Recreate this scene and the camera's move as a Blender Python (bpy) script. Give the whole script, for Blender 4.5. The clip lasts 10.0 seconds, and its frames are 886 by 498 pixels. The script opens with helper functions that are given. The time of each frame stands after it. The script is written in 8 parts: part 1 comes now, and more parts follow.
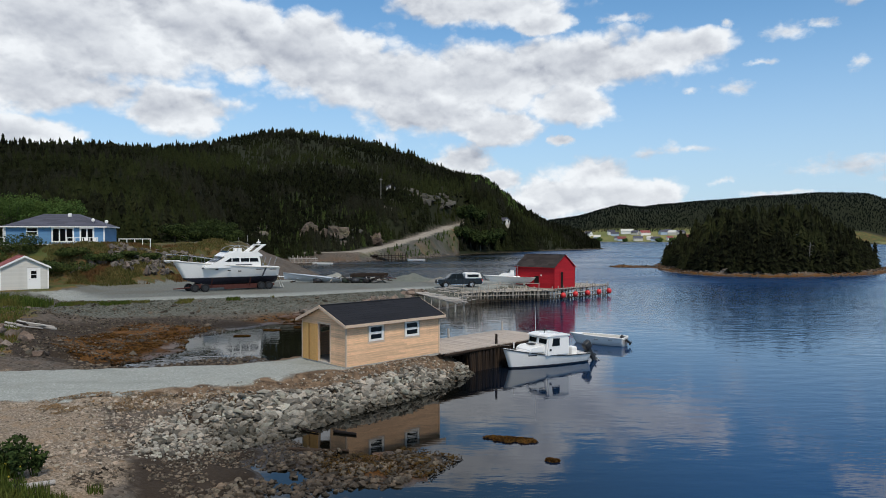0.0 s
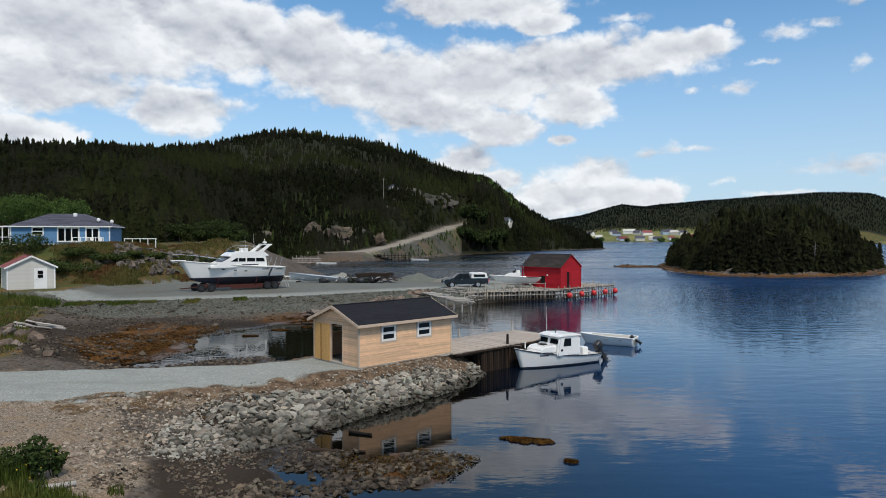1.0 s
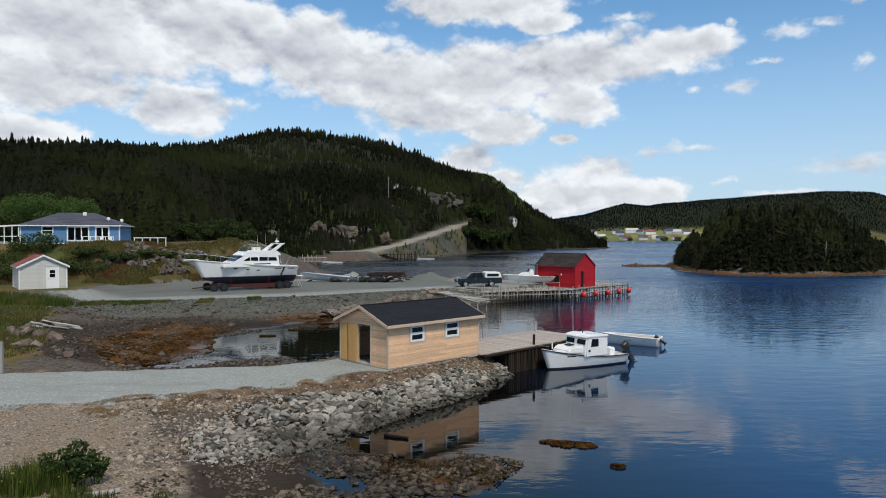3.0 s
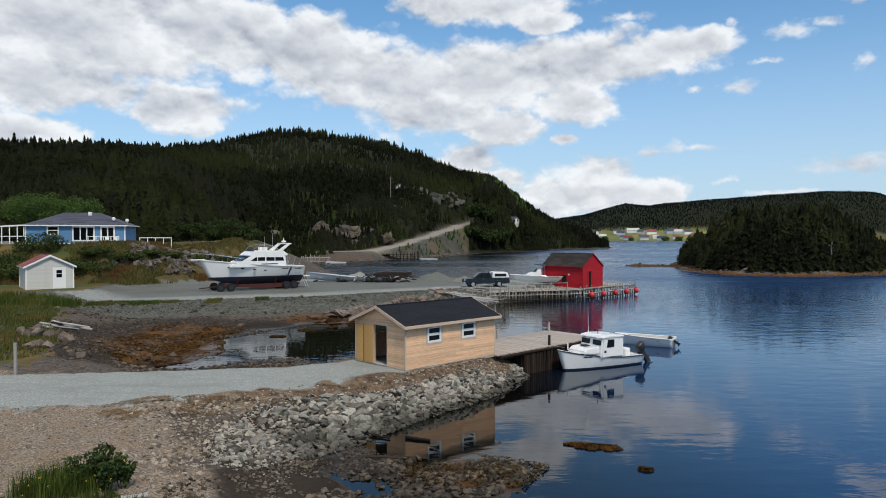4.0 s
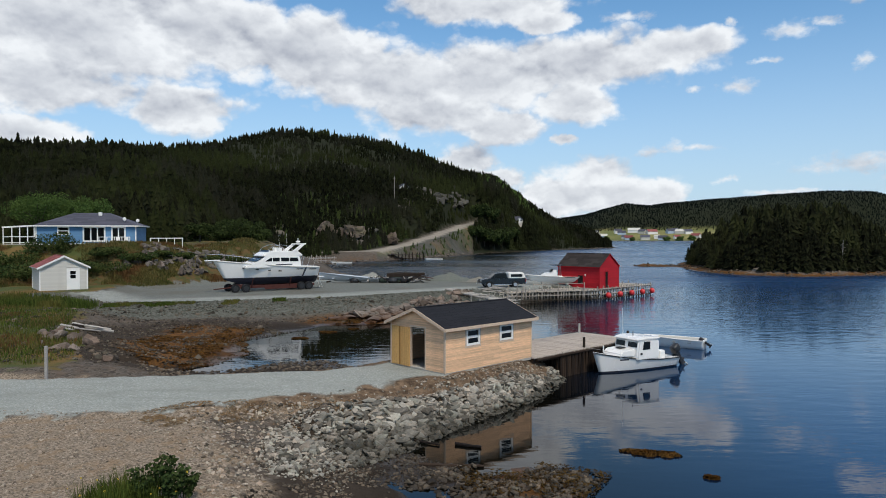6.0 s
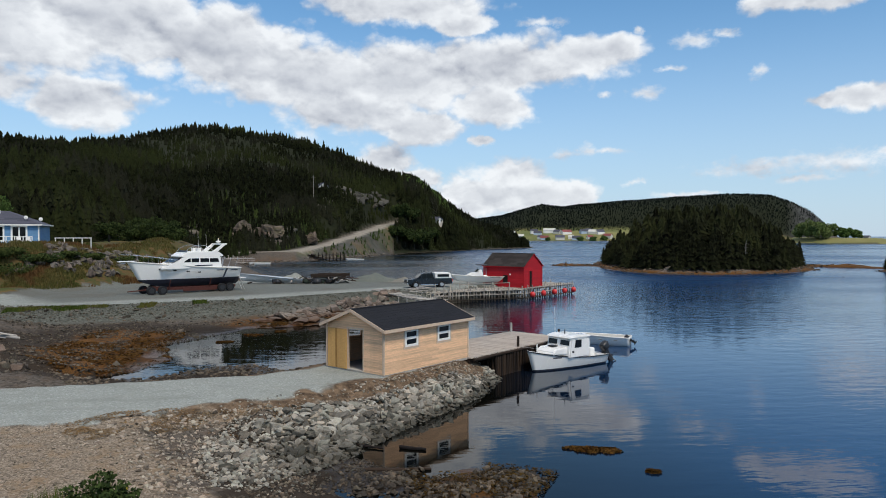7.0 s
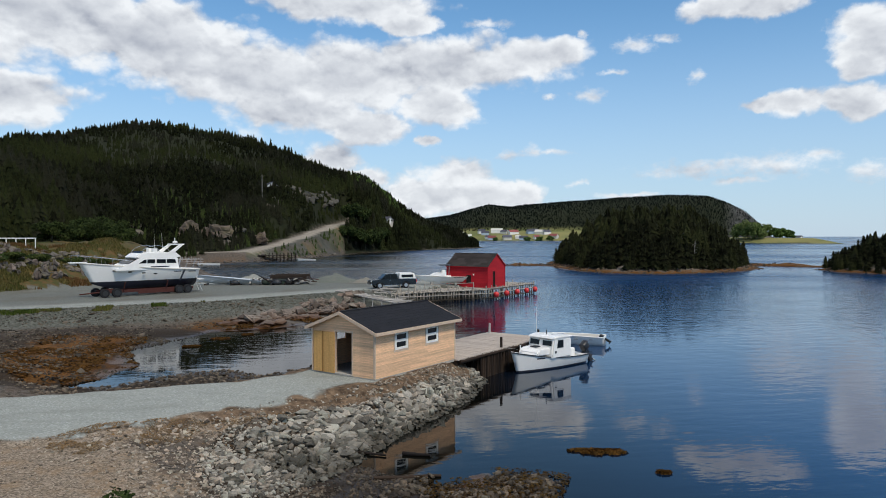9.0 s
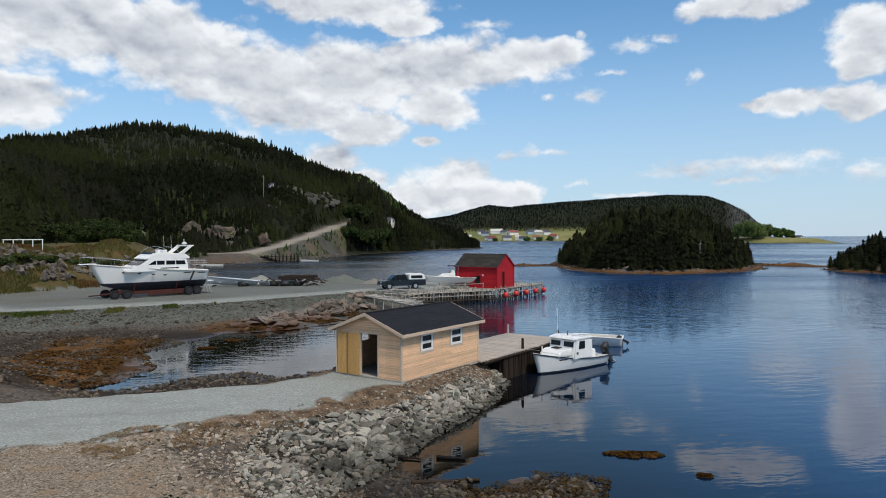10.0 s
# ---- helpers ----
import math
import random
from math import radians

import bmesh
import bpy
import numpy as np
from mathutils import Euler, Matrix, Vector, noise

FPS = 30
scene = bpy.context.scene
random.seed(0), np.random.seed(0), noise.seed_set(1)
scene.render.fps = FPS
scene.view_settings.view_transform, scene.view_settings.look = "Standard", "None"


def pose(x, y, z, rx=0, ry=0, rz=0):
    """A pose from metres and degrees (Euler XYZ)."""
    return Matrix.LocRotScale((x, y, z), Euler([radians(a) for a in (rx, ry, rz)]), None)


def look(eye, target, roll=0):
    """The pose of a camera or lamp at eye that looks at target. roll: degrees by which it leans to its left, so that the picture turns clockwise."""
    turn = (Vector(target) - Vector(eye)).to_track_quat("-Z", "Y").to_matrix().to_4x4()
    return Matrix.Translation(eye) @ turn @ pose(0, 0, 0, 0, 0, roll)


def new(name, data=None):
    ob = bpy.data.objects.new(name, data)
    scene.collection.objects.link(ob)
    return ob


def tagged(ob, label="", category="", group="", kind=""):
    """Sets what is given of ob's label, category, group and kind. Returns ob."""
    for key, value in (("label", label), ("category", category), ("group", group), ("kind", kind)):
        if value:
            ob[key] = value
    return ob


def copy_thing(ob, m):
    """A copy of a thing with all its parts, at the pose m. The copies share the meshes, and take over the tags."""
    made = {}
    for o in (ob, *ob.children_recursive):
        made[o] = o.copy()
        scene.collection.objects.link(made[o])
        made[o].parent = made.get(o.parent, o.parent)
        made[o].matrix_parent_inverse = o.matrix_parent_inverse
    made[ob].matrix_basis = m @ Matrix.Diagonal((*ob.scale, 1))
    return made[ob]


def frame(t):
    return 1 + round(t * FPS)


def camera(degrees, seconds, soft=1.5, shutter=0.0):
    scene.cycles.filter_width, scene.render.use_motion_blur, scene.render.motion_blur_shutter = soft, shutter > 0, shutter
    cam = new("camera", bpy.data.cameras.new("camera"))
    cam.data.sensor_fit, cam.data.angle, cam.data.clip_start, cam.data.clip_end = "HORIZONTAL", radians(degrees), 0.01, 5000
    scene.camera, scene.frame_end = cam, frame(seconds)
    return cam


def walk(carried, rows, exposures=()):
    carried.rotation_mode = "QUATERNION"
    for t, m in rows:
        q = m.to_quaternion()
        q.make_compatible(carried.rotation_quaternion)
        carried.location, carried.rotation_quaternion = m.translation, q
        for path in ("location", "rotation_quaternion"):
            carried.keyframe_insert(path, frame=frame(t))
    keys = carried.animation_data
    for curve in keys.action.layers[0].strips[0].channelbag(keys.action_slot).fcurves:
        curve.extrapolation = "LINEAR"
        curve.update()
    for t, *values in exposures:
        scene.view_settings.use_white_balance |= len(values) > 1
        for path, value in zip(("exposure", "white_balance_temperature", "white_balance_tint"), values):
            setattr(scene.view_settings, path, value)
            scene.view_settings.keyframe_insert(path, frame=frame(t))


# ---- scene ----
# ---- camera ----
cam = camera(65.3, 10.0, 0.95)
METRES, EYE, TILT, LEAN, TURN = 10.0, 8.24, -1.05, 0.0, 0.0
ROWS = [
    (0.0, 0.0, 0.0, 0.0, 0.0, 0.0, -0.0),
    (0.5, -0.0292, 0.0045, -0.0005, 0.06, 0.01, -0.01),
    (1.0, -0.0602, 0.0145, -0.0006, 0.12, -0.01, -0.01),
    (1.5, -0.0908, 0.0288, -0.0013, 0.17, -0.02, -0.01),
    (2.0, -0.1258, 0.0479, -0.0026, 0.21, -0.04, -0.02),
    (2.5, -0.165, 0.0673, -0.0028, 0.24, -0.06, -0.01),
    (4.0, -0.2936, 0.1195, -0.0032, 0.3, -0.07, 0.01),
    (4.5, -0.3418, 0.1385, -0.0027, 0.29, -0.06, 0.02),
    (5.0, -0.3969, 0.161, -0.0019, 0.29, -0.06, 0.04),
    (5.2, -0.4165, 0.1691, -0.0016, 0.29, -0.06, 0.04),
    (6.0, -0.4930, 0.2005, -0.0002, 0.27, -0.07, 0.07),
    (6.3, -0.5222, 0.2124, 0.0004, -0.98, -0.08, 0.08),
    (6.5, -0.5414, 0.2202, 0.0007, -2.7, -0.08, 0.09),
    (7.0, -0.5912, 0.2397, 0.0006, -6.48, -0.08, 0.12),
    (7.2, -0.6100, 0.2472, 0.0012, -8.10, -0.09, 0.12),
    (7.5, -0.6389, 0.259, 0.0021, -9.97, -0.1, 0.13),
    (8.0, -0.6918, 0.2824, 0.0027, -10.78, -0.1, 0.16),
    (8.5, -0.7438, 0.3104, 0.0028, -10.84, -0.09, 0.17),
    (9.0, -0.7957, 0.3355, 0.0029, -10.89, -0.09, 0.2),
    (9.5, -0.8562, 0.3641, 0.0031, -10.95, -0.08, 0.21),
    (10.0, -0.9169, 0.394, 0.0035, -10.97, -0.04, 0.33),
]
walk(cam, [(t, pose(0, 0, EYE, TILT, LEAN, TURN) @ pose(METRES * x, METRES * y, METRES * z, 90 + pitch, roll, yaw)) for t, x, y, z, yaw, pitch, roll in ROWS])

# ---- world: sky with broken cumulus ----
SUN_EL, SUN_AZ = 54.0, 158.0   # degrees above the horizon; compass angle from +y towards +x
world = bpy.data.worlds.new("world")
scene.world = world
world.use_nodes = True
wn, wl = world.node_tree.nodes, world.node_tree.links
wn.clear()


def wnode(kind, **values):
    n = wn.new(kind)
    for k, v in values.items():
        setattr(n, k, v)
    return n


def wmath(op, a, b=None, c=None, clamp=False):
    n = wnode("ShaderNodeMath", operation=op, use_clamp=clamp)
    for i, v in enumerate((a, b, c)):
        if v is None:
            continue
        if isinstance(v, (int, float)):
            n.inputs[i].default_value = v
        else:
            wl.new(v, n.inputs[i])
    return n.outputs[0]


sky = wnode("ShaderNodeTexSky", sky_type="NISHITA", sun_disc=False, sun_elevation=radians(SUN_EL), sun_rotation=radians(SUN_AZ), altitude=0.0, air_density=1.0, dust_density=0.15, ozone_density=3.0)
coord = wnode("ShaderNodeTexCoord")
sep = wnode("ShaderNodeSeparateXYZ")
wl.new(coord.outputs["Generated"], sep.inputs[0])
az = wmath("MULTIPLY", wmath("ARCTAN2", sep.outputs[0], sep.outputs[1]), 57.2958)
el = wmath("MULTIPLY", wmath("ARCSINE", sep.outputs[2]), 57.2958)
comb = wnode("ShaderNodeCombineXYZ")
wl.new(az, comb.inputs[0]), wl.new(el, comb.inputs[1])
warp_n = wnode("ShaderNodeTexNoise")
warp_n.inputs["Scale"].default_value, warp_n.inputs["Detail"].default_value, warp_n.inputs["Roughness"].default_value = 0.42, 5.0, 0.6
wl.new(comb.outputs[0], warp_n.inputs["Vector"])
warp_c = wnode("ShaderNodeVectorMath", operation="MULTIPLY_ADD")
wl.new(warp_n.outputs["Color"], warp_c.inputs[0])
warp_c.inputs[1].default_value, warp_c.inputs[2].default_value = (2.6, 1.5, 0), (-1.3, -0.75, 0)
warped = wnode("ShaderNodeVectorMath", operation="ADD")
wl.new(comb.outputs[0], warped.inputs[0]), wl.new(warp_c.outputs[0], warped.inputs[1])
# cloud banks, low cumulus and scattered wisps: azimuth, elevation, half width, half height (degrees)
BANKS = [(-28.7, 14.7, 11.8, 4.2), (-30.2, 10.7, 8.0, 2.4), (-20.2, 16.1, 10.6, 2.8), (-12.1, 14.6, 9.7, 3.2), (-9.0, 12.6, 5.4, 1.5), (-3.9, 12.7, 11.9, 2.9), (4.5, 12.7, 11.0, 3.1), (12.2, 13.4, 6.7, 2.6),
         (17.4, 14.3, 5.5, 1.9), (20.3, 14.7, 2.3, 1.3), (-1.1, 9.9, 7.0, 2.3), (4.5, 8.9, 4.2, 1.6), (10.4, 10.8, 4.1, 2.0), (-20.9, 9.7, 4.7, 1.9), (-30.9, 7.5, 4.1, 1.3), (3.5, 18.2, 7.8, 1.7), (8.4, 16.8, 2.7, 1.0),
         (-60, 14, 20, 7), (72, 12, 16, 6), (-130, 30, 30, 9), (120, 18, 24, 6), (-20, 24, 16, 4)]
CUMULUS = [(1.7, 6.2, 2.9, 1.8), (4.5, 4.6, 2.0, 1.1), (11.8, 5.2, 4.1, 1.6), (10.0, 3.4, 5.0, 1.8), (14.9, 3.5, 4.4, 1.8), (17.3, 3.7, 1.8, 1.2), (7.7, 2.2, 3.7, 0.7), (9.8, 7.7, 1.2, 0.6), (-11.5, 8.3, 1.5, 0.4),
           (34.3, 16.9, 4.5, 1.2), (42.7, 13.8, 2.5, 2.7), (42.0, 12.2, 1.9, 1.4), (41.7, 9.4, 2.9, 1.4), (38.1, 9.7, 2.8, 1.1), (35.5, 9.7, 1.9, 0.7), (50, 12, 5, 3)]
WISPS = [(18.1, 6.9, 0.9, 0.6), (16.4, 6.6, 1.7, 0.4), (19.8, 6.8, 2.1, 0.3), (26.6, 14.7, 1.9, 0.8), (28.8, 15.1, 0.8, 0.4), (22.6, 11.2, 1.8, 0.6), (19.6, 11.3, 0.6, 0.3), (22.3, 15.9, 0.6, 0.3), (24.7, 12.8, 1.0, 0.3),
         (30.9, 12.2, 0.7, 0.7), (14.4, 16.8, 2.2, 0.5), (26.7, 3.3, 1.9, 0.25), (22.2, 4.2, 1.0, 0.3), (31.2, 5.1, 5.7, 0.8), (36.3, 5.3, 4.4, 1.0), (39.3, 5.8, 1.8, 0.6), (42.6, 4.6, 1.6, 1.0), (34.0, 4.1, 2.0, 0.4), (25.7, 3.2, 2.6, 0.3)]


def cloud_field(banks, blend):
    field = None
    for a, e, w, h in banks:
        away = wnode("ShaderNodeVectorMath", operation="SUBTRACT")
        wl.new(warped.outputs[0], away.inputs[0])
        away.inputs[1].default_value = (a, e, 0)
        mul = wnode("ShaderNodeVectorMath", operation="MULTIPLY")
        wl.new(away.outputs[0], mul.inputs[0])
        mul.inputs[1].default_value = (1 / w, 1 / h, 0)
        ln = wnode("ShaderNodeVectorMath", operation="LENGTH")
        wl.new(mul.outputs[0], ln.inputs[0])
        f = wmath("SUBTRACT", 1.0, ln.outputs["Value"])
        field = f if field is None else wmath("SMOOTH_MAX", field, f, blend)
    return field


# unseen cloud added overhead, so that the sky's fill light is whiter
overhead = wnode("ShaderNodeMapRange")
wl.new(el, overhead.inputs["Value"])
for key, v in (("From Min", 20.0), ("From Max", 34.0), ("To Min", -1.6), ("To Max", 0.12)):
    overhead.inputs[key].default_value = v
field = wmath("MAXIMUM", wmath("MAXIMUM", cloud_field(BANKS, 0.15), cloud_field(CUMULUS, 0.1)), overhead.outputs[0])
wisp = cloud_field(WISPS, 0.1)


def cloud_space(shift):
    add = wnode("ShaderNodeVectorMath", operation="ADD")
    wl.new(comb.outputs[0], add.inputs[0])
    add.inputs[1].default_value = (shift[0], shift[1], 0)
    mul = wnode("ShaderNodeVectorMath", operation="MULTIPLY")
    wl.new(add.outputs[0], mul.inputs[0])
    mul.inputs[1].default_value = (1.0, 1.5, 1.0)
    return mul.outputs[0]


def cloud_noise(shift, scale, detail, rough=0.55):
    n = wnode("ShaderNodeTexNoise")
    n.inputs["Scale"].default_value, n.inputs["Detail"].default_value, n.inputs["Roughness"].default_value = scale, detail, rough
    wl.new(cloud_space(shift), n.inputs["Vector"])
    return n.outputs["Fac"]


def cloud_domes(shift):
    """Billows of three sizes, 0 to about 1."""
    total = None
    bent = wnode("ShaderNodeVectorMath", operation="ADD")
    wl.new(cloud_space(shift), bent.inputs[0])
    wl.new(warp_c.outputs[0], bent.inputs[1])
    for scale, weight in ((0.34, 0.6), (0.85, 0.28), (2.1, 0.12)):
        v = wnode("ShaderNodeTexVoronoi", feature="SMOOTH_F1")
        v.inputs["Scale"].default_value, v.inputs["Smoothness"].default_value = scale, 0.35
        wl.new(bent.outputs[0], v.inputs["Vector"])
        f = wmath("MULTIPLY", wmath("SUBTRACT", 1.0, v.outputs["Distance"]), weight)
        total = f if total is None else wmath("ADD", total, f)
    return total


big, lifted = cloud_noise((40, 3), 0.19, 8, 0.52), cloud_noise((40.3, 3.9), 0.19, 8, 0.52)
domes, domes_up = cloud_domes((13, 5)), cloud_domes((13.1, 5.3))
density = wmath("ADD", wmath("ADD", field, wmath("MULTIPLY", wmath("SUBTRACT", domes, 0.60), 0.75)), wmath("MULTIPLY", wmath("SUBTRACT", big, 0.46), 1.35))
ramp = wnode("ShaderNodeMapRange", interpolation_type="SMOOTHSTEP")
wl.new(density, ramp.inputs["Value"])
ramp.inputs["From Min"].default_value, ramp.inputs["From Max"].default_value = -0.14, 0.30
veil = wnode("ShaderNodeMapRange", interpolation_type="SMOOTHSTEP")
wl.new(wmath("ADD", wisp, wmath("MULTIPLY", wmath("SUBTRACT", cloud_noise((11, 7), 0.75, 7, 0.62), 0.5), 2.2)), veil.inputs["Value"])
veil.inputs["From Min"].default_value, veil.inputs["From Max"].default_value, veil.inputs["To Max"].default_value = -0.1, 1.1, 0.85
cover = wmath("MAXIMUM", wmath("MULTIPLY", ramp.outputs[0], 0.97), veil.outputs[0])
# lit from above: brighter where the cloud thins upwards, grey in thick undersides
relief = wmath("ADD", 0.66, wmath("ADD", wmath("MULTIPLY", wmath("SUBTRACT", big, lifted), 2.6), wmath("MULTIPLY", wmath("SUBTRACT", domes, domes_up), 0.9)), clamp=True)
thick = wnode("ShaderNodeMapRange", interpolation_type="SMOOTHSTEP")
wl.new(density, thick.inputs["Value"])
thick.inputs["From Min"].default_value, thick.inputs["From Max"].default_value, thick.inputs["To Min"].default_value, thick.inputs["To Max"].default_value = 0.25, 1.0, 1.10, 0.62
shade = wmath("MULTIPLY", relief, thick.outputs[0], clamp=True)
tone = wnode("ShaderNodeMix", data_type="RGBA")
wl.new(shade, tone.inputs["Factor"])
tone.inputs["A"].default_value, tone.inputs["B"].default_value = (0.40, 0.43, 0.50, 1), (0.90, 0.93, 0.96, 1)
skyback = wnode("ShaderNodeBackground")
deep = wnode("ShaderNodeMix", data_type="RGBA", blend_type="MULTIPLY")
deep.inputs["Factor"].default_value = 1.0
wl.new(sky.outputs[0], deep.inputs["A"])
deep.inputs["B"].default_value = (0.081, 0.126, 0.141, 1)
haze = wnode("ShaderNodeMapRange", interpolation_type="SMOOTHSTEP")
wl.new(el, haze.inputs["Value"])
haze.inputs["From Min"].default_value, haze.inputs["From Max"].default_value, haze.inputs["To Min"].default_value, haze.inputs["To Max"].default_value = -3.0, 20.0, 0.85, 0.06
pale = wnode("ShaderNodeMix", data_type="RGBA")
wl.new(haze.outputs[0], pale.inputs["Factor"])
wl.new(deep.outputs["Result"], pale.inputs["A"])
pale.inputs["B"].default_value = (0.53, 0.625, 0.79, 1)
wl.new(pale.outputs["Result"], skyback.inputs["Color"])
skyback.inputs["Strength"].default_value = 1.0
cloudback = wnode("ShaderNodeBackground")
wl.new(tone.outputs["Result"], cloudback.inputs["Color"])
cloudback.inputs["Strength"].default_value = 1.0
mixsh = wnode("ShaderNodeMixShader")
wl.new(cover, mixsh.inputs[0]), wl.new(skyback.outputs[0], mixsh.inputs[1]), wl.new(cloudback.outputs[0], mixsh.inputs[2])
wout = wnode("ShaderNodeOutputWorld")
wl.new(mixsh.outputs[0], wout.inputs["Surface"])

sun = new("sun", bpy.data.lights.new("sun", "SUN"))
sun.data.energy, sun.data.angle, sun.data.color = 2.6, radians(9), (1.0, 0.92, 0.80)
sd = Vector((math.sin(radians(SUN_AZ)) * math.cos(radians(SUN_EL)), math.cos(radians(SUN_AZ)) * math.cos(radians(SUN_EL)), math.sin(radians(SUN_EL))))
sun.matrix_world = look(sd * 60, (0, 0, 0))
scene.view_settings.exposure = 0.0

# ---- materials ----
class Nodes:
    """A material's node tree with short ways to add to it."""

    def __init__(self, name):
        self.mat = bpy.data.materials.new(name)
        self.mat.use_nodes = True
        self.n, self.l = self.mat.node_tree.nodes, self.mat.node_tree.links
        self.bsdf = self.n["Principled BSDF"]
        self.tc = self.n.new("ShaderNodeTexCoord")

    def put(self, socket, v):
        if isinstance(v, bpy.types.NodeSocket):
            self.l.new(v, socket)
        elif isinstance(v, tuple) and len(v) == 3 and socket.type == "RGBA":
            socket.default_value = (*v, 1)
        else:
            socket.default_value = v

    def noise(self, scale, detail=4, rough=0.55, stretch=(1, 1, 1), space="Object"):
        m = self.n.new("ShaderNodeMapping")
        m.inputs["Scale"].default_value = stretch
        self.l.new(self.tc.outputs[space], m.inputs[0])
        t = self.n.new("ShaderNodeTexNoise")
        t.inputs["Scale"].default_value, t.inputs["Detail"].default_value, t.inputs["Roughness"].default_value = scale, detail, rough
        self.l.new(m.outputs[0], t.inputs["Vector"])
        return t.outputs["Fac"]

    def cells(self, scale, feature="F1", out="Distance"):
        t = self.n.new("ShaderNodeTexVoronoi")
        t.feature = feature
        t.inputs["Scale"].default_value = scale
        self.l.new(self.tc.outputs["Object"], t.inputs["Vector"])
        return t.outputs[out]

    def math(self, op, a, b=0.0, clamp=False):
        m = self.n.new("ShaderNodeMath")
        m.operation, m.use_clamp = op, clamp
        self.put(m.inputs[0], a), self.put(m.inputs[1], b)
        return m.outputs[0]

    def ramp(self, v, lo, hi, a=0.0, b=1.0):
        m = self.n.new("ShaderNodeMapRange")
        m.interpolation_type = "SMOOTHSTEP"
        for k, x in (("Value", v), ("From Min", lo), ("From Max", hi), ("To Min", a), ("To Max", b)):
            self.put(m.inputs[k], x)
        return m.outputs[0]

    def mix(self, f, a, b, blend="MIX"):
        m = self.n.new("ShaderNodeMix")
        m.data_type, m.blend_type = "RGBA", blend
        self.put(m.inputs["Factor"], f), self.put(m.inputs["A"], a), self.put(m.inputs["B"], b)
        return m.outputs["Result"]

    def attr(self, name):
        a = self.n.new("ShaderNodeAttribute")
        a.attribute_name = name
        return a.outputs

    def bump(self, height, strength=0.4, distance=0.02):
        b = self.n.new("ShaderNodeBump")
        b.inputs["Strength"].default_value, b.inputs["Distance"].default_value = strength, distance
        self.l.new(height, b.inputs["Height"])
        self.l.new(b.outputs[0], self.bsdf.inputs["Normal"])

    def random(self):
        return self.n.new("ShaderNodeObjectInfo").outputs["Random"]

    def island(self):
        return self.n.new("ShaderNodeNewGeometry").outputs["Random Per Island"]

    def done(self, colour, rough=0.7, metal=0.0, **more):
        self.put(self.bsdf.inputs["Base Color"], colour)
        self.put(self.bsdf.inputs["Roughness"], rough)
        self.put(self.bsdf.inputs["Metallic"], metal)
        for k, v in more.items():
            self.put(self.bsdf.inputs[k.replace("_", " ")], v)
        return self.mat


def tint(c, k):
    return tuple(min(1.0, v * k) for v in c)


def plain(name, colour, rough=0.6, metal=0.0, vary=0.15, scale=6.0, grime=(0.2, 0.18, 0.15), dirt=0.12, bump=0.15, stretch=(1, 1, 1), by="none", spread=0.25):
    """A worn single-colour surface: fine grain, broad stains, slight relief, and a change of tone from piece to piece."""
    k = Nodes(name)
    fine, broad = k.noise(scale * 6, 5, 0.6, stretch), k.noise(scale * 0.35, 4, 0.6, stretch)
    c = k.mix(fine, tint(colour, 1 - vary), tint(colour, 1 + vary))
    if by != "none":
        r = k.random() if by == "object" else k.island()
        c = k.mix(k.math("MULTIPLY", r, 1.0), k.mix(1.0, c, (1 - spread,) * 3, "MULTIPLY"), k.mix(1.0, c, (1 + spread,) * 3, "MULTIPLY"))
    c = k.mix(k.ramp(broad, 0.5, 0.8, 0, dirt), c, tuple(g * sum(colour) / 1.2 for g in grime))
    if bump:
        k.bump(fine, bump, 0.01)
    return k.done(c, k.ramp(broad, 0.3, 0.7, max(0.02, rough - 0.08), min(1, rough + 0.08)), metal, Specular_IOR_Level=0.18 if rough > 0.75 else 0.5)


def wood(name, colour, rough=0.75, by="object", spread=0.2, grey=0.0, grain=(1, 14, 14), tide=False):
    k = Nodes(name)
    fibre = k.noise(5.0, 6, 0.65, grain)
    stain = k.noise(0.9, 4, 0.6)
    c = k.mix(k.ramp(fibre, 0.3, 0.75), tint(colour, 0.72), tint(colour, 1.15))
    r = k.random() if by == "object" else k.island()
    c = k.mix(r, k.mix(1.0, c, (1 - spread, 1 - spread, 1 - spread * 0.9), "MULTIPLY"), k.mix(1.0, c, (1 + spread * 0.6, 1 + spread * 0.5, 1 + spread * 0.4), "MULTIPLY"))
    c = k.mix(k.ramp(stain, 0.45, 0.75, 0, grey), c, (0.19, 0.18, 0.165))
    if tide:
        # dark slime below the tide mark
        pos = k.n.new("ShaderNodeSeparateXYZ")
        k.l.new(k.n.new("ShaderNodeNewGeometry").outputs["Position"], pos.inputs[0])
        c = k.mix(k.ramp(k.math("ADD", pos.outputs[2], k.math("MULTIPLY", stain, 0.6)), 0.55, 1.25, 0.9, 0.0), c, (0.035, 0.024, 0.014))
    k.bump(fibre, 0.35, 0.006)
    return k.done(c, rough, Specular_IOR_Level=0.2)


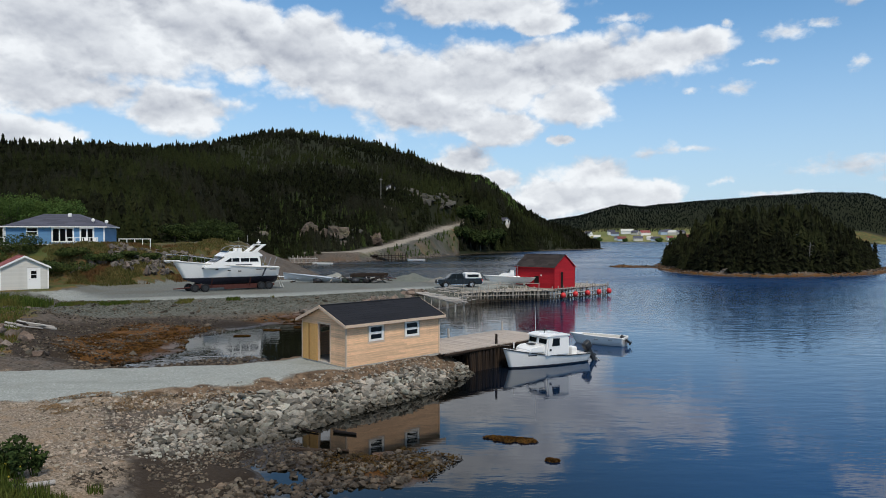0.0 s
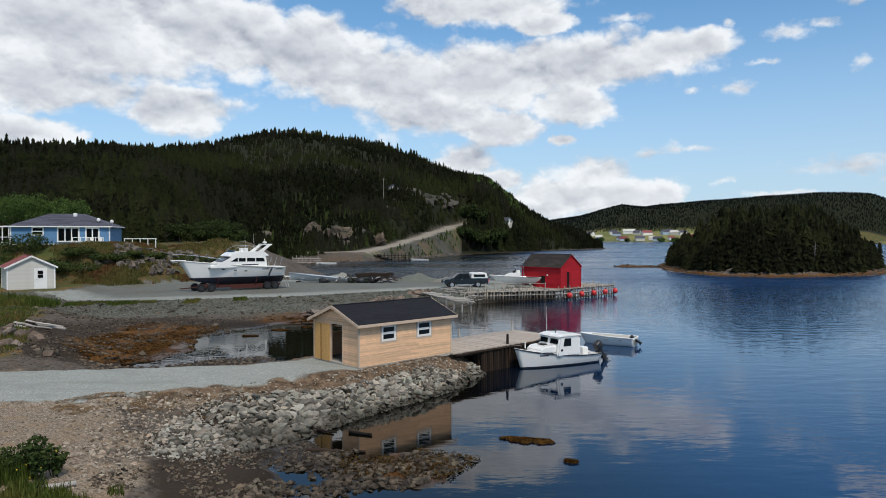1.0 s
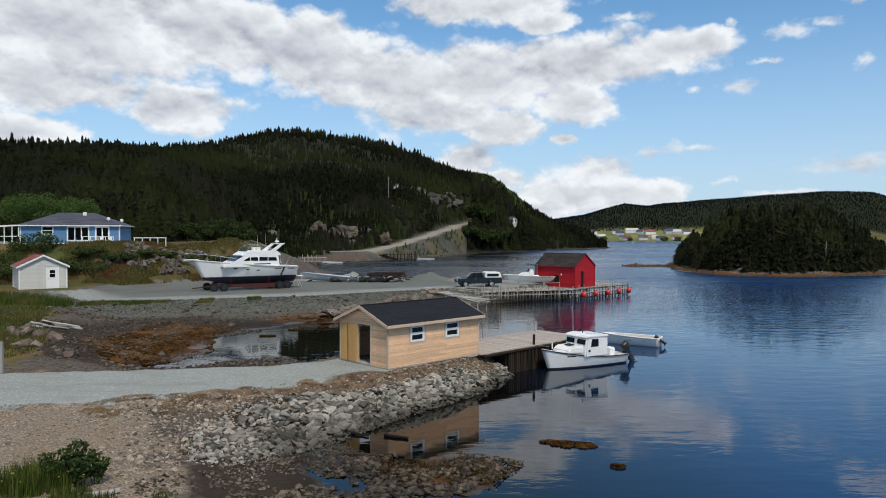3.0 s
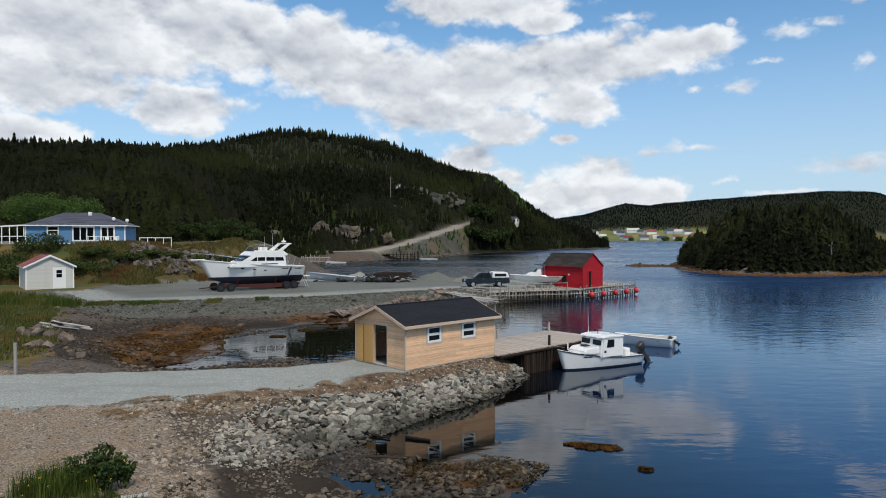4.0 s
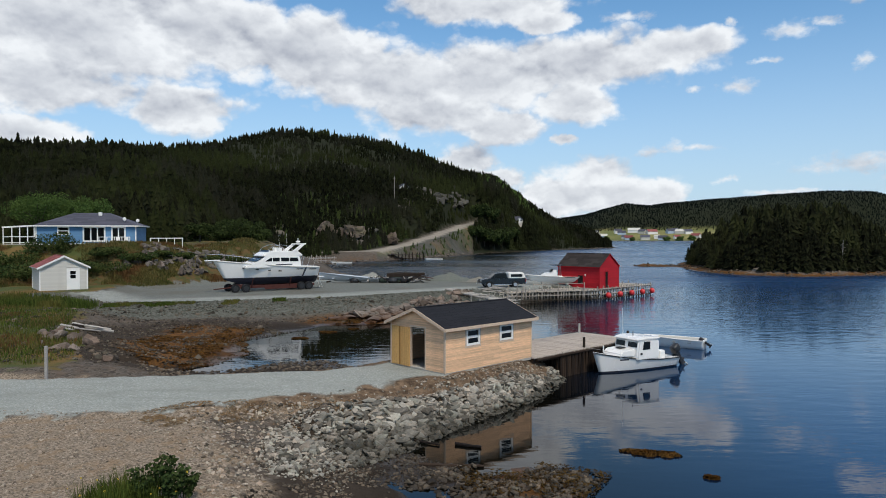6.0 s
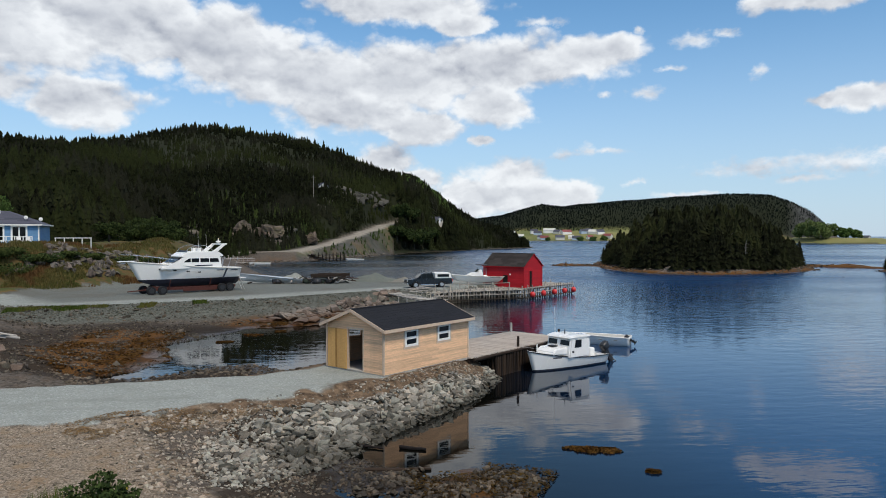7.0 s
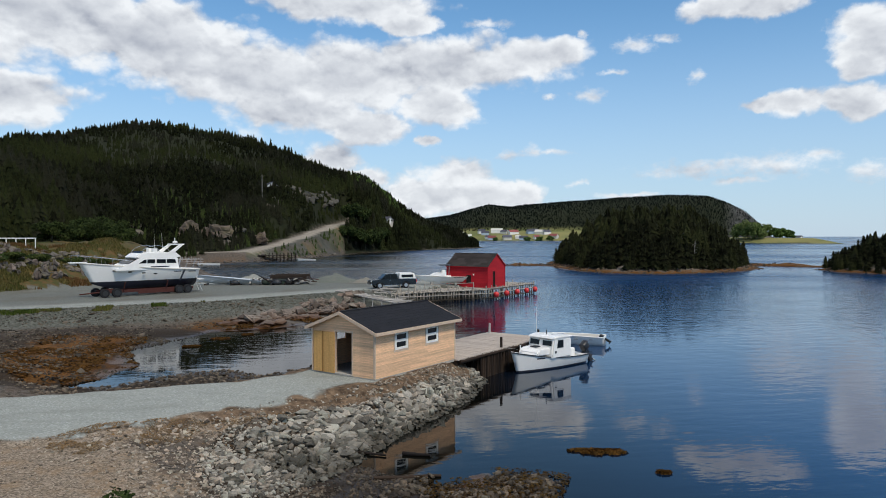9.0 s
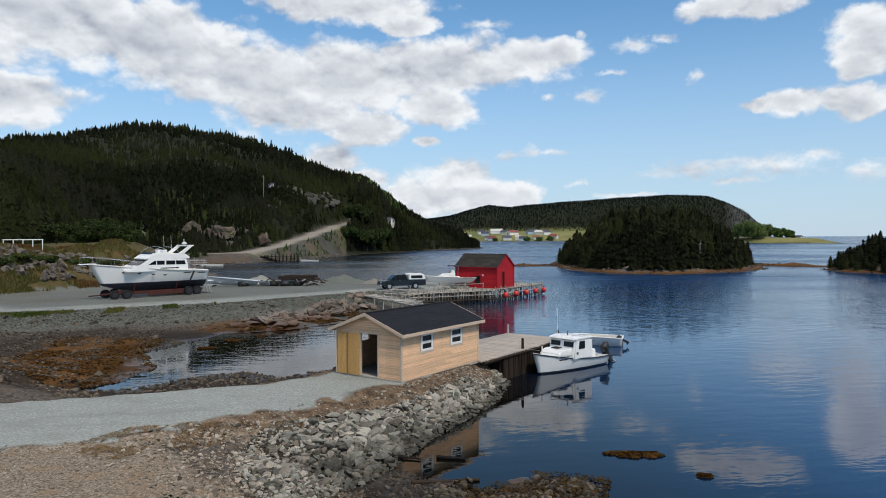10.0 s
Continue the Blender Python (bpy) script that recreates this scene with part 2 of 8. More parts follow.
PINE = wood("new_pine", (0.86, 0.55, 0.33), 0.7, spread=0.20, grain=(0.5, 9, 9))
PINE_TRIM = wood("pine_trim", (0.66, 0.50, 0.37), 0.7, spread=0.12)
PINE_EDGE = wood("pine_edge", (0.33, 0.17, 0.05), 0.7, spread=0.14)
PINE_DOOR = wood("pine_door", (0.62, 0.36, 0.13), 0.7, spread=0.14)
GREY_WOOD = wood("weathered_wood", (0.44, 0.41, 0.37), 0.85, spread=0.28, grey=0.3)
STAGE_WOOD = wood("stage_wood", (0.42, 0.38, 0.32), 0.85, spread=0.4, grey=0.35, tide=True)
DECK_WOOD = wood("deck_wood", (0.47, 0.40, 0.335), 0.85, spread=0.18, grey=0.4)
DARK_WOOD = wood("tarred_wood", (0.032, 0.021, 0.014), 0.8, spread=0.7, grey=0.08)
RED_BOARD = wood("red_paint", (0.46, 0.014, 0.022), 0.6, spread=0.14)
SHINGLE = plain("asphalt_shingle", (0.016, 0.0165, 0.020), 0.92, vary=0.35, scale=18, bump=0.6, by="object", spread=0.12)
OLD_ROOF = plain("old_felt", (0.038, 0.031, 0.028), 0.95, vary=0.3, scale=6, bump=0.5, dirt=0.3, by="object", spread=0.3)
WHITE = plain("white_paint", (0.81, 0.785, 0.745), 0.45, vary=0.03, dirt=0.10, bump=0.05)
GEL = plain("white_gelcoat", (0.83, 0.81, 0.775), 0.22, vary=0.02, dirt=0.08, bump=0.02)
GREYWHITE = plain("pale_siding", (0.57, 0.54, 0.48), 0.6, vary=0.04, dirt=0.15, by="object", spread=0.04)
BLUE_SIDING = plain("blue_siding", (0.10, 0.23, 0.40), 0.6, vary=0.06, dirt=0.1, by="object", spread=0.06)
ROOF_GREY = plain("grey_shingle", (0.075, 0.075, 0.095), 0.9, vary=0.25, scale=14, bump=0.5, by="object", spread=0.2)
ROOF_RED = plain("red_shingle", (0.23, 0.075, 0.07), 0.9, vary=0.25, scale=14, bump=0.5, by="object", spread=0.2)
BLACK = plain("black_plastic", (0.018, 0.018, 0.02), 0.4, vary=0.2, bump=0.05)
RUBBER = plain("rubber", (0.02, 0.02, 0.021), 0.85, vary=0.2)
NAVY = plain("bottom_paint", (0.018, 0.02, 0.032), 0.5, vary=0.2)
RUST = plain("rusty_steel", (0.075, 0.026, 0.021), 0.8, vary=0.4, scale=8, dirt=0.4)
STEEL = plain("galvanised_steel", (0.45, 0.46, 0.47), 0.4, 0.8, vary=0.1)
CHROME = plain("polished_rail", (0.7, 0.7, 0.72), 0.2, 0.9, vary=0.05, bump=0)
ALUMINIUM = plain("dull_aluminium", (0.48, 0.52, 0.56), 0.5, 0.35, vary=0.1, dirt=0.2)
TRUCK = plain("dark_car_paint", (0.006, 0.009, 0.013), 0.28, 0.0, vary=0.1, bump=0)
BUOY = plain("red_buoy", (0.62, 0.03, 0.03), 0.4, vary=0.1)
GLASS = Nodes("window_glass").done((0.004, 0.005, 0.006), 0.06, 0.0, Specular_IOR_Level=0.28)
LAMP = plain("lamp_glass", (0.7, 0.7, 0.68), 0.15, vary=0.05, bump=0)


def stone_material(name, dark, light, moss=0.0, soak=0.8, slime=(0.05, 0.038, 0.022), tide=(0.28, 0.62), lichen=0.5):
    """Broken stone: tone and hue change from stone to stone, with grain, stains and a wet mark near the water's level."""
    k = Nodes(name)
    rr = k.math("FRACT", k.math("ADD", k.island(), k.random()))
    hue = k.math("FRACT", k.math("MULTIPLY", rr, 7.3))
    c = k.mix(rr, dark, light)
    c = k.mix(1.0, c, k.mix(k.ramp(hue, 0.55, 0.95), k.mix(k.ramp(hue, 0.0, 0.35), (0.95, 1.0, 0.97), (1.0, 1.0, 1.0)), (1.07, 0.98, 0.92)), "MULTIPLY")
    fine, broad = k.noise(14, 6, 0.7), k.noise(2.2, 4, 0.6)
    c = k.mix(k.ramp(fine, 0.25, 0.75), k.mix(1.0, c, (0.66, 0.65, 0.64), "MULTIPLY"), k.mix(1.0, c, (1.18, 1.18, 1.18), "MULTIPLY"))
    c = k.mix(k.ramp(broad, 0.52, 0.72, 0, lichen), c, tuple(0.55 * a + 0.30 * b for a, b in zip(light, (0.30, 0.18, 0.10))))
    if moss:
        c = k.mix(k.ramp(k.noise(3.1, 4), 0.5, 0.7, 0, moss), c, (0.14, 0.13, 0.06))
    pos = k.n.new("ShaderNodeNewGeometry").outputs["Position"]
    s = k.n.new("ShaderNodeSeparateXYZ")
    k.l.new(pos, s.inputs[0])
    wet = k.ramp(k.math("ADD", s.outputs[2], k.math("MULTIPLY", broad, 0.5)), tide[0], tide[1], soak, 0)
    c = k.mix(wet, c, slime)
    k.bump(fine, 0.7, 0.04)
    return k.done(c, k.ramp(wet, 0, 0.9, 0.9, 0.55), Specular_IOR_Level=0.25)


ARMOUR = stone_material("armour_stone", (0.065, 0.058, 0.047), (0.45, 0.415, 0.35), lichen=0.5, tide=(0.35, 0.85), slime=(0.030, 0.026, 0.016))
REEF = stone_material("reef_stone", (0.012, 0.009, 0.006), (0.18, 0.145, 0.108), slime=(0.020, 0.014, 0.008), soak=0.75, tide=(0.22, 0.52))
BEACHSTONE = stone_material("beach_stone", (0.014, 0.011, 0.008), (0.15, 0.125, 0.095), soak=0.5)
OUTCROP = stone_material("outcrop_stone", (0.055, 0.047, 0.040), (0.17, 0.148, 0.128), moss=0.7)


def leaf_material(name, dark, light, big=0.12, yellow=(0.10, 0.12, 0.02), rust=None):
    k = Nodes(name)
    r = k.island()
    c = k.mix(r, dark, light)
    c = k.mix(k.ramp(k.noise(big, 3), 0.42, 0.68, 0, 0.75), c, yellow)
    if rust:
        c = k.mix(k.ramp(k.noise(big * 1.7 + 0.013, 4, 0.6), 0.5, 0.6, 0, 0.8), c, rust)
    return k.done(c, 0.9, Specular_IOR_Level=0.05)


# wide spread of needle tones, with lit and shaded trees put into it
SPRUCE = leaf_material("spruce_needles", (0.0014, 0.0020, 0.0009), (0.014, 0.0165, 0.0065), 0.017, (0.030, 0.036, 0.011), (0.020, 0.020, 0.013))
# near-black to paler needles; sunlit crowns and dark gaps are in the colour
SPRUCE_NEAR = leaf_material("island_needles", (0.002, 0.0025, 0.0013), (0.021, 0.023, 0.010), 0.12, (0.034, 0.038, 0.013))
# bluer, flatter needles; the haze over the far ridge is put into the colour
SPRUCE_HAZED = leaf_material("hazed_ridge_needles", (0.0035, 0.0055, 0.0050), (0.0075, 0.0115, 0.0090), 0.02, (0.009, 0.0135, 0.009))
DARKLEAF = leaf_material("alder_leaves", (0.012, 0.020, 0.007), (0.042, 0.058, 0.018), 0.2, (0.05, 0.065, 0.018))
BROADLEAF = leaf_material("broad_leaves", (0.028, 0.054, 0.014), (0.085, 0.135, 0.036), 0.3, (0.075, 0.11, 0.025))
LIMELEAF = leaf_material("pale_leaves", (0.06, 0.095, 0.025), (0.15, 0.19, 0.06), 0.1, (0.13, 0.15, 0.06))
BUSH = leaf_material("bush_leaves", (0.016, 0.028, 0.010), (0.05, 0.075, 0.022), 0.4, (0.06, 0.07, 0.02))
GRASSBLADE = leaf_material("grass_blades", (0.022, 0.042, 0.008), (0.085, 0.11, 0.022), 0.3, (0.12, 0.105, 0.03))
DRYGRASS = leaf_material("dry_grass", (0.045, 0.045, 0.014), (0.16, 0.125, 0.045), 0.13, (0.05, 0.068, 0.017), (0.115, 0.055, 0.024))
PEBBLE = stone_material("brown_pebble", (0.08, 0.062, 0.046), (0.46, 0.39, 0.31))
BANKSTONE = stone_material("bank_stone", (0.035, 0.038, 0.028), (0.15, 0.155, 0.127))
WEEDMAT = leaf_material("rockweed", (0.018, 0.010, 0.004), (0.125, 0.055, 0.011), 0.8, (0.085, 0.046, 0.013))
KELP = leaf_material("reef_kelp", (0.008, 0.005, 0.002), (0.060, 0.034, 0.010), 0.9, (0.075, 0.045, 0.012))
BARK = plain("bark", (0.10, 0.085, 0.07), 0.9, vary=0.3)


def ground_material():
    k = Nodes("ground")
    a, b = k.attr("zone_a"), k.attr("zone_b")
    sa = k.n.new("ShaderNodeSeparateColor")
    k.l.new(a["Color"], sa.inputs[0])
    sb = k.n.new("ShaderNodeSeparateColor")
    k.l.new(b["Color"], sb.inputs[0])
    ragged = k.math("MULTIPLY", k.math("SUBTRACT", k.noise(1.6, 6, 0.7), 0.5), 1.3)

    def torn(mask):
        return k.ramp(k.math("ADD", mask, k.math("MULTIPLY", ragged, k.math("MULTIPLY", k.math("MULTIPLY", mask, k.math("SUBTRACT", 1.0, mask)), 4.0))), 0.3, 0.7)
    fine, mid, broad = k.noise(9.0, 7, 0.72), k.noise(1.3, 5, 0.65), k.noise(0.16, 4, 0.6)
    peb = k.cells(7.0)
    pebcol = k.cells(7.0, "F1", "Color")
    sc = k.n.new("ShaderNodeSeparateColor")
    k.l.new(pebcol, sc.inputs[0])
    small = k.cells(19.0, "F1", "Color")
    ss = k.n.new("ShaderNodeSeparateColor")
    k.l.new(small, ss.inputs[0])
    # pebbly beach is the ground under all else
    c = k.mix(sc.outputs[0], (0.038, 0.031, 0.024), (0.13, 0.11, 0.09))
    c = k.mix(k.ramp(mid, 0.4, 0.7, 0, 0.7), c, (0.12, 0.085, 0.06))
    brown = k.mix(ss.outputs[0], (0.11, 0.085, 0.06), (0.34, 0.27, 0.20))
    brown = k.mix(k.ramp(mid, 0.46, 0.70, 0, 0.6), brown, (0.24, 0.155, 0.085))
    brown = k.mix(k.ramp(ss.outputs[2], 0.0, 0.16, 0.8, 0.0), brown, (0.06, 0.045, 0.03))
    c = k.mix(torn(sa.outputs[1]), c, brown)
    bank = k.mix(sc.outputs[1], (0.05, 0.053, 0.043), (0.13, 0.13, 0.108))
    c = k.mix(sb.outputs[1], c, bank)
    # mud, and the shade painted as dark ground between the armour stones
    mud = k.mix(fine, (0.014, 0.010, 0.007), (0.062, 0.045, 0.031))
    c = k.mix(torn(sb.outputs[2]), c, mud)
    weedc = k.mix(k.ramp(fine, 0.3, 0.7), (0.045, 0.020, 0.005), (0.19, 0.080, 0.014))
    weedm = k.math("MULTIPLY", sa.outputs[2], k.ramp(k.noise(0.9, 6, 0.75), 0.38, 0.50))
    c = k.mix(weedm, c, weedc)
    grass = k.mix(fine, (0.03, 0.045, 0.012), (0.095, 0.105, 0.03))
    grass = k.mix(k.ramp(broad, 0.45, 0.62, 0, 0.85), grass, (0.17, 0.095, 0.032))
    grass = k.mix(k.ramp(mid, 0.55, 0.75, 0, 0.7), grass, (0.05, 0.06, 0.02))
    c = k.mix(k.math("MULTIPLY", torn(a["Alpha"]), k.ramp(mid, 0.2, 0.5, 0.6, 1.0)), c, grass)
    rock = k.mix(k.ramp(mid, 0.3, 0.7), (0.08, 0.066, 0.055), (0.22, 0.195, 0.17))
    c = k.mix(sb.outputs[0], c, rock)
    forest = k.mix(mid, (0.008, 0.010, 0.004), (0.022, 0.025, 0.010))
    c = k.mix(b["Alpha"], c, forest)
    gravel = k.mix(k.ramp(fine, 0.25, 0.75), (0.19, 0.20, 0.18), (0.35, 0.36, 0.325))
    gravel = k.mix(k.ramp(ss.outputs[1], 0.75, 1.0, 0, 0.5), gravel, (0.5, 0.51, 0.49))
    gravel = k.mix(k.ramp(mid, 0.5, 0.8, 0, 0.5), gravel, (0.30, 0.29, 0.255))
    gravel = k.mix(k.ramp(k.noise(0.35, 4, 0.6, (1.0, 3.0, 1.0)), 0.45, 0.7, 0, 0.45), gravel, (0.185, 0.195, 0.17))
    c = k.mix(torn(sa.outputs[0]), c, gravel)
    zc = k.n.new("ShaderNodeSeparateColor")
    k.l.new(k.attr("zone_c")["Color"], zc.inputs[0])
    yard = k.mix(k.ramp(fine, 0.25, 0.75), (0.088, 0.094, 0.083), (0.185, 0.19, 0.17))
    yard = k.mix(k.ramp(broad, 0.45, 0.65, 0, 0.6), yard, (0.115, 0.105, 0.085))
    yard = k.mix(k.math("MULTIPLY", zc.outputs[1], k.ramp(mid, 0.25, 0.6, 0.4, 0.9)), yard, gravel)
    c = k.mix(torn(zc.outputs[0]), c, yard)
    heath = k.mix(k.ramp(mid, 0.42, 0.6), (0.05, 0.052, 0.019), (0.125, 0.06, 0.027))
    heath = k.mix(k.ramp(fine, 0.3, 0.7, 0.0, 0.7), heath, (0.075, 0.078, 0.026))
    c = k.mix(torn(zc.outputs[2]), c, heath)
    zd = k.n.new("ShaderNodeSeparateColor")
    k.l.new(k.attr("zone_d")["Color"], zd.inputs[0])
    field = k.mix(k.ramp(k.noise(0.02, 4, 0.6), 0.35, 0.65), (0.12, 0.135, 0.045), (0.22, 0.20, 0.075))
    c = k.mix(zd.outputs[1], c, field)
    crag = k.mix(k.ramp(k.noise(0.09, 6, 0.7), 0.35, 0.65), (0.022, 0.023, 0.022), (0.085, 0.082, 0.075))
    c = k.mix(zd.outputs[2], c, crag)
    earth = k.mix(k.ramp(k.noise(2.6, 6, 0.7), 0.3, 0.7), (0.045, 0.029, 0.018), (0.20, 0.135, 0.085))
    c = k.mix(torn(k.attr("zone_d")["Alpha"]), c, earth)
    lane = k.mix(k.ramp(mid, 0.3, 0.7), (0.21, 0.185, 0.15), (0.33, 0.29, 0.24))
    c = k.mix(zd.outputs[0], c, lane)
    pos = k.n.new("ShaderNodeNewGeometry").outputs["Position"]
    sz = k.n.new("ShaderNodeSeparateXYZ")
    k.l.new(pos, sz.inputs[0])
    wet = k.ramp(sz.outputs[2], 0.04, 0.4, 0.75, 0.0)
    c = k.mix(wet, c, k.mix(1.0, c, (0.45, 0.42, 0.38), "MULTIPLY"))
    h = k.math("ADD", k.math("MULTIPLY", peb, -0.6), fine)
    k.bump(h, 0.5, 0.05)
    soaked = k.ramp(sz.outputs[2], 0.03, 0.14, 1.0, 0.0)
    return k.done(c, k.ramp(soaked, 0, 1, 0.92, 0.32), Specular_IOR_Level=k.ramp(soaked, 0, 1, 0.15, 0.35))


GROUND = ground_material()


def water_material():
    k = Nodes("sea_water")
    n1 = k.noise(4.5, 3, 0.5, (0.5, 1.0, 1.0))
    n2 = k.noise(1.1, 3, 0.5, (0.4, 1.0, 1.0))
    # sheltered by the shed's bank, ruffled by the breeze farther out
    pos = k.n.new("ShaderNodeNewGeometry").outputs["Position"]
    dist = k.n.new("ShaderNodeVectorMath")
    dist.operation = "DISTANCE"
    k.l.new(pos, dist.inputs[0])
    dist.inputs[1].default_value = (-7, 36, 0)
    open_water = k.ramp(dist.outputs["Value"], 10.0, 105.0, 0.20, 4.0)
    lanes = k.ramp(k.noise(0.022, 3, 0.6, (0.3, 1.0, 1.0)), 0.36, 0.64, 0.55, 1.0)
    h = k.math("MULTIPLY", k.math("ADD", k.math("MULTIPLY", n1, 0.2), n2), k.math("MULTIPLY", lanes, open_water))
    k.bump(h, 1.0, 0.045)
    # sea's own blue, deepened in the colour for the sky it reflects
    c = k.mix(k.noise(0.02, 3), (0.002, 0.024, 0.075), (0.004, 0.032, 0.095))
    # brown shallows by the bank
    sx = k.n.new("ShaderNodeSeparateXYZ")
    k.l.new(pos, sx.inputs[0])
    c = k.mix(k.ramp(k.math("ADD", sx.outputs[0], k.math("MULTIPLY", sx.outputs[1], -0.1)), -4.0, 11.0, 1.0, 0.0), c, (0.003, 0.003, 0.002))
    return k.done(c, k.math("MULTIPLY", k.ramp(dist.outputs["Value"], 15.0, 120.0, 0.03, 0.30), lanes), IOR=1.333, Specular_IOR_Level=0.55)


WATER = water_material()

# ---- the lie of the land ----
def spread_poly(points):
    return np.array(points, float)


def inside_by(poly, x, y):
    """Metres from the polygon's edge, positive inside."""
    best, inside = np.full(x.shape, 1e18), np.zeros(x.shape, bool)
    for (ax, ay), (bx, by) in zip(poly, np.roll(poly, -1, 0)):
        dx, dy = bx - ax, by - ay
        t = np.clip(((x - ax) * dx + (y - ay) * dy) / (dx * dx + dy * dy), 0, 1)
        best = np.minimum(best, (x - ax - t * dx) ** 2 + (y - ay - t * dy) ** 2)
        if by != ay:
            inside ^= ((ay > y) != (by > y)) & (x < (bx - ax) * (y - ay) / (by - ay) + ax)
    return np.where(inside, 1, -1) * np.sqrt(best)


def wave(x, y, size, seed, octaves=4):
    """Smooth value noise, -1 to 1."""
    out, amp, total = np.zeros(x.shape), 1.0, 0.0
    for o in range(octaves):
        u, v = x / size + seed * 17.3 + o * 5.1, y / size - seed * 9.7 + o * 3.3
        i, j = np.floor(u), np.floor(v)
        fu, fv = u - i, v - j
        fu, fv = fu * fu * (3 - 2 * fu), fv * fv * (3 - 2 * fv)

        def corner(p, q):
            s = np.sin(p * 127.1 + q * 311.7 + seed * 74.7) * 43758.5453
            return (s - np.floor(s)) * 2 - 1
        out += amp * ((corner(i, j) * (1 - fu) + corner(i + 1, j) * fu) * (1 - fv) + (corner(i, j + 1) * (1 - fu) + corner(i + 1, j + 1) * fu) * fv)
        total += amp
        amp, size = amp * 0.5, size * 0.5
    return out / total * 1.6


def smooth(v, lo, hi):
    t = np.clip((v - lo) / (hi - lo), 0, 1)
    return t * t * (3 - 2 * t)


SHORE_NEAR = [(8, -20), (6, 8), (2, 17), (-0.6, 22.0), (0.2, 25.4), (-2.5, 26.6), (-4.8, 26.6), (-6.6, 28.2), (-4.2, 31.9), (-2.3, 34.3), (-0.5, 36.7), (1.6, 41.2), (1.2, 44),
              (-3, 46.5), (-8.7, 46.4), (-11.0, 44.9), (-11.4, 45.9), (-12.8, 47.2), (-15.3, 46.5), (-17.9, 44.4), (-20.5, 42.5), (-23.2, 42.4), (-22.6, 43.4), (-19.6, 45.7), (-18.6, 49.5), (-20.6, 55.6), (-18.3, 59.9),
              (-16.3, 64.3), (-11.3, 65.8), (-6, 70), (-2, 75), (1, 81), (3.2, 84.4), (6.2, 86.8), (9.5, 89.2), (14, 91.2), (13.5, 99), (8, 105), (-2, 109.5), (-15, 108), (-26, 112)]
SHORE_FAR = [(-33, 125), (-42, 150), (-47, 183), (-34, 211), (-11, 250), (3, 287), (14, 322), (55, 382), (106, 450), (112, 500), (60, 700), (110, 900), (170, 1060), (400, 1010), (432, 720), (450, 650), (505, 592), (535, 640), (640, 900), (760, 1100), (500, 2400), (-3500, 2600), (-3500, -2500), (8, -2500)]
SHORE = spread_poly(SHORE_NEAR + SHORE_FAR)
ISLAND = spread_poly([(54.9, 181), (52, 156), (55.5, 143), (65, 137.5), (86, 142.7), (100, 155), (111.7, 173), (105, 195), (80, 205), (61, 199)])
ISLET = spread_poly([(111, 148), (107, 137), (111, 129), (125, 120), (145, 126), (145, 150), (124, 158)])
REEFS = spread_poly([(56, 180), (47, 182), (44, 187), (50, 189), (60, 188)])
NECK = spread_poly([(108, 172), (118, 160), (124, 150), (127, 155), (121, 168), (112, 178)])
ROAD = spread_poly([(-70, 36), (-25, 34.6), (-18, 35.5), (-11.5, 36.7), (-8.2, 38.6), (-5.4, 42.0), (-3.2, 43.4), (-0.2, 40.6), (-5.3, 35.4), (-6.1, 35.0), (-9.1, 32.6), (-12.4, 30.7), (-16, 28.7), (-20, 28.0), (-30, 26), (-70, 20)])
PAD = spread_poly([(-9.0, 38.6), (-5.4, 42.6), (-3.0, 43.8), (0.8, 40.3), (-4.9, 34.5), (-9.5, 33.5)])
BROWN = spread_poly([(-70, 34), (-20, 30), (-13.5, 30.5), (-14.6, 28.2), (-12.6, 25.0), (-11.2, 22), (-10.4, 19.6), (-9.5, 12), (-6, 6), (-4, -20), (-70, -30)])
LOT = spread_poly([(-42.8, 73), (-36.8, 66.2), (-30.5, 68.9), (-23, 71.9), (-17, 73.8), (-10.4, 78.6), (-4.8, 82.0), (0.5, 85.3), (4.8, 86.4), (8, 89.6), (13, 92), (12.5, 98), (6, 103), (-3, 107), (-15, 104), (-24, 104), (-35, 108), (-50, 104), (-70, 86), (-70, 76)])
KNOLL = spread_poly([(-160, 93), (-66, 92.5), (-48, 94), (-45, 102), (-42, 107), (-37, 113), (-36, 124), (-44, 150), (-160, 150)])
SHEDPAD = spread_poly([(-54, 74), (-48, 73), (-43, 76), (-44, 84), (-56, 86)])
WEEDBED = spread_poly([(-26, 47), (-27.5, 57), (-26.9, 61), (-21.8, 61.5), (-21, 57), (-18.6, 50), (-19, 45.6), (-21.7, 43.4), (-24.3, 45.5)])
LAWN = spread_poly([(-70, 37), (-26, 36.5), (-24.5, 38), (-28, 46), (-32.5, 52), (-36.5, 63), (-44, 72), (-70, 74)])
HILLROAD = [(-62, 226, 2.4), (-29, 236, 3.0), (-21.4, 263, 4.3), (-13.6, 286, 6.7), (-4.4, 311, 10.0), (5, 336, 13.2), (16, 372, 16.0)]
# by azimuth from the walk's middle: where the wooded hill begins, where its crest stands and how high
HILL_AZ = [-180, -90, -50, -33, -27.7, -21.9, -17.7, -14.3, -9.7, -7, -0.9, 4.2, 6.9, 9, 13.2, 15, 60, 110, 180]
HILL_BASE = [400, 300, 140, 132, 132, 128, 190, 212, 222, 232, 246, 296, 345, 380, 448, 460, 900, 900, 400]
HILL_TOP = [700, 600, 370, 380, 420, 450, 500, 560, 600, 590, 540, 500, 480, 470, 475, 480, 1200, 1200, 700]
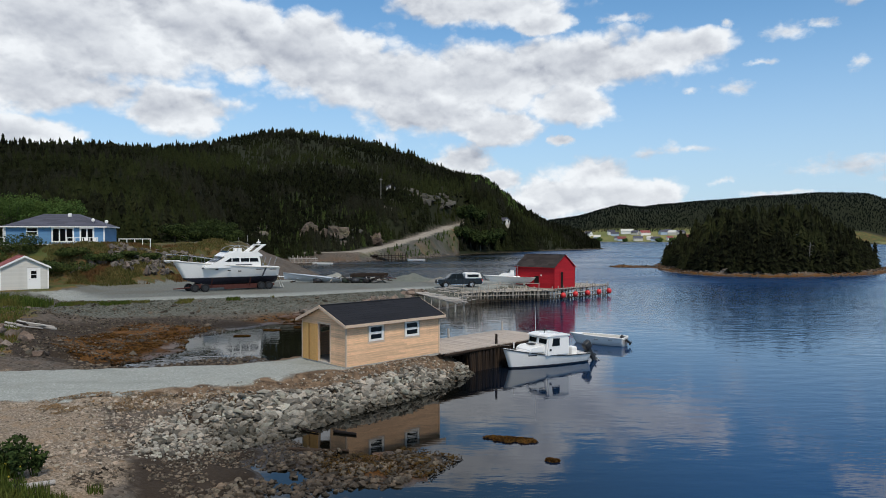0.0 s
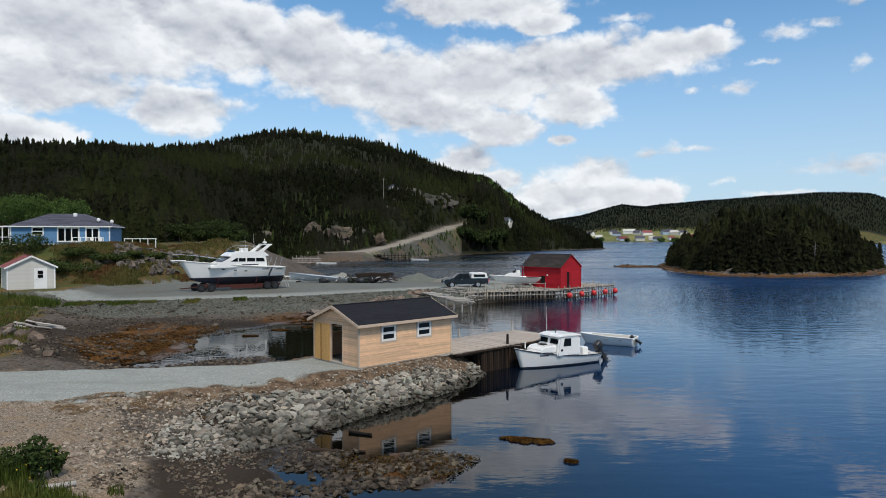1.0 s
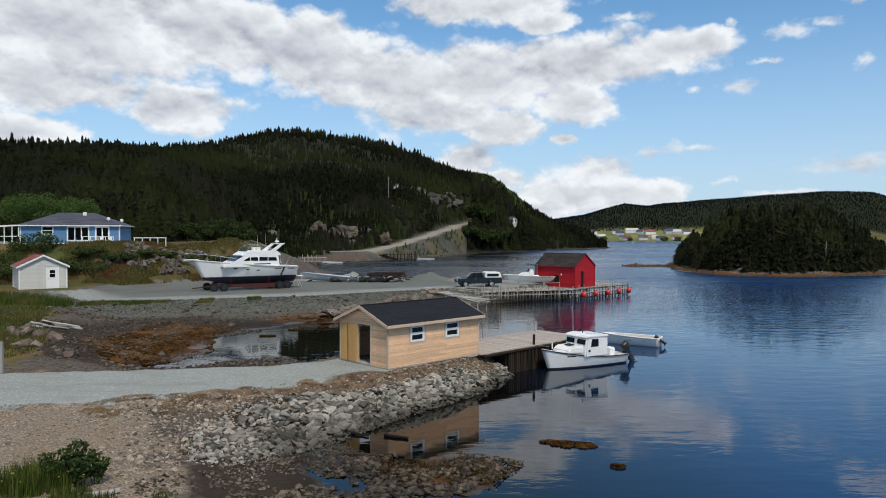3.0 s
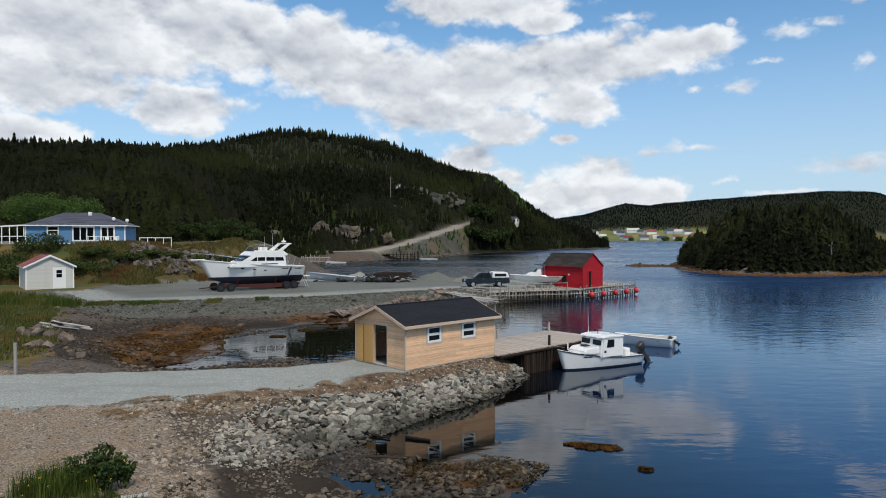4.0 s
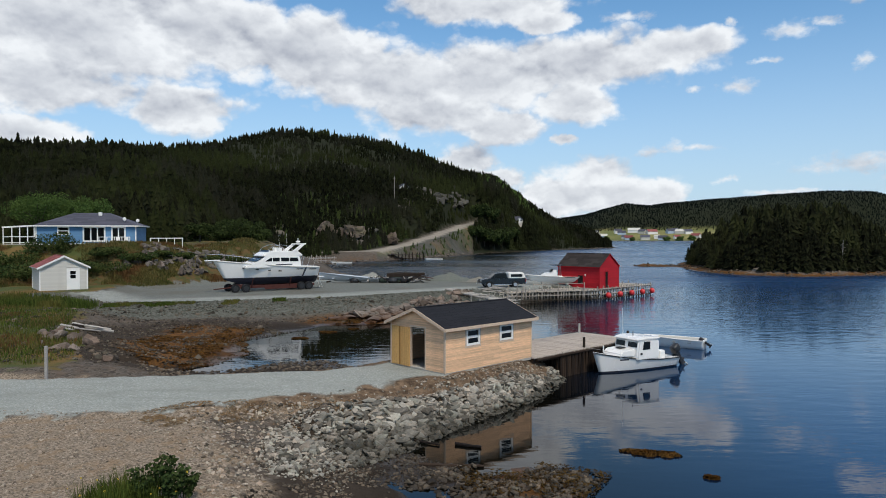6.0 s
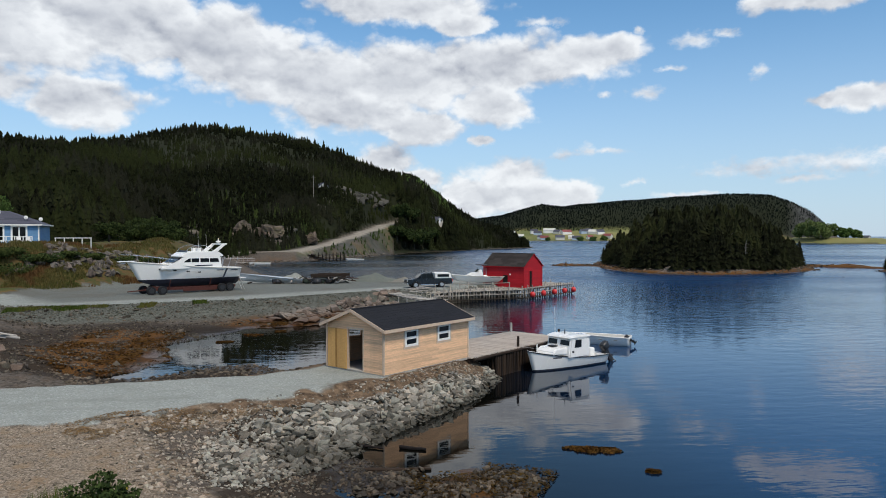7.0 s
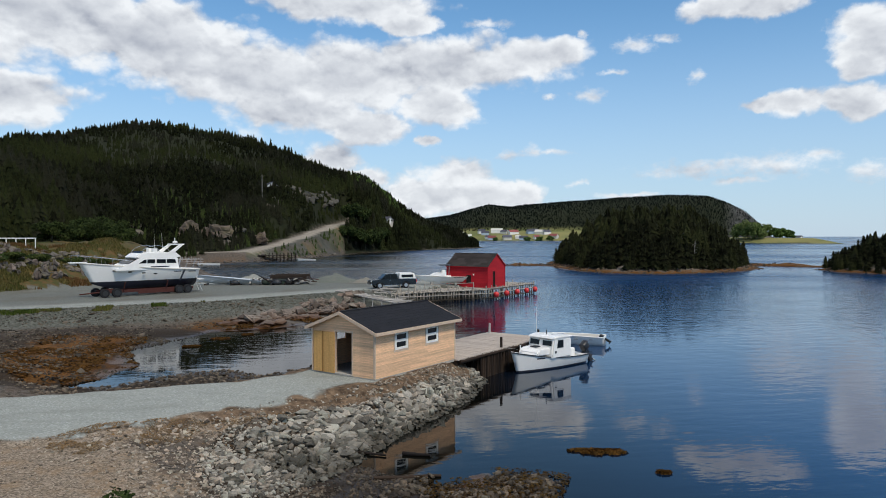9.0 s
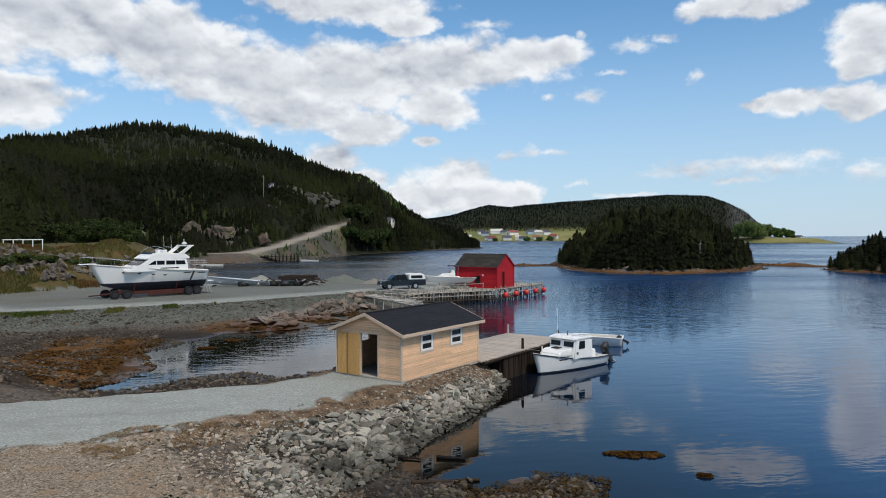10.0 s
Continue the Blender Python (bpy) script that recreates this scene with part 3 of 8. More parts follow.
HILL_Z = [40, 42, 43, 45, 51.5, 52.5, 65, 77, 85, 80, 59, 45, 25, 14, 5, 0, 0, 0, 40]
FAR_AZ = [-180, 6, 8, 11.3, 14.5, 15.4, 16.4, 17.6, 21, 28.9, 31.9, 33.2, 34.3, 35.0, 35.6, 36.2, 37.0, 180]
FAR_Z = [0, 0, 24, 36, 60, 57, 54, 59, 65, 73, 72, 66, 54, 39, 22, 8, 0, 0]
EYE_X, EYE_Y = -4.5, 2.0
ARMOUR_ZONE = spread_poly([(-11.0, 30.2), (-8.5, 31.9), (-4.5, 34.1), (0.6, 39.8), (1.1, 42.6), (1.9, 42.6), (1.9, 41.0), (-0.1, 36.4), (-3.8, 31.5), (-6.4, 27.9), (-8.3, 25.2), (-9.0, 23.3), (-10.2, 22.6), (-11.2, 25.0), (-11.7, 28.2)])


def polar(x, y):
    return np.degrees(np.arctan2(x - EYE_X, y - EYE_Y)), np.hypot(x - EYE_X, y - EYE_Y)


def ground_height(x, y):
    x, y = np.asarray(x, float), np.asarray(y, float)
    az, r = polar(x, y)
    d = inside_by(SHORE, x, y)
    rough = wave(x, y, 1.6, 1, 4)
    low = wave(x, y, 6.0, 2, 3)
    h = np.where(d > 0, np.minimum(0.055 * d, 0.55) + 0.02, np.maximum(0.10 * d, -3.0) - 0.02) + 0.07 * rough * smooth(d, -4, 1) * (r < 300)
    # rocky weed-grown flat between the bank and the sea
    flat = smooth(-np.hypot((x + 4.5) / 5.5, (y - 22.5) / 4.5), -1.0, -0.55)
    h = h * (1 - flat) + flat * (-0.005 + 0.14 * wave(x, y, 2.4, 7, 4) + 0.10 * smooth(-np.hypot((x + 2.2) / 2.6, (y - 24.6) / 1.6), -1.0, -0.3))
    for poly, z, slope, jag in ((PAD, 1.42, 0.62, 0.12), (ROAD, 1.42, 0.40, 0.08), (BROWN, 1.30, 0.26, 0.10), (LOT, 1.72, 0.33, 0.12), (LAWN, 1.55, 0.22, 0.15), (SHEDPAD, 2.42, 0.2, 0.1)):
        e = inside_by(poly, x, y)
        top = z - slope * np.maximum(-e, 0) + jag * rough * smooth(-e, 0.0, 1.0)
        h = np.where(top > h, top, h)
    h = np.where((r < 130) & (y < 120), np.minimum(h, np.maximum(0.85 * (d + 0.12), -3.0)), h)
    # the bank rises towards the walker's feet
    h = h + 0.07 * np.maximum(0, 22 - y) * smooth(-x, 8.5, 13) * (y > -40)
    e = inside_by(KNOLL, x, y)
    knoll = 7.0 - 0.46 * np.maximum(-e, 0) + 0.8 * wave(x, y, 9, 4, 4) * smooth(-e, -12, 4) * smooth(x, -62, -46)
    h = np.where(knoll > h, knoll, h)
    base, top, crest = (np.interp(az, HILL_AZ, v) for v in (HILL_BASE, HILL_TOP, HILL_Z))
    t = (r - base) / (top - base)
    bulge = np.where(t < 1, np.sin(np.clip(t, 0, 1) * np.pi / 2) ** 1.15, np.cos(np.clip((t - 1) * 0.7, 0, np.pi / 2)))
    lumps = 1 + 0.07 * wave(x, y, 70, 5, 3) * smooth(t, 0.0, 0.3) * smooth(1.3 - t, 0.2, 0.6)
    h = np.where((t > 0) & (d > 0), np.maximum(h, np.minimum(h, 3) + crest * bulge * lumps * smooth(d, 0, 16)), h)
    crest = np.interp(az, FAR_AZ, FAR_Z)
    h = np.where((d > 0) & (az > 8.5) & (az < 34) & (r > 1070), np.maximum(h, 15 * smooth(r, 1070, 1190) * smooth(-az, -34, -31)), h)
    h = np.where((d > 0) & (az > 33) & (az < 42) & (r > 600) & (r < 1060), np.maximum(h, 5.5 * smooth(d, -4, 26)), h)
    t = (r - 1185) / 190.0
    bulge = np.where(t < 1, np.sin(np.clip(t, 0, 1) * np.pi / 2), np.cos(np.clip((t - 1) * 0.5, 0, np.pi / 2)))
    h = np.where(t > 0, np.maximum(h, np.minimum(h, 15) * 0.8 + crest * 0.95 * bulge * (1 + 0.05 * wave(x, y, 120, 6, 3))), h)
    for poly, z, slope in ((ISLAND, 4.6, 0.22), (ISLET, 2.6, 0.25), (REEFS, 0.35, 0.2), (NECK, 0.9, 0.2)):
        e = inside_by(poly, x, y)
        isle = np.minimum(z, 0.05 + 0.20 * e + 0.14 * np.maximum(0, e - 4)) + 0.25 * wave(x, y, 3.5, 8, 3)
        h = np.where(e > -1.0, np.maximum(h, isle), h)
    # the road that climbs the far shore
    for (ax, ay, az_), (bx, by, bz) in zip(HILLROAD, HILLROAD[1:]):
        dx, dy = bx - ax, by - ay
        t = np.clip(((x - ax) * dx + (y - ay) * dy) / (dx * dx + dy * dy), 0, 1)
        e = np.hypot(x - ax - t * dx, y - ay - t * dy)
        zr = az_ + t * (bz - az_)
        f = smooth(-e, -12, -4.0) * smooth(d, 0.5, 9.0)
        h = h * (1 - f) + zr * f
    return h


def hillroad_by(x, y):
    best = np.full(np.shape(x), 1e9)
    for (ax, ay, _), (bx, by, _) in zip(HILLROAD, HILLROAD[1:]):
        dx, dy = bx - ax, by - ay
        t = np.clip(((x - ax) * dx + (y - ay) * dy) / (dx * dx + dy * dy), 0, 1)
        best = np.minimum(best, np.hypot(x - ax - t * dx, y - ay - t * dy))
    return best


ROAD_AZ, ROAD_R = zip(*[(math.degrees(math.atan2(a - EYE_X, b - EYE_Y)), math.hypot(a - EYE_X, b - EYE_Y)) for a, b, _ in HILLROAD[1:]])


def below_road(x, y):
    """The bare bank between the climbing road and the shore."""
    az, r = polar(x, y)
    return (r > 225) & (r < 352) & (az > np.interp(r, ROAD_R, ROAD_AZ)) & (az < 2.2)


def height_at(x, y):
    return float(ground_height(np.array([x]), np.array([y]))[0])


def mesh_of(name, verts, faces, material, smooth_shade=False):
    me = bpy.data.meshes.new(name)
    verts, faces = np.asarray(verts, np.float32), np.asarray(faces, np.int32)
    n, k = faces.shape
    me.vertices.add(len(verts)), me.loops.add(n * k), me.polygons.add(n)
    me.vertices.foreach_set("co", verts.ravel())
    me.loops.foreach_set("vertex_index", faces.ravel())
    me.polygons.foreach_set("loop_start", np.arange(0, n * k, k, dtype=np.int32))
    me.polygons.foreach_set("use_smooth", np.full(n, smooth_shade))
    me.update(calc_edges=True)
    me.validate()
    me.materials.append(material)
    return me


def make_ground():
    angles = np.radians(np.concatenate([np.arange(-44, 52, 0.25), np.arange(52, 316, 3.0)]))
    radii = np.concatenate([[0.001, 3, 6], 8.0 * 1.0125 ** np.arange(0, 475)])
    R, A = np.meshgrid(radii, angles, indexing="ij")
    x, y = EYE_X + R * np.sin(A), EYE_Y + R * np.cos(A)
    z = ground_height(x.ravel(), y.ravel()).reshape(x.shape)
    z = np.where(R > 2700, -3.0, z)
    nr, na = R.shape
    i = (np.arange(nr - 1)[:, None] * na + np.arange(na)[None, :])
    j = (np.arange(nr - 1)[:, None] * na + (np.arange(na)[None, :] + 1) % na)
    faces = np.stack([i, i + na, j + na, j], -1).reshape(-1, 4)
    me = mesh_of("ground", np.stack([x, y, z], -1).reshape(-1, 3), faces[:, ::-1], GROUND, True)
    x, y, z = x.ravel(), y.ravel(), z.ravel()
    az, r = polar(x, y)
    d = inside_by(SHORE, x, y)
    jig = wave(x, y, 1.2, 11, 3)
    road = smooth(inside_by(ROAD, x, y) + 0.45 * jig, -0.6, 0.6)
    yard = smooth(inside_by(LOT, x, y) + 0.9 * jig, 0.0, 1.0) * smooth(-z, -2.5, -2.0)
    lane = smooth(-hillroad_by(x, y), -3.6, -2.6) * (d > 0)
    grey = road
    meadow = (d > 0) * (((r > 600) & (r < 1100) & (az > 32.5)) | ((r > 1060) & (r < 1200) & (az > 8) & (az < 24)))
    cliff = (r > 1185) * smooth(az, 32.6, 34.0) * smooth(wave(x, y, 60, 91, 3), -0.4, 0.2)
    cliff = np.maximum(cliff, 0.75 * below_road(x, y) * (d > 0) * smooth(wave(x, y, 9, 92, 3), -0.5, 0.1))
    front = inside_by(LOT, x, y)
    track = smooth(front, 0.3, 1.3) * smooth(-front, -6.5, -3.5)
    brown = smooth(inside_by(BROWN, x, y) + 0.8 * jig, -2.0, 0.5) * (1 - road)
    brown = np.maximum(brown, smooth(np.maximum(inside_by(PAD, x, y) - 0.6, inside_by(ROAD, x, y)) + 0.5 * jig, -1.9, -0.6) * (1 - road))
    soil = smooth(np.maximum(inside_by(PAD, x, y) - 0.3, inside_by(ROAD, x, y) - 0.2) + 0.9 * jig, -1.7, -0.7) * (1 - road) * smooth(x, -15.5, -11) * (y > 24)
    weed = smooth(inside_by(WEEDBED, x, y) + jig, -1.2, 0.8) + smooth(-np.hypot((x + 14) / 6, (y - 67) / 3.5), -1.1, -0.6) + smooth(-np.hypot((x + 1.6) / 2.8, (y - 24.8) / 2.0), -1.1, -0.6)
    isl = inside_by(ISLAND, x, y)
    isl2 = inside_by(ISLET, x, y)
    rim = np.maximum(np.maximum(isl, isl2), np.maximum(inside_by(REEFS, x, y), inside_by(NECK, x, y)))
    weed = np.maximum(weed, smooth(rim, -2, 0) * smooth(-z, -1.25, -0.8))
    weed = np.maximum(weed, (r > 150) * (r < 600) * (d > 0) * smooth(-z, -1.0, -0.5) * 0.45)
    knoll = inside_by(KNOLL, x, y)
    grass = smooth(inside_by(LAWN, x, y) + 1.2 * jig, -1.0, 1.2)
    grass = np.maximum(grass, smooth(inside_by(SHEDPAD, x, y) + jig, -1.5, 0.5))
    grass = np.maximum(grass, smooth(knoll + 2.0 * jig, -13.0, -11.0) * (yard < 0.5) * (d > 2))
    grass = np.maximum(grass, (r > 600) * (d > 0) * (r < 1190) * (az > 8))
    grass = np.maximum(grass, smooth(-y, -20.5, -16) * smooth(-x, 9, 11) * 0.9 * (y > -100))
    grass = np.maximum(grass, (y < -10) * (d > 3))
    heath = smooth(knoll + 2.0 * jig, -13.0, -11.0) * (yard < 0.5) * (d > 2) * smooth(x, -54, -47) * (r < 135)
    rock = 0.4 * smooth(wave(x, y, 3.2, 13, 3), 0.35, 0.6) * smooth(knoll, -13, -10) * smooth(-knoll, -3, 1) * smooth(x, -52, -44)
    rock = np.maximum(rock, smooth(np.maximum(isl, isl2), -1, 0) * smooth(-z, -2.2, -1.6) * smooth(z, 0.5, 0.8))
    rock = np.maximum(rock, smooth(-np.hypot((x + 9) / 6, (y - 71) / 4), -1.1, -0.7) * 0.9)
    rock = np.maximum(rock, 0.3 * below_road(x, y) * (d > 0))
    bank = smooth(inside_by(LOT, x, y), -5, -3) * (1 - yard) * (z > 0.25) * (y < 92)
    mud = smooth(-inside_by(SHORE, x, y), -16, -8) * smooth(y, 37, 42) * smooth(-y, -70, -62) * 0.9 * (inside_by(LAWN, x, y) < 0)
    # dark ground under the armour stones, painted for the shade in their gaps
    mud = np.maximum(mud, 0.9 * smooth(inside_by(ARMOUR_ZONE, x, y) + 0.4 * jig, -0.4, 0.3))
    mud = np.maximum(mud, 0.85 * smooth(-np.hypot((x + 6.2) / 4.2, (y - 22.5) / 4.5), -1.1, -0.7))
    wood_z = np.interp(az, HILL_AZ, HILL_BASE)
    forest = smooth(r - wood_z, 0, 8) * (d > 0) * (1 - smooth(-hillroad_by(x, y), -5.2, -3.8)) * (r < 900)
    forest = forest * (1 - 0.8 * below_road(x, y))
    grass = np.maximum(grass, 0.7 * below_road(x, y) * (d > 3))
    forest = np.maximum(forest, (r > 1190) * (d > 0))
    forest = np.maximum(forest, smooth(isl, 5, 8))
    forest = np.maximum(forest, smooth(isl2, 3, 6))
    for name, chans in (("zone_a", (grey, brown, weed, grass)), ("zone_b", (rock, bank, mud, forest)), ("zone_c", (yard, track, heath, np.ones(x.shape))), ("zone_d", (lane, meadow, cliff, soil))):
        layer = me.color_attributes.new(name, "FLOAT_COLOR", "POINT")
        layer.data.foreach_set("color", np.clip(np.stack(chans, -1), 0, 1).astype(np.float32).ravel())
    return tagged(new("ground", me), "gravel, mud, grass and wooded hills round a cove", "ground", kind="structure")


ground = make_ground()
water = new("water", mesh_of("water", [(-4800, -4800, 0), (4800, -4800, 0), (4800, 4800, 0), (-4800, 4800, 0)], [(0, 1, 2, 3)], WATER))
tagged(water, "calm dark blue sea water reflecting clouds", "water", kind="structure")

# ---- building helpers ----
def thing(name, m, label, category, group=""):
    ob = new(name)
    ob.empty_display_size = 0.2
    ob.matrix_world = m
    return tagged(ob, label, category, group)


def part(name, bm, material, parent, label="", m=None, smooth_shade=False):
    """Link a bmesh as one mesh object under a thing or a part, in the parent's own frame."""
    me = bpy.data.meshes.new(name)
    bmesh.ops.recalc_face_normals(bm, faces=bm.faces)
    bm.to_mesh(me)
    bm.free()
    if smooth_shade:
        for p in me.polygons:
            p.use_smooth = True
    me.materials.append(material)
    return piece(name, me, parent, m, label)


def piece(name, me, parent, m=None, label=""):
    ob = new(name, me)
    ob.parent = parent
    if m is not None:
        ob.matrix_basis = m
    return tagged(ob, label)


def box(x0, y0, z0, x1, y1, z1, bevel=0.0, bm=None):
    made = bm or bmesh.new()
    res = bmesh.ops.create_cube(made, size=1, matrix=Matrix.Translation(((x0 + x1) / 2, (y0 + y1) / 2, (z0 + z1) / 2)) @ Matrix.Diagonal((abs(x1 - x0), abs(y1 - y0), abs(z1 - z0), 1)))
    if bevel:
        edges = list({e for v in res["verts"] for e in v.link_edges})
        bmesh.ops.bevel(made, geom=edges, offset=bevel, segments=2, affect="EDGES", profile=0.6)
    return made


def bar(a, b, r0, r1=None, sides=8, bm=None):
    """A round bar from a to b."""
    made = bm or bmesh.new()
    a, b = Vector(a), Vector(b)
    m = Matrix.Translation((a + b) / 2) @ (b - a).to_track_quat("Z", "Y").to_matrix().to_4x4()
    bmesh.ops.create_cone(made, cap_ends=True, segments=sides, radius1=r0, radius2=r0 if r1 is None else r1, depth=(b - a).length, matrix=m)
    return made


def ball(c, r, squash=(1, 1, 1), bm=None, u=14, v=8):
    made = bm or bmesh.new()
    bmesh.ops.create_uvsphere(made, u_segments=u, v_segments=v, radius=r, matrix=Matrix.Translation(c) @ Matrix.Diagonal((*squash, 1)))
    return made


def prism(outline, y0, y1, bm=None, bevel=0.0):
    """An outline in x and z, drawn out along y."""
    made = bm or bmesh.new()
    a = [made.verts.new((x, y0, z)) for x, z in outline]
    b = [made.verts.new((x, y1, z)) for x, z in outline]
    made.faces.new(a)
    made.faces.new(list(reversed(b)))
    for i in range(len(a)):
        j = (i + 1) % len(a)
        made.faces.new((a[j], a[i], b[i], b[j]))
    if bevel:
        bmesh.ops.bevel(made, geom=made.edges[:], offset=bevel, segments=2, affect="EDGES")
    return made


def board_mesh(name, height, thick, material, lap=0.35):
    """A lapped board one metre long, thicker at its lower edge, facing -y."""
    bm = bmesh.new()
    prof = [(0, 0), (-thick, 0), (-thick, height * 0.12), (-thick * lap, height * 1.08), (0, height * 1.08)]
    a = [bm.verts.new((0, y, z)) for y, z in prof]
    b = [bm.verts.new((1, y, z)) for y, z in prof]
    bm.faces.new(a), bm.faces.new(list(reversed(b)))
    for i in range(len(a)):
        j = (i + 1) % len(a)
        bm.faces.new((a[j], a[i], b[i], b[j]))
    bmesh.ops.recalc_face_normals(bm, faces=bm.faces)
    me = bpy.data.meshes.new(name)
    bm.to_mesh(me)
    bm.free()
    me.materials.append(material)
    return me


def clad(parent, me, name, length, top_at, course, openings=(), z0=0.0, wobble=0.004):
    """Courses of board over a wall that runs along x and faces -y, round its openings. top_at(z): the run of wall at that height."""
    z, rows = z0, 0
    while True:
        run = top_at(z + course * 0.6)
        if run is None:
            break
        spans = [run]
        for ox0, oz0, ox1, oz1 in openings:
            if oz0 < z + course * 0.75 and oz1 > z + course * 0.25:
                spans = [s for a, b in spans for s in ((a, min(b, ox0)), (max(a, ox1), b)) if s[1] - s[0] > 0.02]
        for a, b in spans:
            cut = [a, b]
            if b - a > 4.2:
                cut.insert(1, a + (b - a) * random.uniform(0.3, 0.7))
            for p, q in zip(cut, cut[1:]):
                piece(name, me, parent, Matrix.Translation((p + 0.002, random.uniform(-wobble, 0), z)) @ Matrix.Diagonal((q - p - 0.004, 1, 1, 1)))
        z += course
        rows += 1
    return rows


def window_unit(parent, x0, z0, x1, z1, y, frame_mat, rails=1, mullions=0, name="window", trim=0.09, depth=0.09, bm_glass_in=0.03, rail=0.42):
    """A window in a wall that faces -y: casing, sash rails and panes."""
    bm = bmesh.new()
    for a, b, c, d in ((x0, z0, x1, z0 + trim), (x0, z1 - trim, x1, z1), (x0, z0 + trim, x0 + trim, z1 - trim), (x1 - trim, z0 + trim, x1, z1 - trim)):
        box(a, y - depth, b, c, y + 0.02, d, 0.006, bm)
    w = part(name, bm, frame_mat, parent)
    ix0, ix1, iz0, iz1 = x0 + trim, x1 - trim, z0 + trim, z1 - trim
    for i in range(rails):
        zc = iz0 + (iz1 - iz0) * (i + 1) / (rails + 1)
        part("sash_rail", box(ix0, y - depth * 0.7, zc - trim * rail, ix1, y + 0.01, zc + trim * rail, 0.004), frame_mat, w)
    for i in range(mullions):
        xc = ix0 + (ix1 - ix0) * (i + 1) / (mullions + 1)
        part("mullion", box(xc - trim * 0.4, y - depth * 0.72, iz0, xc + trim * 0.4, y + 0.012, iz1, 0.004), frame_mat, w)
    for i in range(rails + 1):
        for j in range(mullions + 1):
            a, b = iz0 + (iz1 - iz0) * i / (rails + 1), iz0 + (iz1 - iz0) * (i + 1) / (rails + 1)
            c, d = ix0 + (ix1 - ix0) * j / (mullions + 1), ix0 + (ix1 - ix0) * (j + 1) / (mullions + 1)
            part("pane", box(c, y - bm_glass_in - 0.008, a, d, y - bm_glass_in, b), GLASS, w)
    return w


def rows_of_shingles(parent, name, mats_mesh, length, run, matrix, course=0.28, width=0.9):
    """Strips of shingle up a roof slope; matrix lays x along the eave and y up the slope."""
    n, y = int(run / course) + 1, 0.0
    for r in range(n):
        x = -(r % 3) * width / 3
        while x < length:
            a, b = max(0.0, x), min(length, x + width)
            top = min(run, (r + 1) * course + 0.05)
            if b - a > 0.03 and top - r * course > 0.06:
                piece(name, mats_mesh, parent, matrix @ Matrix.Translation((a, r * course, 0.004)) @ Matrix.Diagonal((b - a - 0.006, top - r * course, 1, 1)))
            x += width


def strip_mesh(name, material, thick=0.012):
    bm = box(0, 0, 0, 1, 1, thick)
    bm.faces.ensure_lookup_table()
    for v in bm.verts:
        if v.co.y > 0.5:
            v.co.z -= thick * 0.8
    me = bpy.data.meshes.new(name)
    bm.to_mesh(me)
    bm.free()
    me.materials.append(material)
    return me


def slope_frame(a, b, c):
    """Frame with its origin at a, x towards b and y towards c."""
    a, b, c = Vector(a), Vector(b), Vector(c)
    x = (b - a).normalized()
    y = (c - a) - x * (c - a).dot(x)
    y.normalize()
    z = x.cross(y)
    return Matrix(((x.x, y.x, z.x, a.x), (x.y, y.y, z.y, a.y), (x.z, y.z, z.z, a.z), (0, 0, 0, 1)))


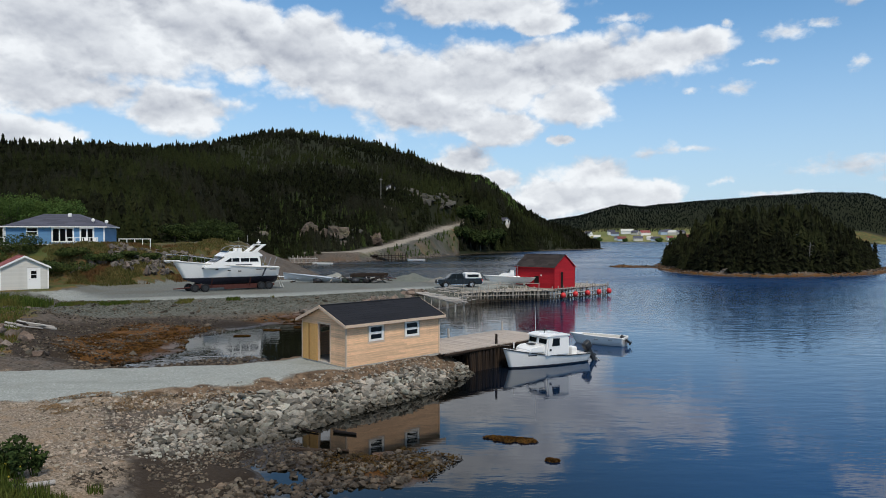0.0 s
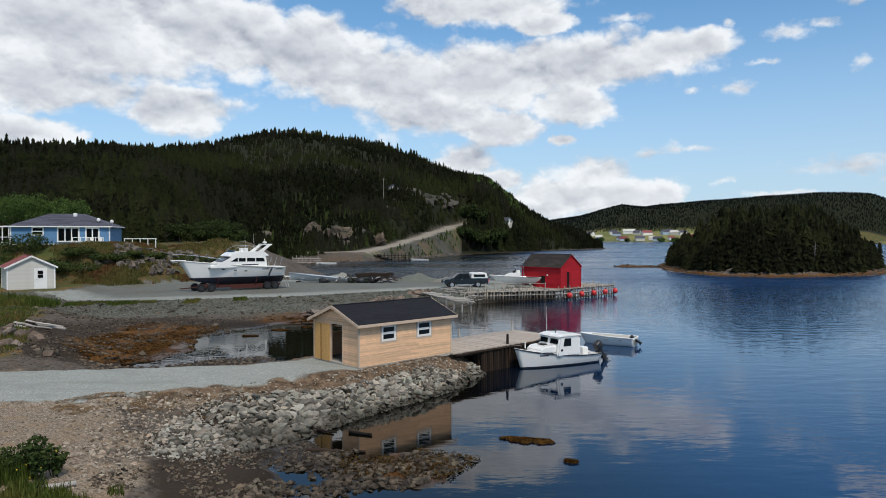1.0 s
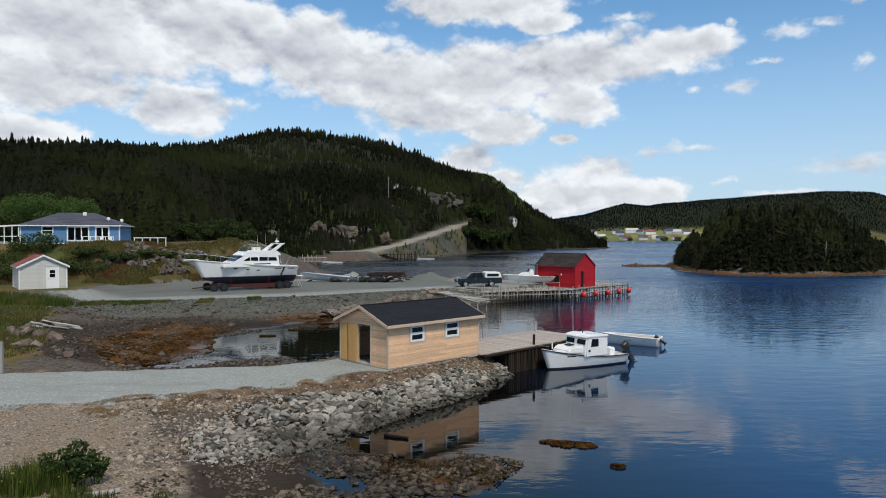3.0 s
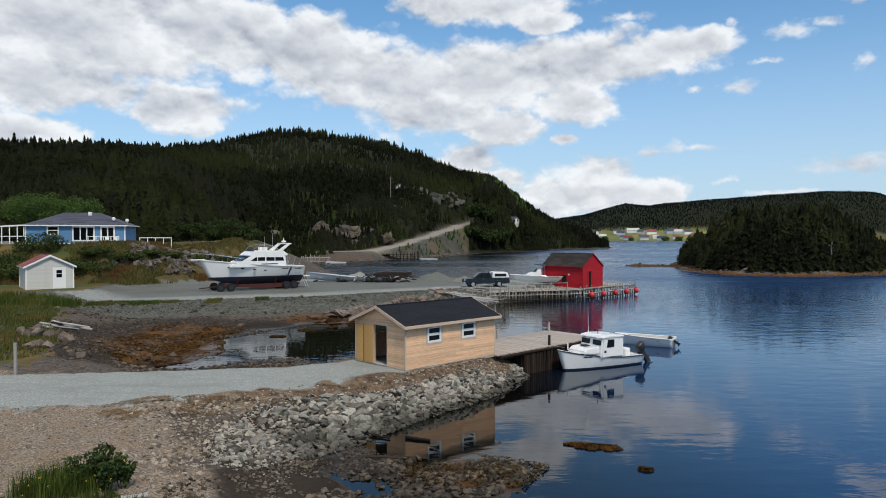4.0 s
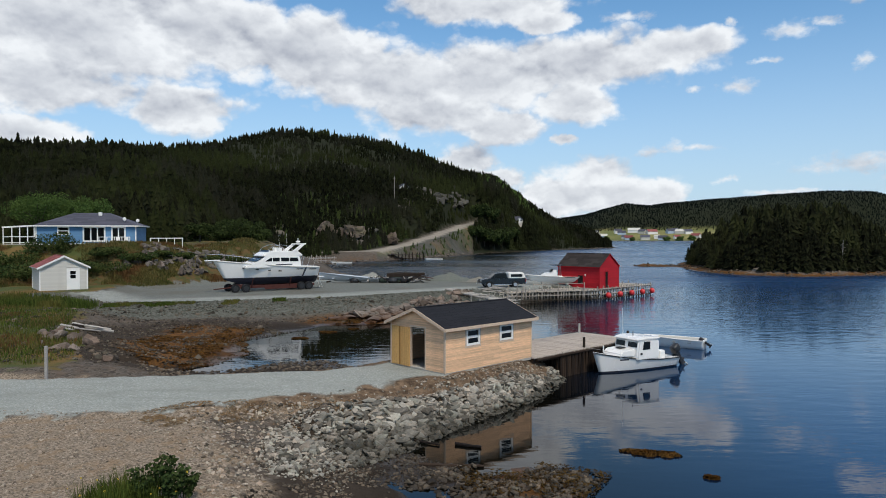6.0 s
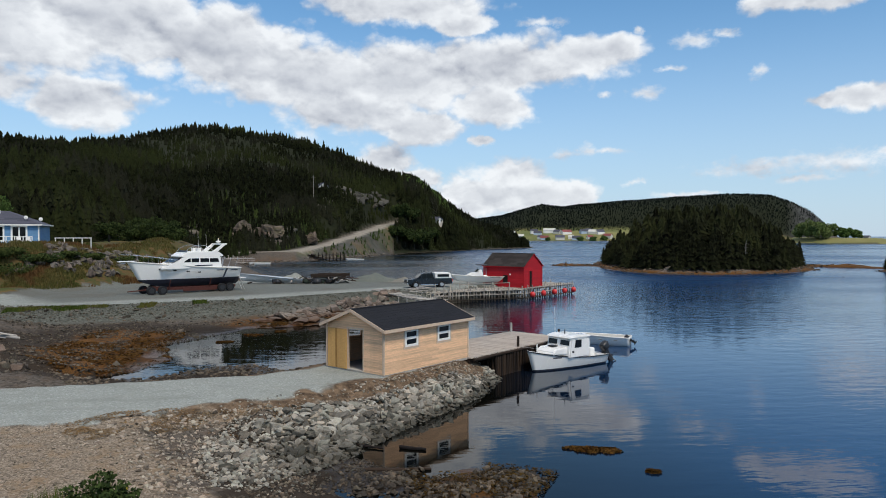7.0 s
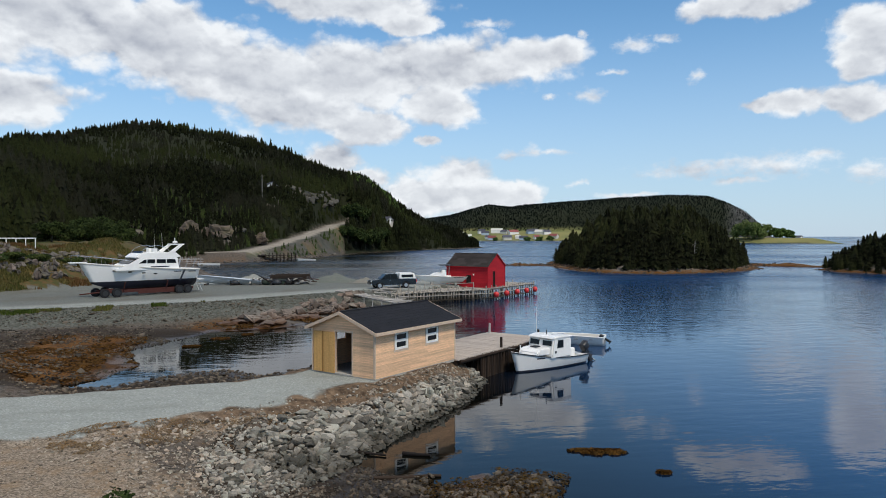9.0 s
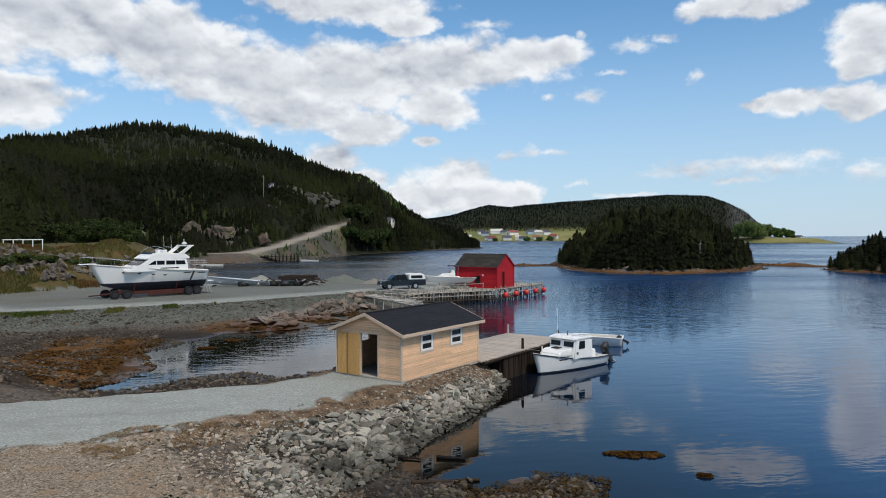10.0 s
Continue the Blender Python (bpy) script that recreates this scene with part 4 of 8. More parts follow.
# ---- new wooden shed on its pad ----
def build_shed():
    L, W, H, PK = 6.62, 4.05, 2.22, 2.98
    s = thing("wooden_shed", pose(-5.01, 35.59, 1.47, 0, 0, 44), "new pine clapboard shed with black shingle roof on gravel", "shed")
    lap = board_mesh("clapboard", 0.14, 0.027, PINE, 0.15)
    over, eave = 0.26, 0.30
    # walls as shells behind the boards
    w1, w2 = (1.42, 1.12, 2.52, 2.08), (3.95, 1.12, 5.10, 2.08)
    door = (1.42, 0.06, 2.50, 2.06)
    front = part("front_wall", box(0, 0.02, 0, L, 0.10, 0.0 + 1.12), PINE, s)
    bm = bmesh.new()
    for a, b in ((0, w1[0]), (w1[2], w2[0]), (w2[2], L)):
        box(a, 0.02, 1.12, b, 0.10, 2.08, 0, bm)
    box(0, 0.02, 2.08, L, 0.10, H, 0, bm)
    part("upper_wall", bm, PINE, front)
    clad(front, lap, "clapboard", L, lambda z: (0.0, L) if z < H - 0.04 else None, 0.12, (w1, w2))
    for w in (w1, w2):
        win = window_unit(s, w[0] + 0.06, w[1] + 0.06, w[2] - 0.06, w[3] - 0.05, 0.04, WHITE, rails=1, trim=0.11, rail=0.6)
        for a, b, c, d in ((w[0] - 0.03, w[1] - 0.05, w[2] + 0.03, w[1] + 0.055), (w[0] - 0.03, w[3] - 0.045, w[2] + 0.03, w[3] + 0.06), (w[0] - 0.03, w[1] + 0.055, w[0] + 0.055, w[3] - 0.045), (w[2] - 0.055, w[1] + 0.055, w[2] + 0.03, w[3] - 0.045)):
            part("casing", box(a, -0.035, b, c, 0.05, d, 0.004), PINE_TRIM, win)
    # gable wall with the doorway: its own frame runs from the far corner to the near one
    g = pose(0, W, 0, 0, 0, -90)

    def run(z):
        if z < H:
            return (0.0, W)
        k = (z - H) / (PK - H)
        return None if k > 0.93 else (W / 2 * k, W - W / 2 * k)
    dg = (W - door[2], door[1], W - door[0], door[3])
    bm = bmesh.new()
    box(0, 0.02, 0, dg[0], 0.10, H, 0, bm), box(dg[2], 0.02, 0, W, 0.10, H, 0, bm), box(dg[0], 0.02, dg[3], dg[2], 0.10, H, 0, bm)
    prism([(0, H), (W, H), (W / 2, PK)], 0.02, 0.10, bm)
    gable = part("gable_wall", bm, PINE, s, m=g)
    leaf = (0.12, 0.03, dg[0] - 0.02, 2.02)
    clad(gable, lap, "clapboard", W, run, 0.12, ((dg[0] - 0.08, 0, dg[2] + 0.08, dg[3] + 0.09),))
    for a, b, c, d in ((dg[0] - 0.08, 0, dg[0], dg[3] + 0.09), (dg[2], 0, dg[2] + 0.08, dg[3] + 0.09), (dg[0], dg[3], dg[2], dg[3] + 0.09)):
        part("door_casing", box(a, -0.03, b, c, 0.10, d, 0.004), PINE_TRIM, gable)
    part("threshold", box(dg[0], -0.05, -0.02, dg[2], 0.12, 0.05, 0.005), GREY_WOOD, gable)
    # the open plank door lies back against the gable
    d = part("door", box(leaf[0], -0.055, leaf[1], leaf[2], -0.04, leaf[3]), PINE_DOOR, s, "open vertical plank door", m=g)
    x, n = leaf[0], 9
    for i in range(n):
        wd = (leaf[2] - leaf[0]) / n
        part("plank", box(x + i * wd + 0.004, -0.085, leaf[1], x + (i + 1) * wd - 0.004, -0.055, leaf[3], 0.004), PINE_DOOR, d)
    # the door's dark seam, added as a thin brown strip
    part("cover_strip", box(leaf[0] + 0.60, -0.10, leaf[1], leaf[0] + 0.69, -0.086, leaf[3], 0.004), PINE_EDGE, d, "darker strip for the dark seam between the door's planks")
    # far gable and back wall, with the window that shows through the doorway
    bm = bmesh.new()
    box(0.1, W - 0.10, 0, 1.1, W - 0.02, H, 0, bm), box(2.3, W - 0.10, 0, L, W - 0.02, H, 0, bm), box(1.1, W - 0.10, 0, 2.3, W - 0.02, 1.35, 0, bm), box(1.1, W - 0.10, 2.0, 2.3, W - 0.02, H, 0, bm)
    back = part("back_wall", bm, PINE, s)
    clad(part("back_cladding", box(0, 0.03, 0, L, 0.035, 0.03), PINE, s, m=pose(L, W, 0, 0, 0, 180)), lap, "clapboard", L, lambda z: (0.0, L) if z < H - 0.04 else None, 0.12, ((L - 2.35, 1.3, L - 1.05, 2.05),))
    bm = box(0, 0.02, 0, W, 0.10, H)
    prism([(0, H), (W, H), (W / 2, PK)], 0.02, 0.10, bm)
    far = part("far_gable", bm, PINE, s, m=pose(L, 0, 0, 0, 0, 90))
    clad(far, lap, "clapboard", W, run, 0.12)
    part("floor_deck", box(0.1, 0.1, -0.04, L - 0.1, W - 0.1, 0.03), GREY_WOOD, s)
    for x, y in ((0, 0), (L, 0), (0, W), (L, W)):
        part("corner_board", box(x - 0.045, y - 0.045, 0, x + 0.045, y + 0.045, H, 0.006), PINE_TRIM, s)
    part("sill_beam", box(-0.01, -0.01, -0.14, L + 0.01, W + 0.01, 0.0, 0.01), GREY_WOOD, s)
    # roof: two decks with shingle courses, pine fascia and barge boards
    rise = (PK - H) / (W / 2)
    ze = H - eave * rise + 0.05
    zp = PK + 0.05
    strip = strip_mesh("shingle", SHINGLE, 0.007)
    for side, (y0, y1) in enumerate(((-eave, W / 2), (W + eave, W / 2))):
        bm = bmesh.new()
        q = [(-over, y0, ze), (L + over, y0, ze), (L + over, y1, zp), (-over, y1, zp)]
        lo, hi = [bm.verts.new(p) for p in q], [bm.verts.new((p[0], p[1], p[2] + 0.05)) for p in q]
        bm.faces.new(lo), bm.faces.new(hi)
        for i in range(4):
            bm.faces.new((lo[i], lo[(i + 1) % 4], hi[(i + 1) % 4], hi[i]))
        roof = part("roof", bm, SHINGLE, s)
        a, b, c = ((-over, y0, ze + 0.05), (L + over, y0, ze + 0.05), (-over, y1, zp + 0.05)) if side == 0 else ((L + over, y0, ze + 0.05), (-over, y0, ze + 0.05), (L + over, y1, zp + 0.05))
        rows_of_shingles(roof, "shingle", strip, L + 2 * over, math.hypot(y1 - y0, zp - ze), slope_frame(a, b, c), 0.26, 0.92)
        ys = y0 - 0.03 if side == 0 else y0 + 0.03
        part("fascia", box(-over, min(ys, y0), ze - 0.10, L + over, max(ys, y0), ze + 0.055, 0.004), PINE_TRIM, s)
        for x in (-over - 0.03, L + over):
            bm = bmesh.new()
            pr = [(y0, ze - 0.10), (y0, ze + 0.06), (y1, zp + 0.06), (y1, zp - 0.10)]
            va, vb = [bm.verts.new((x, y, z)) for y, z in pr], [bm.verts.new((x + 0.03, y, z)) for y, z in pr]
            bm.faces.new(va), bm.faces.new(list(reversed(vb)))
            for i in range(4):
                bm.faces.new((va[i], va[(i + 1) % 4], vb[(i + 1) % 4], vb[i]))
            part("barge_board", bm, PINE_TRIM, s)
    part("ridge_cap", prism([(-over, zp + 0.035), (-over, zp + 0.075), (L + over, zp + 0.075), (L + over, zp + 0.035)], W / 2 - 0.09, W / 2 + 0.09), SHINGLE, s)
    return s


build_shed()


# ---- wharf beside it ----
def build_wharf():
    LX, WY = 10.4, 4.1
    s = thing("wharf", pose(-0.16, 40.06, 0, 0, 0, 44), "grey plank wharf on a dark pole-faced crib", "wharf")
    plank = bpy.data.meshes.new("deck_plank")
    bm = box(0, -0.12, 1.38, 0.146, WY + 0.1, 1.45, 0.005)
    bm.to_mesh(plank)
    bm.free()
    plank.materials.append(DECK_WOOD)
    for i in range(int(LX / 0.15)):
        piece("deck_plank", plank, s, pose(i * 0.15, random.uniform(-0.05, 0.05), random.uniform(-0.006, 0.006)))
    for y in (0.15, WY / 2, WY - 0.15):
        part("stringer", box(0.0, y - 0.12, 1.12, LX, y + 0.12, 1.378, 0.01), DARK_WOOD, s)
    pole = bpy.data.meshes.new("facing_pole")
    bm = bar((0, 0, -1.0), (0, 0, 1.30), 0.085, 0.07, 8)
    bm.to_mesh(pole)
    bm.free()
    pole.materials.append(DARK_WOOD)
    n = 0
    for a, b in (((2.5, -0.06), (LX, -0.06)), ((LX, 0), (LX, WY)), ((LX, WY + 0.06), (2.5, WY + 0.06)), ((2.5, WY), (2.5, 0))):
        k = int(math.hypot(b[0] - a[0], b[1] - a[1]) / 0.175)
        for i in range(k):
            f = i / k
            piece("facing_pole", pole, s, pose(a[0] + (b[0] - a[0]) * f, a[1] + (b[1] - a[1]) * f, random.uniform(-0.06, 0.04), random.uniform(-2, 2), random.uniform(-2, 2), random.uniform(0, 360)))
    part("crib_core", box(2.62, 0.08, -1.5, LX - 0.12, WY - 0.08, 1.1), DARK_WOOD, s)
    part("cap_log", bar((0.2, -0.12, 1.31), (LX + 0.1, -0.12, 1.31), 0.09, 0.08, 10), DARK_WOOD, s)
    for x, y, h, lean, m in ((5.0, 0.1, 0.62, 1, DARK_WOOD), (4.6, 3.95, 0.62, -6, GREY_WOOD), (9.9, 3.9, 0.66, 2, GREY_WOOD), (10.15, 0.25, 0.5, 0, DARK_WOOD)):
        part("bollard", bar((x, y, 1.2), (x + lean * 0.012, y, 1.45 + h), 0.09, 0.075, 10), m, s)
    return s


build_wharf()


# ---- boats ----
def hull(L, beam, keel, sheer, v0, v1, rake=0.5, fine=2.0, full=0.5, tuck=0.9, ns=22, nj=7, shell=0.0, split=None):
    """Part of a boat's skin between two levels of its girth, bow at x = 0. keel(t), sheer(t): heights along it."""
    bm = bmesh.new()
    rows = []
    for side in (1, -1):
        rows.append([])
        for i in range(ns + 1):
            t = i / ns
            hb = beam / 2 * (1 - (1 - t) ** fine) ** 0.75 * (1 - (1 - tuck) * max(0, t - 0.5) / 0.5) - shell
            cut = min(0.96, max(0.02, (split - keel(t)) / (sheer(t) - keel(t)))) if split is not None else None
            va, vb = (v0 if v0 != "split" else cut), (v1 if v1 != "split" else cut)
            col = []
            for j in range(nj + 1):
                v = va + (vb - va) * j / nj
                col.append(bm.verts.new((t * L - rake * v * (1 - t) ** 2 + shell * (1 - t), side * max(hb, 0.004) * max(v, 0.02) ** full, keel(t) + (sheer(t) - keel(t)) * v)))
            rows[-1].append(col)
        for i in range(ns):
            for j in range(nj):
                q = (rows[-1][i][j], rows[-1][i + 1][j], rows[-1][i + 1][j + 1], rows[-1][i][j + 1])
                bm.faces.new(q if side > 0 else tuple(reversed(q)))
    for j in range(nj):
        bm.faces.new((rows[0][ns][j], rows[1][ns][j], rows[1][ns][j + 1], rows[0][ns][j + 1]))
    bmesh.ops.remove_doubles(bm, verts=bm.verts, dist=0.012)
    return bm


def deck_face(L, beam, height, t0, t1, rake=0.5, fine=2.0, tuck=0.9, inset=0.03, ns=18, thick=0.03):
    bm = bmesh.new()
    up, lo = [], []
    for i in range(ns + 1):
        t = t0 + (t1 - t0) * i / ns
        hb = max(0.01, beam / 2 * (1 - (1 - t) ** fine) ** 0.75 * (1 - (1 - tuck) * max(0, t - 0.5) / 0.5) - inset)
        x = t * L - rake * (1 - t) ** 2
        up.append((bm.verts.new((x, hb, height(t))), bm.verts.new((x, 0, height(t) + 0.03)), bm.verts.new((x, -hb, height(t)))))
    for a, b in zip(up, up[1:]):
        bm.faces.new((a[0], b[0], b[1], a[1]))
        bm.faces.new((a[1], b[1], b[2], a[2]))
    geom = bmesh.ops.extrude_face_region(bm, geom=bm.faces[:])
    bmesh.ops.translate(bm, verts=[v for v in geom["geom"] if isinstance(v, bmesh.types.BMVert)], vec=(0, 0, -thick))
    return bm


def rail_line(L, beam, height, t0, t1, r, rake=0.5, fine=2.0, tuck=0.9, out=0.01, ns=20):
    """A rubbing strake along both sheers."""
    bm = bmesh.new()
    for side in (1, -1):
        last = None
        for i in range(ns + 1):
            t = t0 + (t1 - t0) * i / ns
            hb = max(0.0, beam / 2 * (1 - (1 - t) ** fine) ** 0.75 * (1 - (1 - tuck) * max(0, t - 0.5) / 0.5) + out)
            p = Vector((t * L - rake * (1 - t) ** 2, side * hb, height(t)))
            if last is not None and (p - last).length > 1e-4:
                bar(last, p, r, r, 6, bm)
            last = p
    return bm


def outboard(parent, x, y, z, s=1.0, cowl=BLACK, tilt=0):
    m = pose(x, y, z, 0, tilt, 0) @ Matrix.Diagonal((s, s, s, 1))
    bm = box(-0.16, -0.17, 0.28, 0.32, 0.17, 0.72, 0.10)
    motor = part("outboard_motor", bm, cowl, parent, "black outboard motor", m, True)
    part("motor_leg", box(-0.02, -0.07, -0.5, 0.20, 0.07, 0.32, 0.03), BLACK, motor)
    part("skeg_plate", box(-0.06, -0.10, -0.30, 0.34, 0.10, -0.26, 0.01), BLACK, motor)
    part("gear_case", bar((-0.12, 0, -0.55), (0.30, 0, -0.55), 0.07, 0.05, 10), BLACK, motor)
    bm = bmesh.new()
    for a in range(3):
        box(0.28, -0.03, 0.03, 0.31, 0.03, 0.18, 0.005, bm)
        bmesh.ops.rotate(bm, verts=bm.verts, cent=(0.3, 0, 0), matrix=Matrix.Rotation(radians(120), 3, "X"))
    part("propeller", bm, STEEL, motor, m=pose(0, 0, -0.55))
    part("clamp_bracket", box(-0.20, -0.12, -0.05, -0.02, 0.12, 0.28, 0.015), BLACK, motor)
    return motor


def build_cabin_boat():
    L, B = 6.25, 2.35
    s = thing("cabin_boat", pose(4.15, 42.95, 0, 0, 0, 32) @ Matrix.Diagonal((0.94, 1, 1, 1)), "small white cabin motorboat moored beside the wharf", "boat")
    kl = lambda t: -0.35 + 0.25 * max(0, 1 - t * 5)
    sh = lambda t: 0.62 + 0.68 * (1 - t) ** 2.2 - 0.03 * math.sin(t * 3.14)
    UP = pose(0, 0, 0.20)
    part("bottom", hull(L, B, kl, sh, 0.0, "split", 0.55, 2.0, 0.3, split=0.10), NAVY, s, "dark antifouled bottom", smooth_shade=True)
    skin = part("hull", hull(L, B, kl, sh, "split", 1.0, 0.55, 2.0, 0.3, split=0.10), GEL, s, smooth_shade=True)
    part("rubbing_strake", rail_line(L, B, lambda t: sh(t) - 0.02, 0.0, 1.0, 0.035, 0.55), BLACK, skin)
    part("inner_skin", hull(L, B, kl, sh, 0.55, 1.0, 0.55, 2.0, 0.3, shell=0.07), GEL, skin, smooth_shade=True)
    part("foredeck", deck_face(L, B, lambda t: sh(t) + 0.005, 0.0, 0.42, 0.55), GEL, s)
    part("cockpit_sole", deck_face(L, B, lambda t: 0.28, 0.36, 0.98, 0.55, inset=0.26), GEL, s)
    # low trunk forward of the wheelhouse
    part("trunk_cabin", prism([(1.05, 0.92), (1.35, 1.14), (2.5, 1.18), (2.5, 0.70), (1.05, 0.74)], -0.74, 0.74, bevel=0.07), GEL, s, m=UP)
    part("fore_hatch", box(1.60, -0.25, 1.18, 2.05, 0.25, 1.235, 0.02), BLACK, s, m=UP)
    # wheelhouse
    house = bmesh.new()
    prism([(2.30, 0.72), (2.48, 1.70), (4.35, 1.66), (4.35, 0.45), (2.30, 0.45)], -0.99, 0.99, house, bevel=0.09)
    hs = part("wheelhouse", house, GEL, s, m=UP)
    part("roof", prism([(2.32, 1.66), (2.40, 1.76), (3.0, 1.85), (4.40, 1.77), (4.42, 1.66)], -1.01, 1.01, bevel=0.05), GEL, hs)
    for side in (-1, 1):
        for x0, x1, z0, z1 in ((2.84, 3.40, 1.14, 1.55),):
            bm = prism([(x0 - 0.03, z0), (x0 + 0.06, z1), (x1, z1 - 0.02), (x1, z0)], side * 0.995, side * 1.015, bevel=0.008)
            pane = part("side_window", bm, GLASS, hs)
            part("window_rim", prism([(x0 - 0.08, z0 - 0.045), (x0 + 0.03, z1 + 0.045), (x1 + 0.045, z1 + 0.025), (x1 + 0.045, z0 - 0.045)], side * 0.985, side * 0.998), BLACK, pane)
        part("vent", box(2.55, side * 0.99, 0.80, 2.72, side * 1.015, 0.94, 0.01), BLACK, hs)
    for y0, y1 in ((-0.84, -0.14), (0.14, 0.84)):
        bm = bmesh.new()
        q = [(2.405, 1.25), (2.462, 1.55)]
        v = [bm.verts.new(p) for p in ((q[0][0] - 0.035, y0, q[0][1]), (q[0][0] - 0.035, y1, q[0][1]), (q[1][0] - 0.035, y1, q[1][1]), (q[1][0] - 0.035, y0, q[1][1]))]
        bm.faces.new(v)
        g = bmesh.ops.extrude_face_region(bm, geom=bm.faces[:])
        bmesh.ops.translate(bm, verts=[e for e in g["geom"] if isinstance(e, bmesh.types.BMVert)], vec=(0.03, 0, 0))
        part("windscreen", bm, GLASS, hs)
    part("antenna", bar((2.75, 0.6, 1.8), (2.70, 0.6, 3.5), 0.014, 0.007, 6), WHITE, s, m=UP)
    part("mast_light", bar((3.0, 0, 1.82), (3.0, 0, 2.12), 0.03, 0.03, 8), BLACK, s, m=UP)
    part("engine_box", box(5.25, -0.30, 0.28, 5.75, 0.30, 0.98, 0.12), GEL, s)
    part("stern_bench", box(5.95, -0.85, 0.28, 6.30, 0.85, 0.58, 0.03), GEL, s)
    part("bow_bitt", bar((0.35, 0, 1.25), (0.35, 0, 1.62), 0.04, 0.04, 8), WHITE, s)
    for y in (-0.45, 0.45):
        part("grab_rail", bar((2.9, y, 1.87), (4.2, y, 1.82), 0.016, 0.016, 6), CHROME, s, m=UP)
    bm = bar((0.1, 0.0, 1.4), (-0.5, 1.3, 1.45), 0.012, 0.012, 5)
    part("mooring_rope", bm, GREY_WOOD, s)
    part("registration_marks", box(0.92, -0.81, 0.72, 1.55, -0.80, 0.80), NAVY, s, m=pose(0, -0.02, 0.12, 0, 0, -14))
    outboard(s, L + 0.32, -0.62, 0.48, 1.25, BLACK, tilt=-34)
    return s


build_cabin_boat()


def build_skiff():
    L, B = 3.9, 1.7
    s = thing("open_skiff", pose(10.35, 53.75, 0.06, 0, 0, -31), "white open skiff with a black outboard on calm water", "boat")
    kl = lambda t: -0.16 + 0.12 * max(0, 1 - t * 4)
    sh = lambda t: 0.60 + 0.08 * (1 - t) ** 2
    part("hull", hull(L, B, kl, sh, 0, 1, 0.45, 2.0, 0.28), GEL, s, smooth_shade=True)
    part("inner_skin", hull(L, B, kl, sh, 0.3, 1, 0.45, 2.0, 0.28, shell=0.05), GREYWHITE, s, smooth_shade=True)
    part("gunwale", rail_line(L, B, lambda t: sh(t), 0, 1, 0.035, 0.45), WHITE, s)
    part("sole", deck_face(L, B, lambda t: 0.10, 0.10, 0.98, 0.45, inset=0.26), GREYWHITE, s)
    part("foredeck", deck_face(L, B, lambda t: sh(t) + 0.01, 0, 0.22, 0.45), GEL, s)
    for x in (1.7, 2.8):
        part("thwart", box(x, -0.72, 0.36, x + 0.28, 0.72, 0.41, 0.01), GREY_WOOD, s)
    part("fuel_tank", box(3.2, -0.5, 0.11, 3.6, -0.15, 0.42, 0.03), BUOY, s)
    part("transom_cap", box(L - 0.06, -0.7, 0.46, L + 0.02, 0.7, 0.61, 0.015), WHITE, s)
    outboard(s, L + 0.02, 0.0, 0.34, 0.72, BLACK, tilt=-58)
    return s


build_skiff()

# ---- red store on its stage ----
def simple_building(s, L, W, H, PK, wall, trim, roof_mat, board, course, over=0.2, eave=0.25, openings=(), gable_openings=(), shingle_w=1.0, roof_course=0.32):
    """A gabled house: long wall along x facing -y, the near gable faces +x at x = L; lapped boards, roof courses, trim."""
    rise = (PK - H) / (W / 2)

    def run(z):
        if z < H:
            return (0.0, W)
        k = (z - H) / (PK - H)
        return None if k > 0.93 else (W / 2 * k, W - W / 2 * k)
    lap = board_mesh("siding_board", course, 0.02, board)
    for m, length, gab, ops in ((Matrix(), L, False, openings), (pose(L, 0, 0, 0, 0, 90), W, True, gable_openings), (pose(L, W, 0, 0, 0, 180), L, False, ()), (pose(0, W, 0, 0, 0, -90), W, True, ())):
        bm = box(0, 0.02, 0, length, 0.12, H)
        if gab:
            prism([(0, H), (length, H), (length / 2, PK)], 0.02, 0.12, bm)
        wallob = part("wall", bm, wall, s, m=m)
        clad(wallob, lap, "siding_board", length, run if gab else (lambda z: (0.0, L) if z < H - 0.03 else None), course, ops)
    for x, y in ((0, 0), (L, 0), (0, W), (L, W)):
        part("corner_board", box(x - 0.06, y - 0.06, 0, x + 0.06, y + 0.06, H, 0.006), trim, s)
    ze, zp = H - eave * rise + 0.04, PK + 0.04
    strip = strip_mesh("roof_strip", roof_mat)
    for side, (y0, y1) in enumerate(((-eave, W / 2), (W + eave, W / 2))):
        bm = bmesh.new()
        q = [(-over, y0, ze), (L + over, y0, ze), (L + over, y1, zp), (-over, y1, zp)]
        lo, hi = [bm.verts.new(p) for p in q], [bm.verts.new((p[0], p[1], p[2] + 0.07)) for p in q]
        bm.faces.new(lo), bm.faces.new(hi)
        for i in range(4):
            bm.faces.new((lo[i], lo[(i + 1) % 4], hi[(i + 1) % 4], hi[i]))
        roof = part("roof", bm, trim, s)
        a, b, c = ((-over, y0, ze + 0.07), (L + over, y0, ze + 0.07), (-over, y1, zp + 0.07)) if side == 0 else ((L + over, y0, ze + 0.07), (-over, y0, ze + 0.07), (L + over, y1, zp + 0.07))
        rows_of_shingles(roof, "roof_strip", strip, L + 2 * over, math.hypot(y1 - y0, zp - ze), slope_frame(a, b, c), roof_course, shingle_w)
    part("ridge_cap", box(-over, W / 2 - 0.1, zp + 0.04, L + over, W / 2 + 0.1, zp + 0.095, 0.01), roof_mat, s)
    return run


